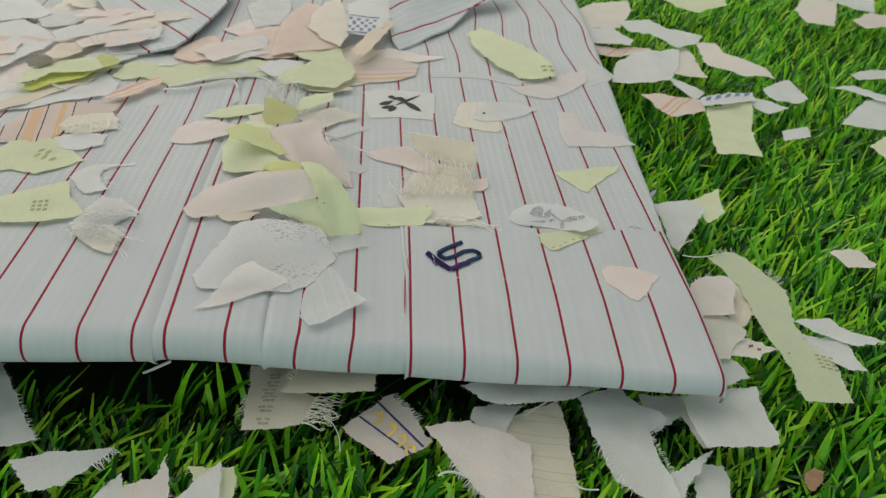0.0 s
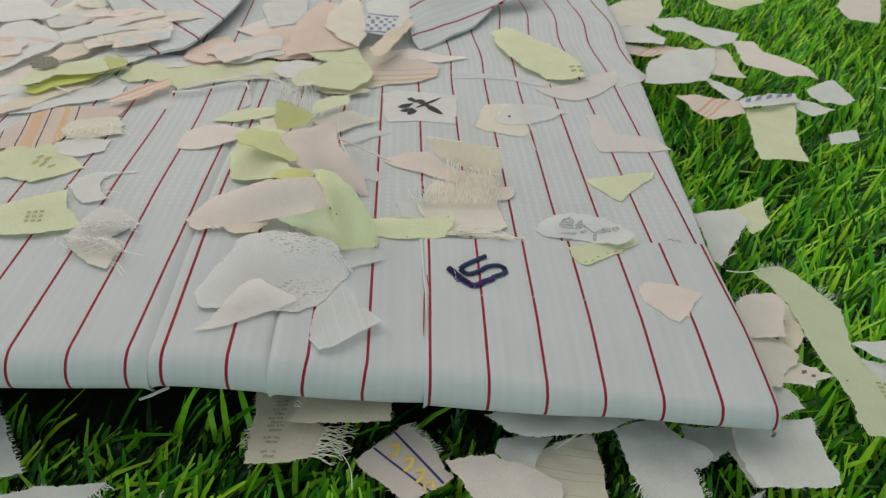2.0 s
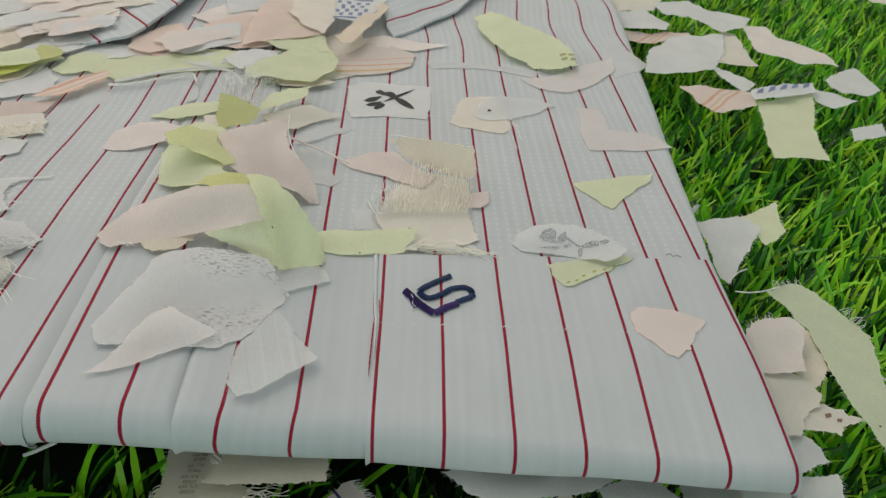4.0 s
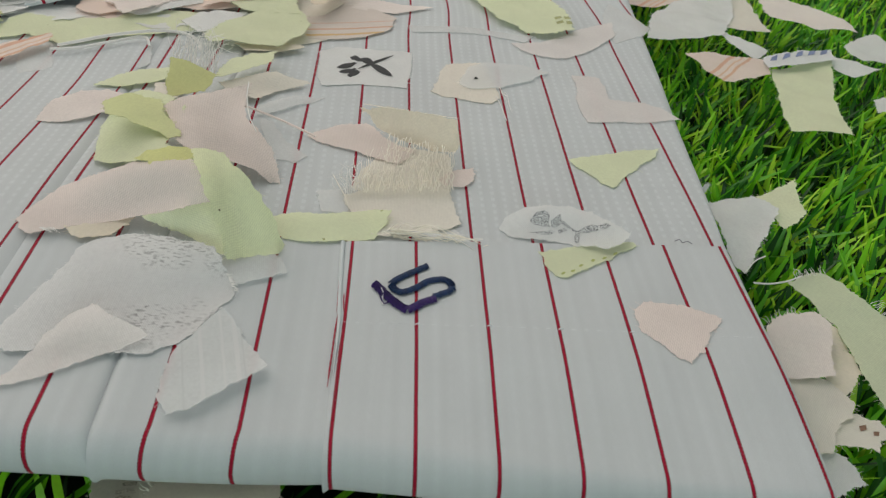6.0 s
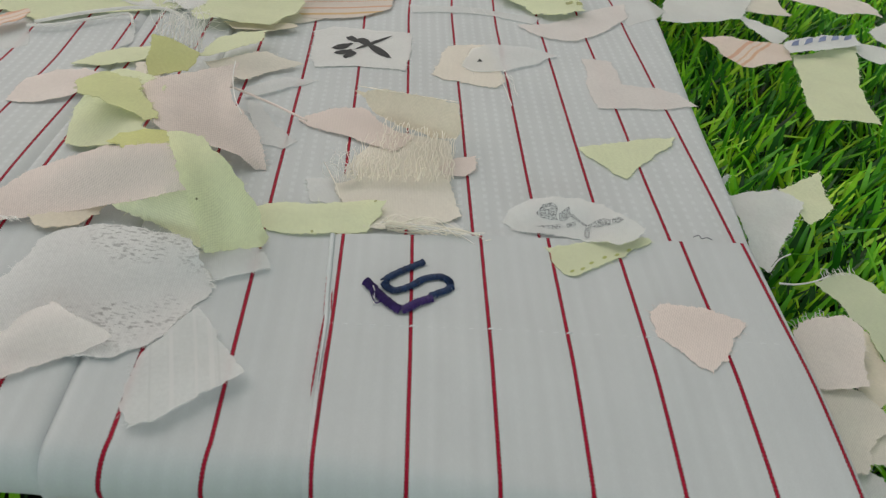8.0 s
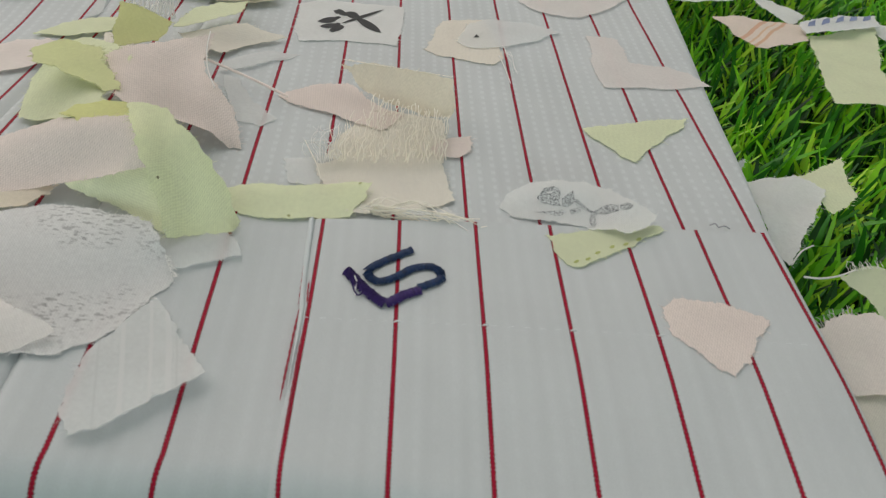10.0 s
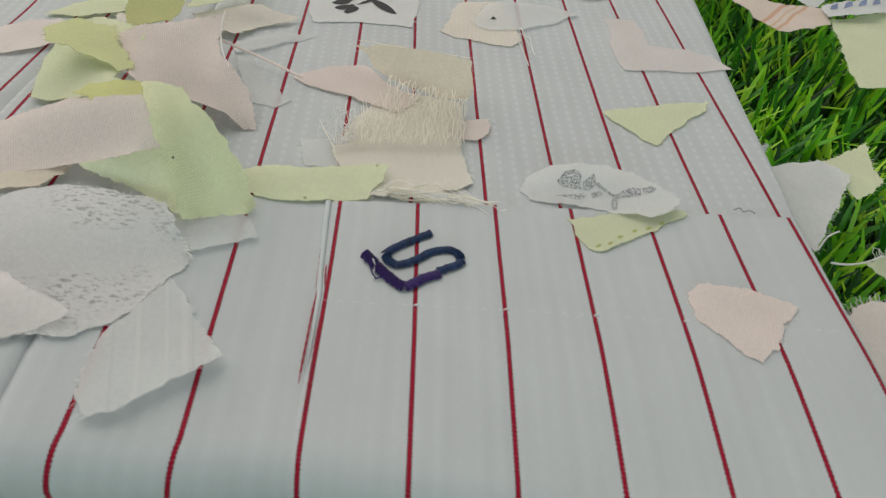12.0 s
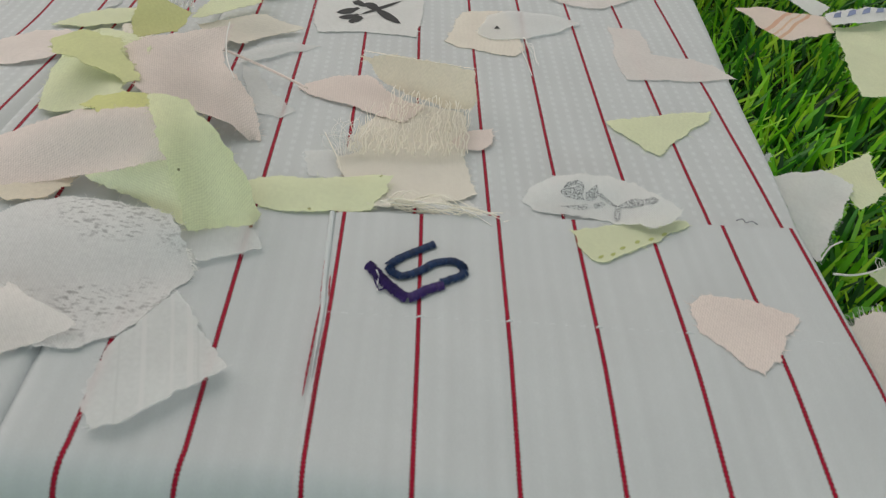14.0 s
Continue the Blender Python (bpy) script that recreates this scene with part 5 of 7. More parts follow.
piece_h11 = scrap((-0.1370, 0.0451, 0.0046), [(-5.6, -6.7, 1.2), (2.1, -8.1, 1.3), (8.8, -2.6, 0.9), (8.1, 6.9, 0.1), (-3.1, 8.2, 0.0), (-10.5, 2.2, 0.5)], WHITE, "white scrap beside a lime one", waves=0.14)
piece_h12 = scrap((-0.1395, 0.1553, 0.0030), [(-2.7, -14.1, 0.0), (9.3, -4.1, 0.0), (9.9, 8.0, 0.0), (-5.1, 10.9, 0.0), (-11.4, -0.6, 0.0)], WHITE, "white scrap under the collar leaf", waves=0.8, ragged=0.28)
piece_h13 = scrap((-0.1478, 0.1172, 0.0062), [(-6.2, -0.6, 0.0), (-4.1, 6.4, 0.0), (1.9, 5.7, 0.0), (6.4, 1.7, 0.0), (2.8, -4.7, 0.0), (-0.7, -8.6, 0.0)], OLIVE, "olive-lime scrap end in the heap", waves=0.8, ragged=0.28)
piece_h14 = scrap((-0.1132, 0.1291, 0.0029), [(-5.6, -7.0, 0.0), (4.6, -7.3, 0.0), (12.1, 2.7, 0.0), (0.1, 9.7, 0.0), (-11.0, 1.7, 0.0)], BLUSH, "blush scrap by the collar leaf", waves=0.8, ragged=0.28)
piece_h15 = scrap((-0.1614, 0.1936, 0.0052), [(-3.6, -11.7, 0.0), (5.5, -8.8, 0.0), (13.4, 2.8, 0.0), (-0.7, 15.4, 0.0), (-14.7, 2.4, 0.0)], WHITE, "white scrap behind the heap", waves=0.8, ragged=0.28)
piece_h16 = scrap((-0.1221, 0.0921, 0.0022), [(-8.0, 6.1, 0.0), (1.2, 10.7, 0.0), (7.9, -6.0, 0.0), (-1.1, -10.8, 0.0)], SHEER, "small white scrap on the red stripes", waves=0.14)
piece_h17 = scrap((-0.0889, 0.0992, 0.0020), [(-3.9, 8.6, 0.0), (-0.5, 11.2, 0.0), (3.9, -7.9, 0.0), (0.5, -11.9, 0.0)], SHEER, "thin white tail on the red stripes", waves=0.14)
piece_h18 = scrap((-0.1660, 0.0884, 0.0040), [(-16.1, -13.1, 0.0), (-7.7, -2.3, 0.0), (0.2, 9.0, 0.0), (16.6, 21.8, 0.0), (17.0, 16.6, 0.0), (5.1, -0.3, 0.0), (-1.8, -12.0, 0.0), (-13.4, -19.6, 0.0)], BEIGE, "beige scrap under a yellow one", waves=0.8, ragged=0.28)
piece_h19 = scrap((-0.1556, 0.1164, 0.0040), [(-8.3, -8.6, 0.0), (2.9, -6.3, 0.0), (14.3, 1.1, 0.0), (8.3, 9.5, 0.0), (-3.0, 5.8, 0.0), (-14.1, -1.7, 0.0)], LIME, "pale lime scrap in the heap", waves=0.8, ragged=0.28)
piece_h20 = scrap((-0.0742, 0.0689, 0.0029), [(-3.2, -7.2, 1.0), (1.9, -8.6, 0.9), (4.8, 0.8, 0.2), (1.5, 9.3, 0.0), (-5.0, 5.6, 0.3)], CREAM, "cream scrap under the lime heap", waves=0.14)
piece_h21 = scrap((-0.0123, 0.1516, 0.0006), [(-7.6, -4.5, 0.0), (6.4, -7.3, 0.0), (21.0, -0.1, 0.0), (9.6, 1.7, 0.0), (-7.5, 8.9, 0.0), (-21.8, 1.3, 0.0)], BLUSH, "blush scrap under the collar", waves=0.14)
piece_h22 = scrap((-0.0177, 0.0168, 0.0002), [(-5.5, -4.5, 0.1), (1.5, -5.5, 0.0), (7.0, -4.9, 0.0), (5.3, 3.8, 0.0), (-0.7, 7.0, 0.0), (-7.7, 4.3, 0.2)], SHEER, "sheer white scrap under a cream one", waves=0.14)
piece_g1 = scrap((0.1442, 0.0996, -0.0080), [(-11.3, 4.1, 0.0), (-15.8, -13.1, 0.0), (-17.5, -23.9, 0.0), (-7.5, -25.3, 0.0), (3.0, -26.8, 0.0), (5.0, -12.9, 0.0), (7.8, -0.4, 0.0), (14.6, 15.0, 0.0), (21.2, 32.8, 0.0), (7.2, 27.7, 0.0), (-6.4, 22.8, 0.0)], LIMEPALE, "pale lime fabric scrap hanging on the grass", waves=1.1)
piece_g1b = scrap((0.1512, 0.1289, -0.0060), [(-16.2, -9.6, 0.0), (-2.0, -5.9, 0.0), (13.3, -0.8, 0.0), (16.3, 8.9, 0.0), (2.6, 6.3, 0.0), (-14.3, 0.9, 0.0)], BLUESTRIPE, "white ribbon scrap with blue marks", waves=1.1)
piece_g2 = scrap((0.1222, 0.1245, -0.0080), [(-10.1, -5.3, 0.0), (-6.7, -13.1, 0.0), (0.7, -11.9, 0.0), (13.2, -7.3, 0.0), (17.8, 5.9, 0.0), (4.9, 10.1, 0.0), (-5.1, 11.3, 0.0), (-14.3, 10.5, 0.0)], PEACH, "peach ribbon scrap on the grass", waves=1.1)
piece_g3 = scrap((0.1716, 0.1267, -0.0080), [(-8.2, -2.3, 0.0), (-3.3, -7.6, 0.0), (4.2, -5.2, 0.0), (11.6, -0.7, 0.0), (0.7, 6.3, 0.0), (-5.2, 9.8, 0.0)], WHITE, "pointed white fabric scrap on the grass", waves=1.1)
piece_g4 = scrap((0.1881, 0.1421, -0.0070), [(-10.2, -11.4, 0.0), (-0.4, -13.3, 0.0), (8.5, -7.9, 0.0), (8.3, 4.5, 0.0), (8.1, 16.0, 0.0), (-2.2, 10.7, 0.0), (-12.4, 1.3, 0.0)], WHITE, "leaf-shaped white fabric scrap on the grass", waves=1.1)
piece_g5 = scrap((0.1349, 0.1451, -0.0080), [(-4.0, -3.4, 0.0), (0.5, -12.5, 0.0), (8.2, -5.8, 0.0), (1.1, 7.6, 0.0), (-6.1, 14.2, 0.0)], WHITE, "slim white fabric scrap on the grass", waves=1.1)
piece_g6 = scrap((0.1720, 0.1810, -0.0060), [(-17.2, -8.6, 0.0), (-2.2, -20.2, 0.0), (16.5, -22.9, 0.0), (15.8, -7.7, 0.0), (-0.2, 9.3, 0.0), (-0.3, 24.7, 0.0), (-12.2, 25.1, 0.0)], BLUSH, "long off-white fabric scrap on the grass", waves=1.1)
piece_g7 = scrap((0.1201, 0.1679, -0.0070), [(-10.5, -20.5, 0.0), (8.0, -16.0, 0.0), (19.8, 5.4, 0.0), (26.7, 28.9, 0.0), (-2.6, 19.9, 0.0), (-16.4, 4.1, 0.0), (-24.7, -21.8, 0.0)], WHITE, "large white fabric scrap on the grass", waves=1.1)
piece_g8 = scrap((0.1468, 0.1766, -0.0080), [(-14.1, -14.7, 0.0), (-4.2, -18.2, 0.0), (4.6, -17.4, 0.0), (5.6, 0.3, 0.0), (7.3, 25.2, 0.0), (0.9, 24.5, 0.0)], CREAM, "cream triangular scrap on the grass", waves=1.1)
piece_g9 = scrap((0.1422, 0.2175, -0.0050), [(-20.4, 0.6, 0.0), (-7.7, -3.4, 0.0), (3.5, -22.4, 0.0), (16.2, -16.7, 0.0), (24.5, -2.4, 0.0), (6.0, 7.5, 0.0), (-0.6, 21.2, 0.0), (-21.4, 15.6, 0.0)], WHITE, "narrow white fabric strip on the grass", waves=1.1)
piece_g10 = scrap((0.1061, 0.2079, -0.0060), [(-14.9, -5.2, 0.0), (-6.1, -10.2, 0.0), (12.1, -11.6, 0.0), (16.5, -1.6, 0.0), (7.3, 17.5, 0.0), (-14.9, 11.0, 0.0)], WHITE, "white fabric scrap beside the shirt shoulder", waves=1.1)
piece_g11 = scrap((0.1117, 0.1931, -0.0080), [(-16.8, -5.2, 0.0), (-4.9, -9.7, 0.0), (18.8, -2.3, 0.0), (19.5, 7.1, 0.0), (2.2, 5.2, 0.0), (-18.6, 4.6, 0.0)], PEACH, "peach-edged fabric scrap beside the shirt", waves=1.1)
piece_g12 = scrap((0.1154, 0.2492, -0.0060), [(-20.0, -27.0, 0.0), (3.5, -24.1, 0.0), (19.5, 6.8, 0.0), (22.1, 27.7, 0.0), (-2.6, 19.8, 0.0), (-22.8, -3.0, 0.0)], CREAM, "cream fabric scrap with a lime edge", waves=1.1)
piece_g13 = scrap((0.1873, 0.2837, -0.0060), [(-18.0, -15.6, 0.0), (-7.0, -22.7, 0.0), (18.1, -7.3, 0.0), (23.7, 11.9, 0.0), (7.7, 26.4, 0.0), (-24.6, 7.2, 0.0)], LIMEPALE, "pale lime fabric scrap on the far grass", waves=1.1)
piece_g14 = scrap((0.2685, 0.2772, -0.0070), [(-17.6, -26.2, 0.0), (-0.9, -28.2, 0.0), (27.6, 24.1, 0.0), (5.6, 30.6, 0.0), (-14.6, -0.2, 0.0)], BLUSH, "blush fabric scrap on the far grass", waves=1.1)
piece_g15 = scrap((0.3079, 0.2985, -0.0060), [(-9.6, -15.0, 0.0), (2.5, -21.2, 0.0), (19.1, 11.5, 0.0), (5.9, 23.3, 0.0), (-17.9, 1.4, 0.0)], WHITE, "white fabric scrap on the far grass", waves=1.1)
piece_g16 = scrap((0.3041, 0.2626, -0.0070), [(-15.7, -15.1, 0.0), (8.6, -12.1, 0.0), (20.8, 12.8, 0.0), (5.0, 17.4, 0.0), (-18.7, -3.1, 0.0)], BLUSH, "blush fabric scrap on the far grass", waves=1.1)
piece_g17 = scrap((0.2569, 0.1730, -0.0080), [(-16.4, -8.6, 0.0), (12.7, -4.4, 0.0), (19.4, 7.2, 0.0), (2.2, 7.1, 0.0), (-17.8, -1.1, 0.0)], WHITE, "narrow white scrap on the grass", waves=1.1)
piece_g18 = scrap((0.2353, 0.1441, -0.0070), [(-5.7, 0.4, 0.0), (4.3, -9.1, 0.0), (14.9, -8.3, 0.0), (9.1, -0.5, 0.0), (-4.0, 9.8, 0.0), (-18.5, 7.8, 0.0)], WHITE, "thin white fabric strip on the grass", waves=1.1)
piece_g19 = scrap((0.2310, 0.1230, -0.0090), [(-11.5, -16.1, 0.0), (5.6, -17.3, 0.0), (20.2, 10.3, 0.0), (14.4, 20.8, 0.0), (-0.6, 15.4, 0.0), (-28.2, -13.0, 0.0)], WHITE, "white fabric scrap on the grass", waves=1.1)
piece_g20 = scrap((0.2167, 0.0864, -0.0090), [(-8.0, -10.4, 0.0), (0.4, -14.0, 0.0), (13.5, 8.4, 0.0), (4.2, 13.5, 0.0), (-9.9, 2.4, 0.0)], LIMEPALE, "pale lime scrap on the grass", waves=1.1)
piece_g21 = scrap((0.1757, 0.0998, -0.0100), [(-8.7, -6.6, 0.0), (-2.1, -4.5, 0.0), (7.1, -0.5, 0.0), (9.6, 8.5, 0.0), (-6.1, 3.3, 0.0)], WHITE, "small square of white netting on the grass", waves=1.1)
piece_g22 = scrap((0.1543, 0.0009, -0.0110), [(-5.9, -6.3, 0.0), (2.6, -6.0, 0.0), (6.9, -3.2, 0.0), (5.0, 6.1, 0.0), (0.3, 6.7, 0.0), (-9.0, 2.8, 0.0)], BLUSH, "off-white fabric scrap on the grass", waves=1.1)
piece_g24 = scrap((0.1097, 0.0369, -0.0110), [(-6.7, -5.8, 0.0), (-4.4, -12.6, 0.0), (4.1, -6.7, 0.0), (6.1, 3.1, 0.0), (8.5, 12.5, 0.0), (0.2, 7.2, 0.0), (-7.6, 2.1, 0.0)], LIMEPALE, "pale lime scrap leaning on a white one", waves=1.1)
piece_g23 = scrap((0.0907, 0.0203, -0.0100), [(-7.9, -3.9, 3.0), (-7.4, -14.0, 1.0), (-5.9, -18.9, 1.0), (0.2, -10.1, 1.0), (6.6, -2.4, 1.0), (15.1, 11.4, 0.0), (8.8, 15.9, 1.0), (-0.6, 13.1, 2.0), (-8.5, 9.1, 3.0)], WHITE, "white gauze scrap between shirt and grass", waves=1.1)
piece_g25 = scrap((0.1096, -0.0333, -0.0120), [(-8.9, 24.2, 0.0), (-6.5, 18.1, 0.0), (-7.9, 3.2, 0.0), (-6.8, -11.4, 0.0), (-5.2, -21.9, 0.0), (-7.9, -32.1, 0.0), (-7.3, -36.3, 0.0), (-1.0, -37.2, 0.0), (7.3, -37.4, 0.0), (7.9, -33.8, 0.0), (9.3, -25.5, 0.0), (8.8, -20.9, 0.0), (4.5, -9.2, 0.0), (4.2, -2.0, 0.0), (7.9, 10.2, 0.0), (9.9, 16.0, 0.0), (8.6, 20.2, 0.0), (4.3, 28.3, 0.0), (0.8, 36.0, 0.0), (-1.3, 39.3, 0.0), (-8.1, 37.1, 0.0), (-12.6, 35.0, 0.0)], SAGEPALE, "long pale green strip with dark specks on the grass", waves=0.7)
piece_g26 = scrap((0.1297, -0.0376, -0.0130), [(-9.9, -1.0, 0.0), (0.9, -6.9, 0.0), (7.0, -6.6, 0.0), (14.1, -5.1, 0.0), (7.2, -2.5, 0.0), (1.5, 2.0, 0.0), (0.0, 7.1, 0.0), (-6.3, 6.7, 0.0), (-14.2, 5.8, 0.0)], WHITE, "pointed white fabric scrap on the grass", waves=1.1)
piece_g27 = scrap((0.1247, -0.0463, -0.0140), [(-8.5, -0.7, 0.0), (0.8, -8.8, 0.0), (6.2, -8.3, 0.0), (4.8, -1.9, 0.0), (5.7, 4.5, 0.0), (-0.8, 7.2, 0.0), (-8.3, 8.2, 0.0)], WHITE, "white fabric scrap under a pointed one", waves=1.1)
piece_g28a = scrap((0.0872, -0.0237, -0.0095), [(-9.3, -12.7, 2.0), (-5.5, -11.4, 1.0), (5.9, -9.8, 0.0), (12.3, 7.2, 0.0), (10.3, 11.2, 0.0), (2.7, 10.0, 0.5), (-2.4, 6.9, 1.0), (-5.4, 2.7, 2.0), (-8.5, -4.1, 2.0)], BLUSH, "off-white fabric scrap with a straight cut beside the shirt", waves=0.6)
piece_g28b = scrap((0.0988, -0.0261, -0.0125), [(-6.0, -3.6, 0.0), (-6.7, -12.1, 0.0), (-1.3, -8.9, 0.0), (3.6, -3.5, 0.0), (4.1, 2.1, 0.0), (4.7, 10.3, 0.0), (1.6, 15.7, 0.0)], BEIGE, "torn beige scrap with a ragged edge", waves=1.1)
piece_g28c = scrap((0.0877, -0.0415, -0.0115), [(-8.4, -1.9, 2.0), (-8.1, -12.5, 2.0), (-2.4, -10.6, 0.0), (0.2, -5.8, 0.0), (5.8, -1.8, 0.0), (7.8, 2.3, 0.0), (6.9, 5.4, 0.0), (5.1, 8.5, 0.0), (0.8, 9.0, 1.0), (-7.7, 7.3, 3.0)], CREAM, "cream scrap tinged lime beside the shirt", waves=0.8)
piece_g28d = scrap((0.0947, -0.0472, -0.0128), [(-10.6, -3.9, 1.0), (-5.9, -2.9, 0.5), (-2.3, -2.9, 0.0), (1.0, -4.3, 0.0), (4.3, -0.9, 0.0), (10.0, 0.3, 0.0), (5.5, 2.0, 0.0), (5.3, 4.0, 0.0), (0.6, 5.9, 0.0), (-7.9, 2.9, 0.5)], CREAM, "small cream scrap with a brown mark", waves=0.5)
piece_g28e = scrap((0.0838, -0.0560, -0.0130), [(-6.6, -6.9, 2.0), (-2.2, -6.0, 0.0), (5.4, -3.3, 0.0), (4.2, 3.1, 0.0), (2.7, 6.3, 0.0), (-3.5, 6.8, 2.0)], GAUZE, "white gauze scrap under the shirt corner", waves=0.8)
piece_g29 = scrap((0.0777, -0.0732, -0.0150), [(-10.3, 8.6, 0.0), (-11.9, 0.8, 0.0), (-12.0, -5.5, 0.0), (-11.2, -8.2, 0.0), (-9.6, -10.8, 0.0), (1.2, -10.7, 0.0), (11.7, -10.0, 0.0), (12.4, -2.5, 0.0), (12.5, 3.6, 0.0), (13.1, 12.1, 0.0), (5.6, 11.9, 0.0), (-1.9, 11.0, 0.0)], GAUZE, "square white woven scrap under the shirt corner", waves=1.1)
piece_tipw = scrap((0.0814, 0.0335, -0.0080), [(-3.4, -5.7, 3.0), (3.4, 2.6, 0.0), (7.0, 8.4, 0.0), (-0.8, 0.2, 3.0), (-6.1, -5.7, 5.0)], WHITE, "small white fabric corner under the shirt edge", waves=1.1)
piece_dry = scrap((0.0971, -0.0918, -0.0190), [(-3.2, -1.9, 0.0), (-2.3, -4.2, 0.0), (1.7, -1.2, 0.0), (4.4, 2.2, 0.0), (1.5, 3.8, 0.0), (-2.3, 1.5, 0.0)], DRY, "curled brown dry leaf piece on the grass", waves=1.1)
piece_f17 = scrap((0.0690, -0.0704, -0.0200), [(-3.0, 1.4, 0.0), (0.3, -9.3, 0.0), (3.2, -9.3, 0.0), (1.6, -3.0, 0.0), (1.7, 10.5, 0.0), (-3.8, 10.0, 0.0)], BLUSH, "narrow blush scrap under the shirt corner", waves=1.1)
piece_f1 = scrap((-0.1295, -0.0631, -0.0210), [(-0.9, -14.6, 0.0), (7.4, -13.5, 0.0), (11.8, -12.4, 0.0), (6.3, -4.4, 0.0), (-0.6, 6.4, 0.0), (-8.9, 17.9, 0.0), (-14.7, 20.3, 0.0)], WHITE, "ribbed white fabric scrap with a ragged edge", waves=1.1)
piece_f2 = scrap((-0.1087, -0.0837, -0.0210), [(-9.7, -3.3, 0.0), (-5.1, -8.3, 0.0), (2.7, -6.7, 0.0), (6.8, -1.4, 0.0), (10.0, 1.6, 0.0), (12.4, 5.7, 0.0), (5.0, 4.6, 0.0), (-0.7, 3.9, 0.0), (-7.6, 2.8, 0.0), (-13.7, 1.4, 0.0)], WHITE, "white fabric scrap with a frayed end", waves=1.1)
piece_f3 = scrap((-0.0936, -0.0941, -0.0220), [(-4.1, -5.7, 0.0), (5.5, -5.9, 0.0), (4.5, -1.3, 0.0), (1.2, 8.3, 0.0), (-1.9, 5.8, 0.0), (-5.5, -1.1, 0.0)], WHITE, "white fabric scrap on the grass", waves=1.1)
piece_f4 = scrap((-0.0836, -0.0903, -0.0220), [(-4.2, -9.7, 0.0), (5.4, -9.9, 0.0), (4.7, -1.4, 0.0), (1.4, 10.7, 0.0), (0.6, 6.7, 0.0), (-0.6, 3.1, 0.0), (-7.2, 0.5, 0.0)], BLUSH, "off-white fabric scrap with a pointed corner", waves=1.1)
piece_f5b = scrap((-0.0670, -0.0895, -0.0220), [(-1.1, -5.8, 0.0), (3.4, -7.6, 0.0), (4.8, -3.3, 0.0), (3.7, 5.5, 0.0), (-1.7, 5.6, 0.0), (-9.0, 5.3, 0.0)], LIMEPALE, "pale lime fabric scrap on the grass", waves=1.1)
piece_f5 = scrap((-0.0705, -0.0939, -0.0200), [(-6.0, -7.7, 0.0), (6.5, -7.9, 0.0), (4.8, 4.0, 0.0), (3.5, 10.3, 0.0), (-1.3, 4.1, 0.0), (-7.3, -2.7, 0.0)], WHITE, "white fabric scrap over a lime one", waves=1.1)
piece_f6 = scrap((-0.0535, -0.0642, -0.0180), [(-8.8, 2.5, 0.0), (-9.2, -4.0, 0.0), (-9.4, -10.2, 0.0), (2.1, -9.9, 0.0), (6.7, -8.7, 0.0), (8.8, -5.1, 0.0), (10.8, 1.1, 0.0), (5.9, 4.7, 0.0), (3.0, 15.2, 0.0), (-9.6, 14.4, 0.0)], BEIGE, "cream woven scrap with grey woven marks", waves=0.5)
piece_f7 = scrap((-0.0398, -0.0601, -0.0140), [(-4.4, -4.1, 0.0), (3.7, -4.3, 0.0), (13.8, -3.6, 0.0), (15.1, 4.6, 0.0), (3.3, 5.0, 0.0), (-8.4, 5.5, 0.0), (-10.4, 0.8, 0.0), (-12.7, -3.6, 0.0)], BEIGE, "cream fabric scrap under the shirt front", waves=0.5)
piece_f8 = scrap((-0.0213, -0.0697, -0.0230), [(-6.4, -7.2, 0.0), (-0.0, -13.1, 0.0), (6.0, -9.5, 0.0), (12.4, -5.1, 0.0), (9.2, 0.4, 0.0), (5.6, 7.6, 0.0), (0.2, 12.9, 0.0), (-3.6, 9.4, 0.0), (-9.5, 4.1, 0.0), (-13.8, 0.1, 0.0)], PINK, "pinkish woven label with navy lines and yellow figures", waves=0.15)
piece_f12 = scrap((0.0095, -0.0676, -0.0210), [(-4.5, -3.5, 0.0), (1.7, -7.8, 0.0), (5.0, -1.4, 0.0), (9.3, 4.5, 0.0), (1.7, 5.7, 0.0), (-5.8, 3.6, 0.0), (-7.2, -0.7, 0.0)], WHITE, "bluish white scrap under a ribbed one", waves=1.1)
piece_f11 = scrap((0.0176, -0.0631, -0.0150), [(-12.6, -2.3, 0.0), (-4.6, -5.7, 0.0), (2.2, -4.6, 0.0), (13.5, -2.8, 0.0), (24.2, 1.3, 0.0), (10.3, 2.7, 0.0), (-3.3, 4.0, 0.0), (-11.9, 4.0, 0.0), (-18.1, 3.1, 0.0)], WHITE, "white fabric strip under the shirt front", waves=1.1)
piece_f10 = scrap((0.0229, -0.0782, -0.0220), [(-11.8, 4.3, 0.0), (-3.9, 1.6, 0.0), (-7.5, -23.6, 0.0), (7.1, -20.4, 0.0), (7.1, -11.3, 0.0), (7.5, -1.6, 0.0), (7.9, 8.9, 0.0), (6.8, 16.9, 0.0), (-2.5, 13.8, 0.0), (-10.9, 11.1, 0.0)], RIBBED, "cream ribbed fabric scrap with raised pleats", waves=1.1)
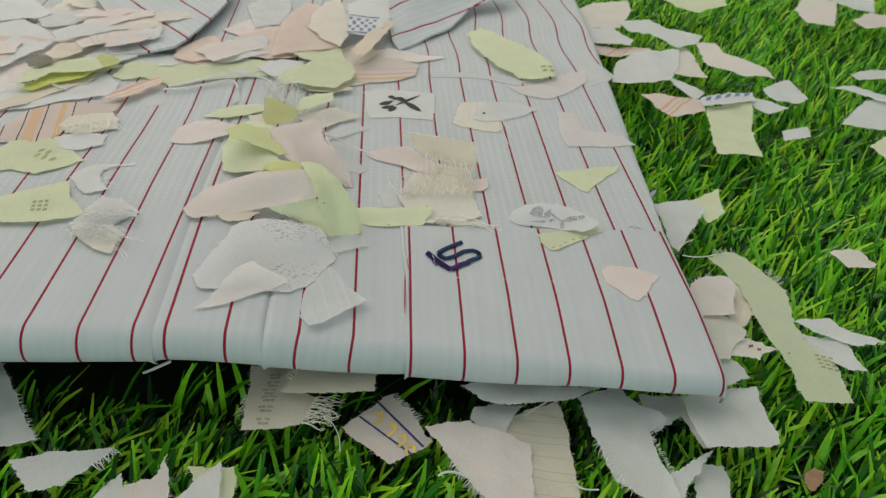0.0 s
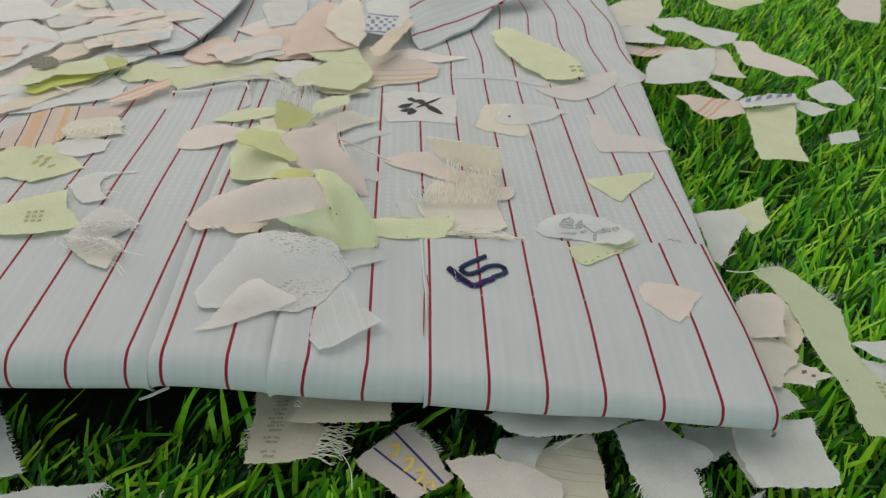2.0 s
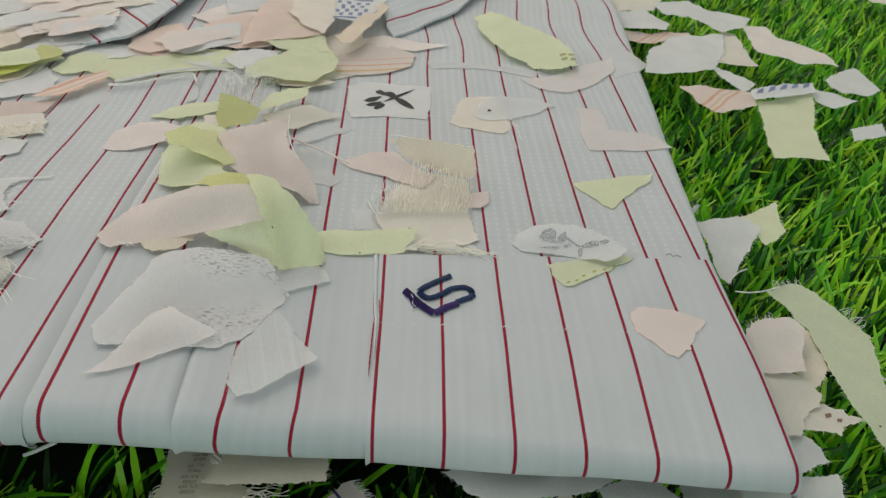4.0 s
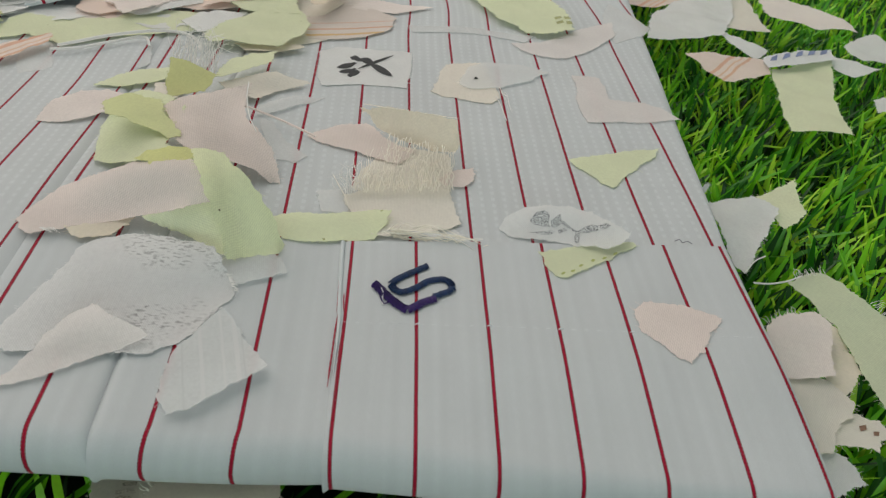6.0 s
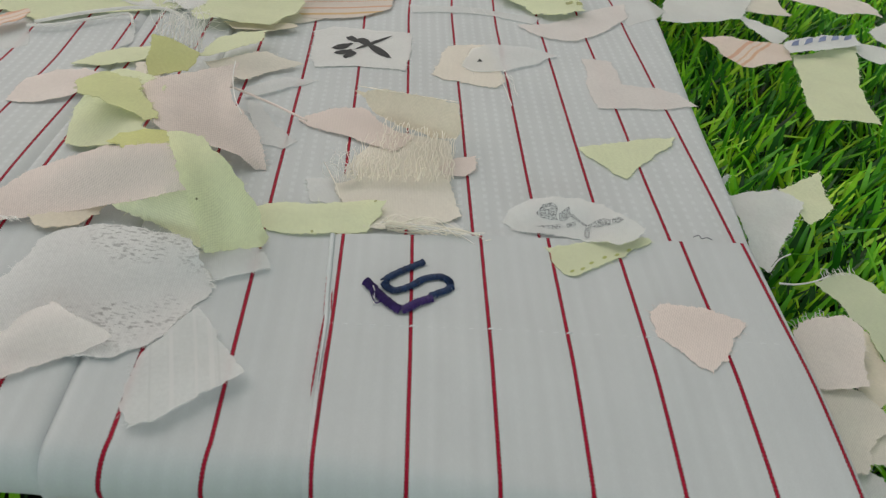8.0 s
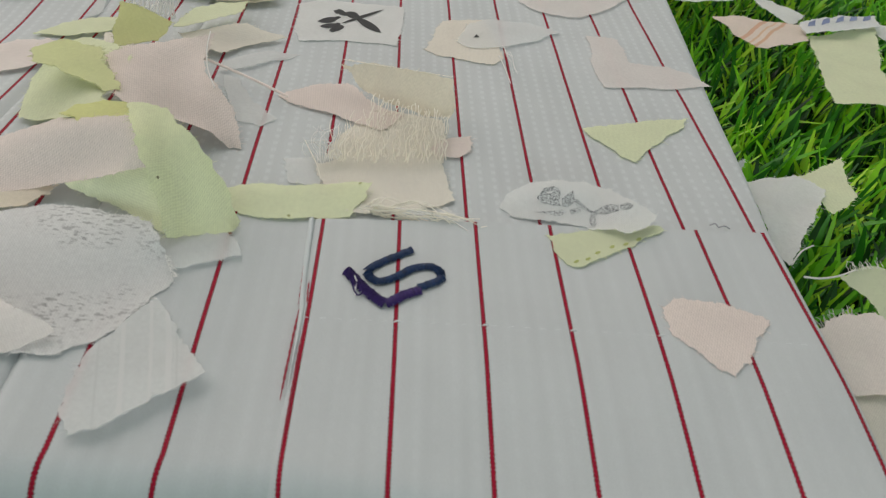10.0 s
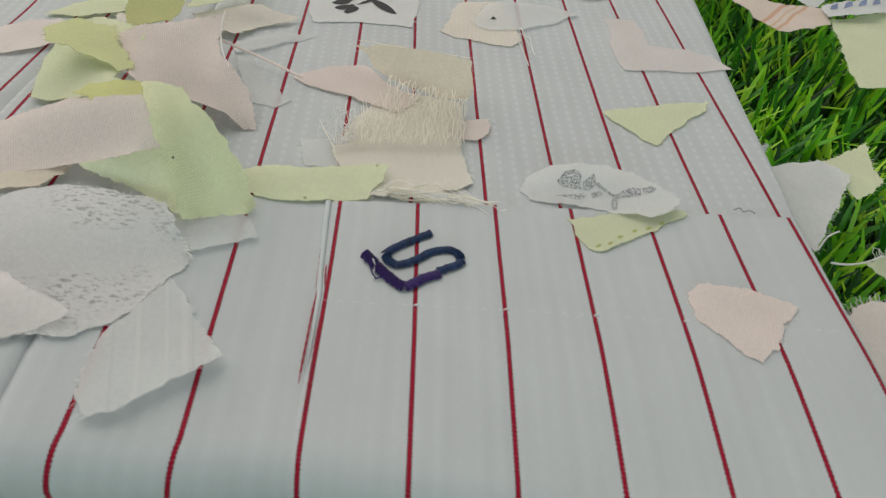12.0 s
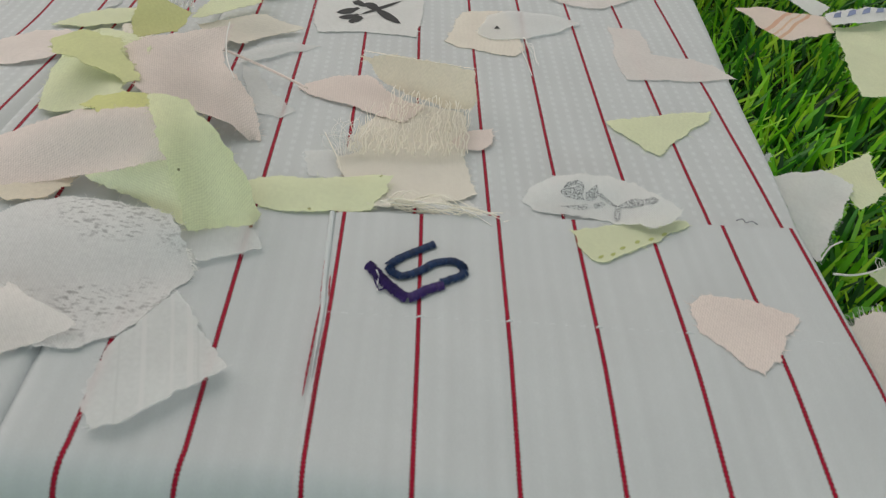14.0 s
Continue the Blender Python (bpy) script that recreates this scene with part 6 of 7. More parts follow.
piece_f9 = scrap((0.0043, -0.0835, -0.0200), [(-11.4, 4.4, 0.0), (-8.6, -0.5, 0.0), (-4.5, -7.2, 0.0), (-0.9, -13.5, 0.0), (1.7, -19.5, 0.0), (10.9, -19.7, 0.0), (13.1, -5.5, 0.0), (14.5, 5.0, 0.0), (9.2, 7.9, 0.0), (3.7, 10.4, 0.0), (-2.6, 13.6, 0.0), (-9.3, 12.6, 0.0), (-15.6, 11.4, 0.0)], BLUSH, "blush fabric scrap lying on the grass", waves=1.1)
piece_f16 = scrap((0.0599, -0.0680, -0.0190), [(-5.8, -1.9, 0.0), (-4.1, -7.9, 0.0), (1.2, -4.5, 0.0), (6.1, -0.8, 0.0), (7.6, 7.2, 0.0), (-4.9, 7.6, 0.0)], WHITE, "small grey-white scrap in shade", waves=1.1)
piece_f13 = scrap((0.0482, -0.0799, -0.0180), [(-11.6, 9.2, 0.0), (-10.5, 0.8, 0.0), (-9.6, -7.1, 0.0), (-8.6, -12.8, 0.0), (-2.3, -18.3, 0.0), (2.8, -21.8, 0.0), (7.8, -18.4, 0.0), (6.9, -11.1, 0.0), (5.4, -7.3, 0.0), (5.6, -3.3, 0.0), (5.3, 2.8, 0.0), (9.3, 5.7, 0.0), (12.7, 9.1, 0.0), (5.1, 14.0, 0.0), (0.9, 21.4, 0.0), (-5.9, 19.3, 0.0), (-13.2, 17.7, 0.0)], GAUZE, "large white muslin scrap with a ragged edge", waves=1.1)
piece_f14 = scrap((0.0617, -0.0896, -0.0200), [(-9.7, -10.7, 0.0), (-5.3, -9.1, 0.0), (0.3, -1.8, 0.0), (6.6, 4.7, 0.0), (10.4, 8.8, 0.0), (5.6, 6.7, 0.0), (0.4, 3.5, 0.0), (-8.6, -1.7, 0.0)], WHITE, "pointed white fabric scrap", waves=1.1)
piece_f15 = scrap((0.0700, -0.0899, -0.0230), [(-7.8, -8.5, 0.0), (2.7, -8.6, 0.0), (4.2, -0.4, 0.0), (4.9, 6.1, 0.0), (0.3, 5.9, 0.0), (-4.1, 5.4, 0.0)], GAUZE, "greenish white gauze scrap on the grass", waves=1.1)
drape(piece_bird, "print", [[(-0.0254, 0.0963), (-0.0244, 0.0957), (-0.0234, 0.0954), (-0.0224, 0.0955), (-0.0215, 0.0958), (-0.0205, 0.0965), (-0.0195, 0.0986), (-0.0186, 0.0999), (-0.0196, 0.1006), (-0.0206, 0.0998), (-0.0216, 0.0998), (-0.0226, 0.0994), (-0.0236, 0.0987), (-0.0245, 0.0977)], [(-0.0244, 0.0930), (-0.0236, 0.0923), (-0.0227, 0.0920), (-0.0218, 0.0919), (-0.0210, 0.0921), (-0.0201, 0.0925), (-0.0193, 0.0943), (-0.0184, 0.0953), (-0.0193, 0.0960), (-0.0202, 0.0953), (-0.0210, 0.0954), (-0.0219, 0.0952), (-0.0227, 0.0948), (-0.0236, 0.0941)], [(-0.0215, 0.0905), (-0.0208, 0.0896), (-0.0202, 0.0892), (-0.0195, 0.0901), (-0.0189, 0.0903), (-0.0183, 0.0909), (-0.0177, 0.0918), (-0.0172, 0.0931), (-0.0178, 0.0941), (-0.0185, 0.0946), (-0.0191, 0.0947), (-0.0197, 0.0945), (-0.0203, 0.0928), (-0.0209, 0.0919)], [(-0.0214, 0.1050), (-0.0209, 0.1035), (-0.0203, 0.1023), (-0.0197, 0.1025), (-0.0191, 0.1018), (-0.0184, 0.1013), (-0.0176, 0.1011), (-0.0168, 0.1012), (-0.0172, 0.1028), (-0.0178, 0.1040), (-0.0184, 0.1050), (-0.0190, 0.1057), (-0.0197, 0.1061), (-0.0205, 0.1052)], [(-0.0178, 0.1035), (-0.0173, 0.1019), (-0.0167, 0.1008), (-0.0161, 0.1000), (-0.0154, 0.0995), (-0.0146, 0.0994), (-0.0138, 0.0997), (-0.0130, 0.1004), (-0.0135, 0.1020), (-0.0140, 0.1032), (-0.0147, 0.1040), (-0.0154, 0.1044), (-0.0161, 0.1045), (-0.0169, 0.1043)], [(-0.0184, 0.0953), (-0.0166, 0.0964), (-0.0148, 0.0977), (-0.0130, 0.0991), (-0.0113, 0.1008), (-0.0095, 0.1026), (-0.0078, 0.1046), (-0.0061, 0.1069), (-0.0079, 0.1058), (-0.0098, 0.1044), (-0.0116, 0.1029), (-0.0134, 0.1013), (-0.0151, 0.0994), (-0.0168, 0.0975)], [(-0.0145, 0.1003), (-0.0136, 0.0977), (-0.0126, 0.0956), (-0.0115, 0.0938), (-0.0103, 0.0924), (-0.0090, 0.0913), (-0.0077, 0.0904), (-0.0063, 0.0900), (-0.0071, 0.0925), (-0.0081, 0.0946), (-0.0092, 0.0964), (-0.0104, 0.0978), (-0.0117, 0.0990), (-0.0130, 0.0998)]], BLACK_INK, label="black leaf sprig print")
drape(piece_lens, "print", [
    [(0.02877, 0.00728), (0.03029, 0.00902), (0.03245, 0.00920), (0.03317, 0.00859), (0.03365, 0.00770), (0.03321, 0.00592), (0.03360, 0.00515), (0.03291, 0.00525), (0.03186, 0.00539), (0.03087, 0.00578), (0.02993, 0.00603), (0.02921, 0.00649)],
    [(0.03387, 0.00648), (0.03497, 0.00716), (0.03629, 0.00806), (0.03633, 0.00685), (0.03645, 0.00564), (0.03501, 0.00482), (0.03380, 0.00510)],
    [(0.03625, 0.00629), (0.03720, 0.00593), (0.03880, 0.00421), (0.03999, 0.00331), (0.03967, 0.00293), (0.03823, 0.00404), (0.03672, 0.00511)],
    [(0.03987, 0.00315), (0.04124, 0.00390), (0.04245, 0.00432), (0.04362, 0.00449), (0.04525, 0.00388), (0.04484, 0.00245), (0.04373, 0.00262), (0.04259, 0.00240), (0.04058, 0.00274)],
    [(0.04536, 0.00387), (0.04707, 0.00439), (0.04809, 0.00351), (0.04678, 0.00265), (0.04539, 0.00286)],
    [(0.03948, 0.00289), (0.04068, 0.00263), (0.04033, 0.00153), (0.04007, -0.00007), (0.03924, -0.00051), (0.03886, 0.00101)],
    [(0.02825, 0.00415), (0.03218, 0.00420), (0.03374, 0.00436), (0.03485, 0.00389), (0.03341, 0.00301), (0.03224, 0.00294)],
    [(0.03525, 0.00423), (0.03729, 0.00446), (0.03755, 0.00369), (0.03553, 0.00309)]], GREY_INK, label="grey sprig print")
drape(piece_limesq, "print", [[(-0.1373, -0.0015), (-0.1362, -0.0011), (-0.1359, -0.0024), (-0.1370, -0.0028)], [(-0.1368, -0.0038), (-0.1358, -0.0034), (-0.1355, -0.0048), (-0.1366, -0.0051)], [(-0.1364, -0.0061), (-0.1353, -0.0057), (-0.1350, -0.0070), (-0.1361, -0.0074)], [(-0.1355, -0.0010), (-0.1344, -0.0007), (-0.1341, -0.0020), (-0.1352, -0.0024)], [(-0.1351, -0.0034), (-0.1340, -0.0030), (-0.1337, -0.0043), (-0.1348, -0.0047)], [(-0.1346, -0.0057), (-0.1335, -0.0053), (-0.1333, -0.0066), (-0.1343, -0.0070)], [(-0.1337, -0.0006), (-0.1326, -0.0002), (-0.1324, -0.0016), (-0.1335, -0.0020)], [(-0.1333, -0.0030), (-0.1322, -0.0026), (-0.1319, -0.0039), (-0.1330, -0.0043)], [(-0.1329, -0.0053), (-0.1318, -0.0049), (-0.1315, -0.0062), (-0.1326, -0.0066)]], OLIVE_INK)
drape(piece_g25, "print", [[(0.1141, -0.0499), (0.1155, -0.0501), (0.1153, -0.0509), (0.1139, -0.0506)], [(0.1140, -0.0517), (0.1154, -0.0519), (0.1152, -0.0527), (0.1138, -0.0524)], [(0.1139, -0.0534), (0.1153, -0.0537), (0.1151, -0.0544), (0.1137, -0.0542)], [(0.1138, -0.0552), (0.1152, -0.0554), (0.1150, -0.0562), (0.1136, -0.0559)], [(0.1160, -0.0506), (0.1174, -0.0509), (0.1172, -0.0516), (0.1158, -0.0514)], [(0.1159, -0.0524), (0.1173, -0.0526), (0.1171, -0.0534), (0.1157, -0.0532)], [(0.1158, -0.0542), (0.1171, -0.0544), (0.1170, -0.0552), (0.1156, -0.0549)], [(0.1157, -0.0559), (0.1170, -0.0562), (0.1169, -0.0569), (0.1155, -0.0567)], [(0.1179, -0.0514), (0.1193, -0.0516), (0.1191, -0.0524), (0.1177, -0.0521)], [(0.1178, -0.0532), (0.1192, -0.0534), (0.1190, -0.0542), (0.1176, -0.0539)], [(0.1177, -0.0549), (0.1190, -0.0552), (0.1188, -0.0559), (0.1175, -0.0557)], [(0.1175, -0.0567), (0.1189, -0.0569), (0.1187, -0.0576), (0.1174, -0.0574)]], OLIVE_INK)
drape(piece_limet, "print", [[(0.0550, 0.1402), (0.0579, 0.1419), (0.0581, 0.1398), (0.0552, 0.1381)], [(0.0589, 0.1413), (0.0613, 0.1415), (0.0615, 0.1394), (0.0590, 0.1385)], [(0.0552, 0.1360), (0.0580, 0.1377), (0.0582, 0.1356), (0.0554, 0.1339)], [(0.0593, 0.1371), (0.0613, 0.1366), (0.0614, 0.1345), (0.0591, 0.1343)]], OLIVE_INK)
drape(piece_wtip, "speck", [[(0.0204, 0.0887), (0.0214, 0.0910), (0.0222, 0.0889)]], BLACK_INK)
drape(piece_label60, "check_band", [[(-0.0414, 0.1856), (-0.0396, 0.1856), (-0.0396, 0.1816), (-0.0414, 0.1816)], [(-0.0416, 0.1755), (-0.0399, 0.1754), (-0.0399, 0.1716), (-0.0416, 0.1716)], [(-0.0394, 0.1804), (-0.0376, 0.1804), (-0.0376, 0.1764), (-0.0394, 0.1765)], [(-0.0397, 0.1705), (-0.0379, 0.1704), (-0.0380, 0.1667), (-0.0397, 0.1667)], [(-0.0371, 0.1855), (-0.0353, 0.1854), (-0.0353, 0.1814), (-0.0371, 0.1814)], [(-0.0374, 0.1753), (-0.0356, 0.1753), (-0.0357, 0.1714), (-0.0374, 0.1715)], [(-0.0351, 0.1803), (-0.0333, 0.1802), (-0.0334, 0.1763), (-0.0352, 0.1763)], [(-0.0355, 0.1703), (-0.0337, 0.1703), (-0.0338, 0.1665), (-0.0355, 0.1666)], [(-0.0327, 0.1853), (-0.0309, 0.1853), (-0.0310, 0.1813), (-0.0328, 0.1813)], [(-0.0332, 0.1752), (-0.0314, 0.1752), (-0.0315, 0.1713), (-0.0332, 0.1713)], [(-0.0308, 0.1801), (-0.0290, 0.1801), (-0.0291, 0.1762), (-0.0309, 0.1762)], [(-0.0313, 0.1702), (-0.0295, 0.1702), (-0.0296, 0.1664), (-0.0314, 0.1664)], [(-0.0284, 0.1852), (-0.0266, 0.1852), (-0.0268, 0.1812), (-0.0285, 0.1812)], [(-0.0289, 0.1751), (-0.0272, 0.1750), (-0.0273, 0.1712), (-0.0290, 0.1712)], [(-0.0418, 0.1899), (-0.0252, 0.1894), (-0.0255, 0.1876), (-0.0418, 0.1881)], [(-0.0422, 0.1657), (-0.0315, 0.1654), (-0.0318, 0.1638), (-0.0421, 0.1641)]], BLUE_INK, label="blue checked band")
drape(piece_g1b, "woven_marks", [[(0.1377, 0.1253), (0.1412, 0.1269), (0.1429, 0.1310), (0.1400, 0.1294)], [(0.1433, 0.1271), (0.1469, 0.1287), (0.1487, 0.1328), (0.1457, 0.1312)], [(0.1490, 0.1288), (0.1526, 0.1305), (0.1545, 0.1346), (0.1515, 0.1330)], [(0.1547, 0.1306), (0.1584, 0.1323), (0.1603, 0.1365), (0.1573, 0.1349)], [(0.1605, 0.1324), (0.1642, 0.1341), (0.1662, 0.1383), (0.1631, 0.1367)]], BLUE_INK, label="blue woven dashes")
drape(piece_f8, "navy_line", [[(-0.0305, -0.0656), (-0.0300, -0.0652), (-0.0148, -0.0794), (-0.0153, -0.0798)]], INDIGO, 0.15)
drape(piece_f8, "navy_line", [[(-0.0249, -0.0601), (-0.0244, -0.0596), (-0.0115, -0.0766), (-0.0120, -0.0772)]], INDIGO, 0.15)
drape(piece_f8, "woven_bars", [[(-0.0260, -0.0644), (-0.0234, -0.0635), (-0.0229, -0.0644), (-0.0258, -0.0655)], [(-0.0238, -0.0639), (-0.0228, -0.0645), (-0.0233, -0.0671), (-0.0254, -0.0690), (-0.0260, -0.0683), (-0.0242, -0.0663)], [(-0.0223, -0.0689), (-0.0197, -0.0680), (-0.0192, -0.0689), (-0.0221, -0.0700)], [(-0.0201, -0.0684), (-0.0191, -0.0690), (-0.0196, -0.0715), (-0.0217, -0.0734), (-0.0223, -0.0726), (-0.0205, -0.0708)], [(-0.0193, -0.0729), (-0.0167, -0.0721), (-0.0163, -0.0729), (-0.0191, -0.0739)], [(-0.0171, -0.0724), (-0.0162, -0.0730), (-0.0167, -0.0754), (-0.0188, -0.0772), (-0.0193, -0.0765), (-0.0176, -0.0747)], [(-0.0171, -0.0766), (-0.0145, -0.0758), (-0.0141, -0.0766), (-0.0169, -0.0776)], [(-0.0171, -0.0774), (-0.0163, -0.0773), (-0.0162, -0.0797), (-0.0170, -0.0799)], [(-0.0148, -0.0766), (-0.0140, -0.0766), (-0.0141, -0.0788), (-0.0149, -0.0791)]], YELLOW_YARN, 0.18, label="yellow woven bars")
drape(piece_f6, "woven_mark", [[(-0.0573, -0.0534), (-0.0558, -0.0532), (-0.0556, -0.0539), (-0.0569, -0.0542), (-0.0573, -0.0540)], [(-0.0554, -0.0531), (-0.0542, -0.0532), (-0.0536, -0.0539), (-0.0539, -0.0541), (-0.0553, -0.0539)], [(-0.0570, -0.0547), (-0.0562, -0.0544), (-0.0551, -0.0545), (-0.0540, -0.0545), (-0.0541, -0.0553), (-0.0566, -0.0554)]], WOVEN_INK, label="grey-brown woven mark")
drape(piece_f6, "woven_mark", [[(-0.0578, -0.0564), (-0.0561, -0.0562), (-0.0559, -0.0570), (-0.0574, -0.0573), (-0.0578, -0.0571)], [(-0.0557, -0.0561), (-0.0543, -0.0562), (-0.0537, -0.0570), (-0.0540, -0.0572), (-0.0555, -0.0570)], [(-0.0574, -0.0578), (-0.0566, -0.0575), (-0.0553, -0.0577), (-0.0542, -0.0577), (-0.0543, -0.0585), (-0.0570, -0.0586)]], WOVEN_INK, label="grey-brown woven mark")
drape(piece_f6, "woven_mark", [[(-0.0585, -0.0593), (-0.0569, -0.0591), (-0.0567, -0.0599), (-0.0581, -0.0602), (-0.0586, -0.0600)], [(-0.0564, -0.0590), (-0.0551, -0.0592), (-0.0545, -0.0599), (-0.0548, -0.0601), (-0.0563, -0.0599)], [(-0.0582, -0.0607), (-0.0574, -0.0605), (-0.0561, -0.0606), (-0.0549, -0.0606), (-0.0550, -0.0614), (-0.0577, -0.0615)]], WOVEN_INK, label="grey-brown woven mark")
drape(piece_f6, "woven_mark", [[(-0.0586, -0.0619), (-0.0568, -0.0616), (-0.0566, -0.0625), (-0.0581, -0.0628), (-0.0586, -0.0626)], [(-0.0563, -0.0615), (-0.0548, -0.0617), (-0.0541, -0.0625), (-0.0544, -0.0627), (-0.0561, -0.0625)], [(-0.0582, -0.0634), (-0.0573, -0.0631), (-0.0559, -0.0632), (-0.0546, -0.0632), (-0.0547, -0.0641), (-0.0577, -0.0642)]], WOVEN_INK, label="grey-brown woven mark")
drape(piece_f6, "woven_mark", [[(-0.0590, -0.0659), (-0.0572, -0.0657), (-0.0570, -0.0665), (-0.0585, -0.0669), (-0.0590, -0.0667)], [(-0.0567, -0.0656), (-0.0552, -0.0658), (-0.0546, -0.0665), (-0.0549, -0.0668), (-0.0565, -0.0665)], [(-0.0585, -0.0674), (-0.0577, -0.0671), (-0.0563, -0.0673), (-0.0551, -0.0673), (-0.0552, -0.0682), (-0.0581, -0.0682)]], WOVEN_INK, label="grey-brown woven mark")
drape(piece_f6, "woven_mark", [[(-0.0592, -0.0706), (-0.0575, -0.0704), (-0.0573, -0.0712), (-0.0588, -0.0716), (-0.0592, -0.0713)], [(-0.0570, -0.0703), (-0.0556, -0.0705), (-0.0549, -0.0712), (-0.0552, -0.0714), (-0.0568, -0.0712)], [(-0.0588, -0.0721), (-0.0580, -0.0718), (-0.0566, -0.0719), (-0.0554, -0.0719), (-0.0555, -0.0728), (-0.0584, -0.0728)]], WOVEN_INK, label="grey-brown woven mark")
drape(piece_glens, "woven_mark", [[(0.0336, -0.0120), (0.0340, -0.0122), (0.0343, -0.0121), (0.0346, -0.0118), (0.0349, -0.0113), (0.0346, -0.0111), (0.0343, -0.0112), (0.0339, -0.0115)]], TWILL_INK, 0.06, label="olive rounded mark")
drape(piece_glens, "woven_mark", [[(0.0360, -0.0112), (0.0364, -0.0114), (0.0367, -0.0113), (0.0370, -0.0110), (0.0373, -0.0105), (0.0370, -0.0103), (0.0367, -0.0104), (0.0363, -0.0107)]], TWILL_INK, 0.06, label="olive rounded mark")
drape(piece_glens, "woven_mark", [[(0.0382, -0.0092), (0.0386, -0.0094), (0.0389, -0.0093), (0.0392, -0.0090), (0.0396, -0.0085), (0.0392, -0.0083), (0.0389, -0.0084), (0.0385, -0.0087)]], TWILL_INK, 0.06, label="olive rounded mark")
drape(piece_glens, "woven_mark", [[(0.0415, -0.0072), (0.0418, -0.0073), (0.0422, -0.0073), (0.0425, -0.0070), (0.0428, -0.0064), (0.0425, -0.0062), (0.0421, -0.0063), (0.0418, -0.0066)]], TWILL_INK, 0.06, label="olive rounded mark")
drape(piece_glens, "woven_mark", [[(0.0444, -0.0061), (0.0448, -0.0063), (0.0451, -0.0062), (0.0455, -0.0059), (0.0458, -0.0054), (0.0455, -0.0052), (0.0451, -0.0052), (0.0448, -0.0056)]], TWILL_INK, 0.06, label="olive rounded mark")
drape(piece_glens, "woven_mark", [[(0.0474, -0.0044), (0.0477, -0.0046), (0.0481, -0.0045), (0.0485, -0.0042), (0.0488, -0.0036), (0.0485, -0.0034), (0.0481, -0.0035), (0.0478, -0.0038)]], TWILL_INK, 0.06, label="olive rounded mark")
drape(piece_limea, "printed_leaf", [[(-0.1482, 0.0294), (-0.1475, 0.0296), (-0.1470, 0.0303), (-0.1468, 0.0315), (-0.1469, 0.0333), (-0.1477, 0.0331), (-0.1482, 0.0323), (-0.1484, 0.0311)]], TWILL_INK, label="worn olive leaf print")
drape(piece_limea, "printed_leaf", [[(-0.1453, 0.0277), (-0.1446, 0.0282), (-0.1442, 0.0292), (-0.1441, 0.0306), (-0.1443, 0.0325), (-0.1450, 0.0320), (-0.1454, 0.0310), (-0.1455, 0.0296)]], OLIVE_INK, label="worn olive leaf print")
drape(piece_limea, "printed_leaf", [[(-0.1454, 0.0324), (-0.1447, 0.0326), (-0.1442, 0.0334), (-0.1440, 0.0346), (-0.1441, 0.0364), (-0.1449, 0.0362), (-0.1454, 0.0354), (-0.1456, 0.0342)]], OLIVE_INK, label="worn olive leaf print")
drape(piece_limea, "printed_leaf", [[(-0.1424, 0.0270), (-0.1415, 0.0272), (-0.1409, 0.0279), (-0.1406, 0.0291), (-0.1406, 0.0308), (-0.1415, 0.0306), (-0.1421, 0.0299), (-0.1424, 0.0287)]], OLIVE_INK, label="worn olive leaf print")
drape(piece_limea, "printed_leaf", [[(-0.1484, 0.0341), (-0.1476, 0.0342), (-0.1471, 0.0348), (-0.1468, 0.0358), (-0.1468, 0.0372), (-0.1475, 0.0371), (-0.1481, 0.0365), (-0.1484, 0.0356)]], OLIVE_INK, label="worn olive leaf print")
drape(piece_w52b, "printed_patch", [[(-0.1875, 0.1702), (-0.1858, 0.1692), (-0.1844, 0.1688), (-0.1832, 0.1690), (-0.1822, 0.1695), (-0.1813, 0.1706), (-0.1806, 0.1722), (-0.1801, 0.1744), (-0.1817, 0.1753), (-0.1831, 0.1757), (-0.1843, 0.1756), (-0.1854, 0.1750), (-0.1863, 0.1739), (-0.1870, 0.1723)]], OLIVE_INK)
drape(piece_g28d, "print", [[(0.0943, -0.0450), (0.0961, -0.0445), (0.0957, -0.0458), (0.0940, -0.0464)], [(0.0969, -0.0463), (0.0982, -0.0463), (0.0976, -0.0474), (0.0964, -0.0474)]], BROWN_INK)
drape(piece_limeh, "speck", [[(-0.0221, 0.0005), (-0.0216, 0.0009), (-0.0212, 0.0003), (-0.0216, -0.0002)], [(-0.0171, 0.0002), (-0.0166, 0.0004), (-0.0164, -0.0002), (-0.0169, -0.0002)], [(-0.0084, 0.0101), (-0.0077, 0.0103), (-0.0077, 0.0099), (-0.0083, 0.0096)]], OLIVE_INK)
drape(piece_greenc, "speck", [[(-0.0320, -0.0072), (-0.0314, -0.0068), (-0.0311, -0.0078), (-0.0316, -0.0080)]], BROWN_INK)
fringe(piece_creamf, (-0.0154, 0.0181, 0.0029), (0.0095, 0.0191, 0.0029), (0.0008, 0.0188, 0.0004), 44, CREAM_YARN, width=0.17, curl=0.22, lift=0.06, wavy=0.3)
fringe(piece_creamf, (-0.0176, 0.0165, 0.0026), (-0.0124, 0.0197, 0.0026), (-0.0025, 0.0108, 0.0014), 22, WHITE_YARN, width=0.1, curl=1.5, seed=4)
fringe(piece_flap, (-0.0072, 0.0460, 0.0035), (0.0117, 0.0368, 0.0040), (-0.0014, -0.0155, -0.0009), 26, CREAM_YARN, width=0.15, seed=7, curl=0.3, lift=0.06, wavy=0.25)
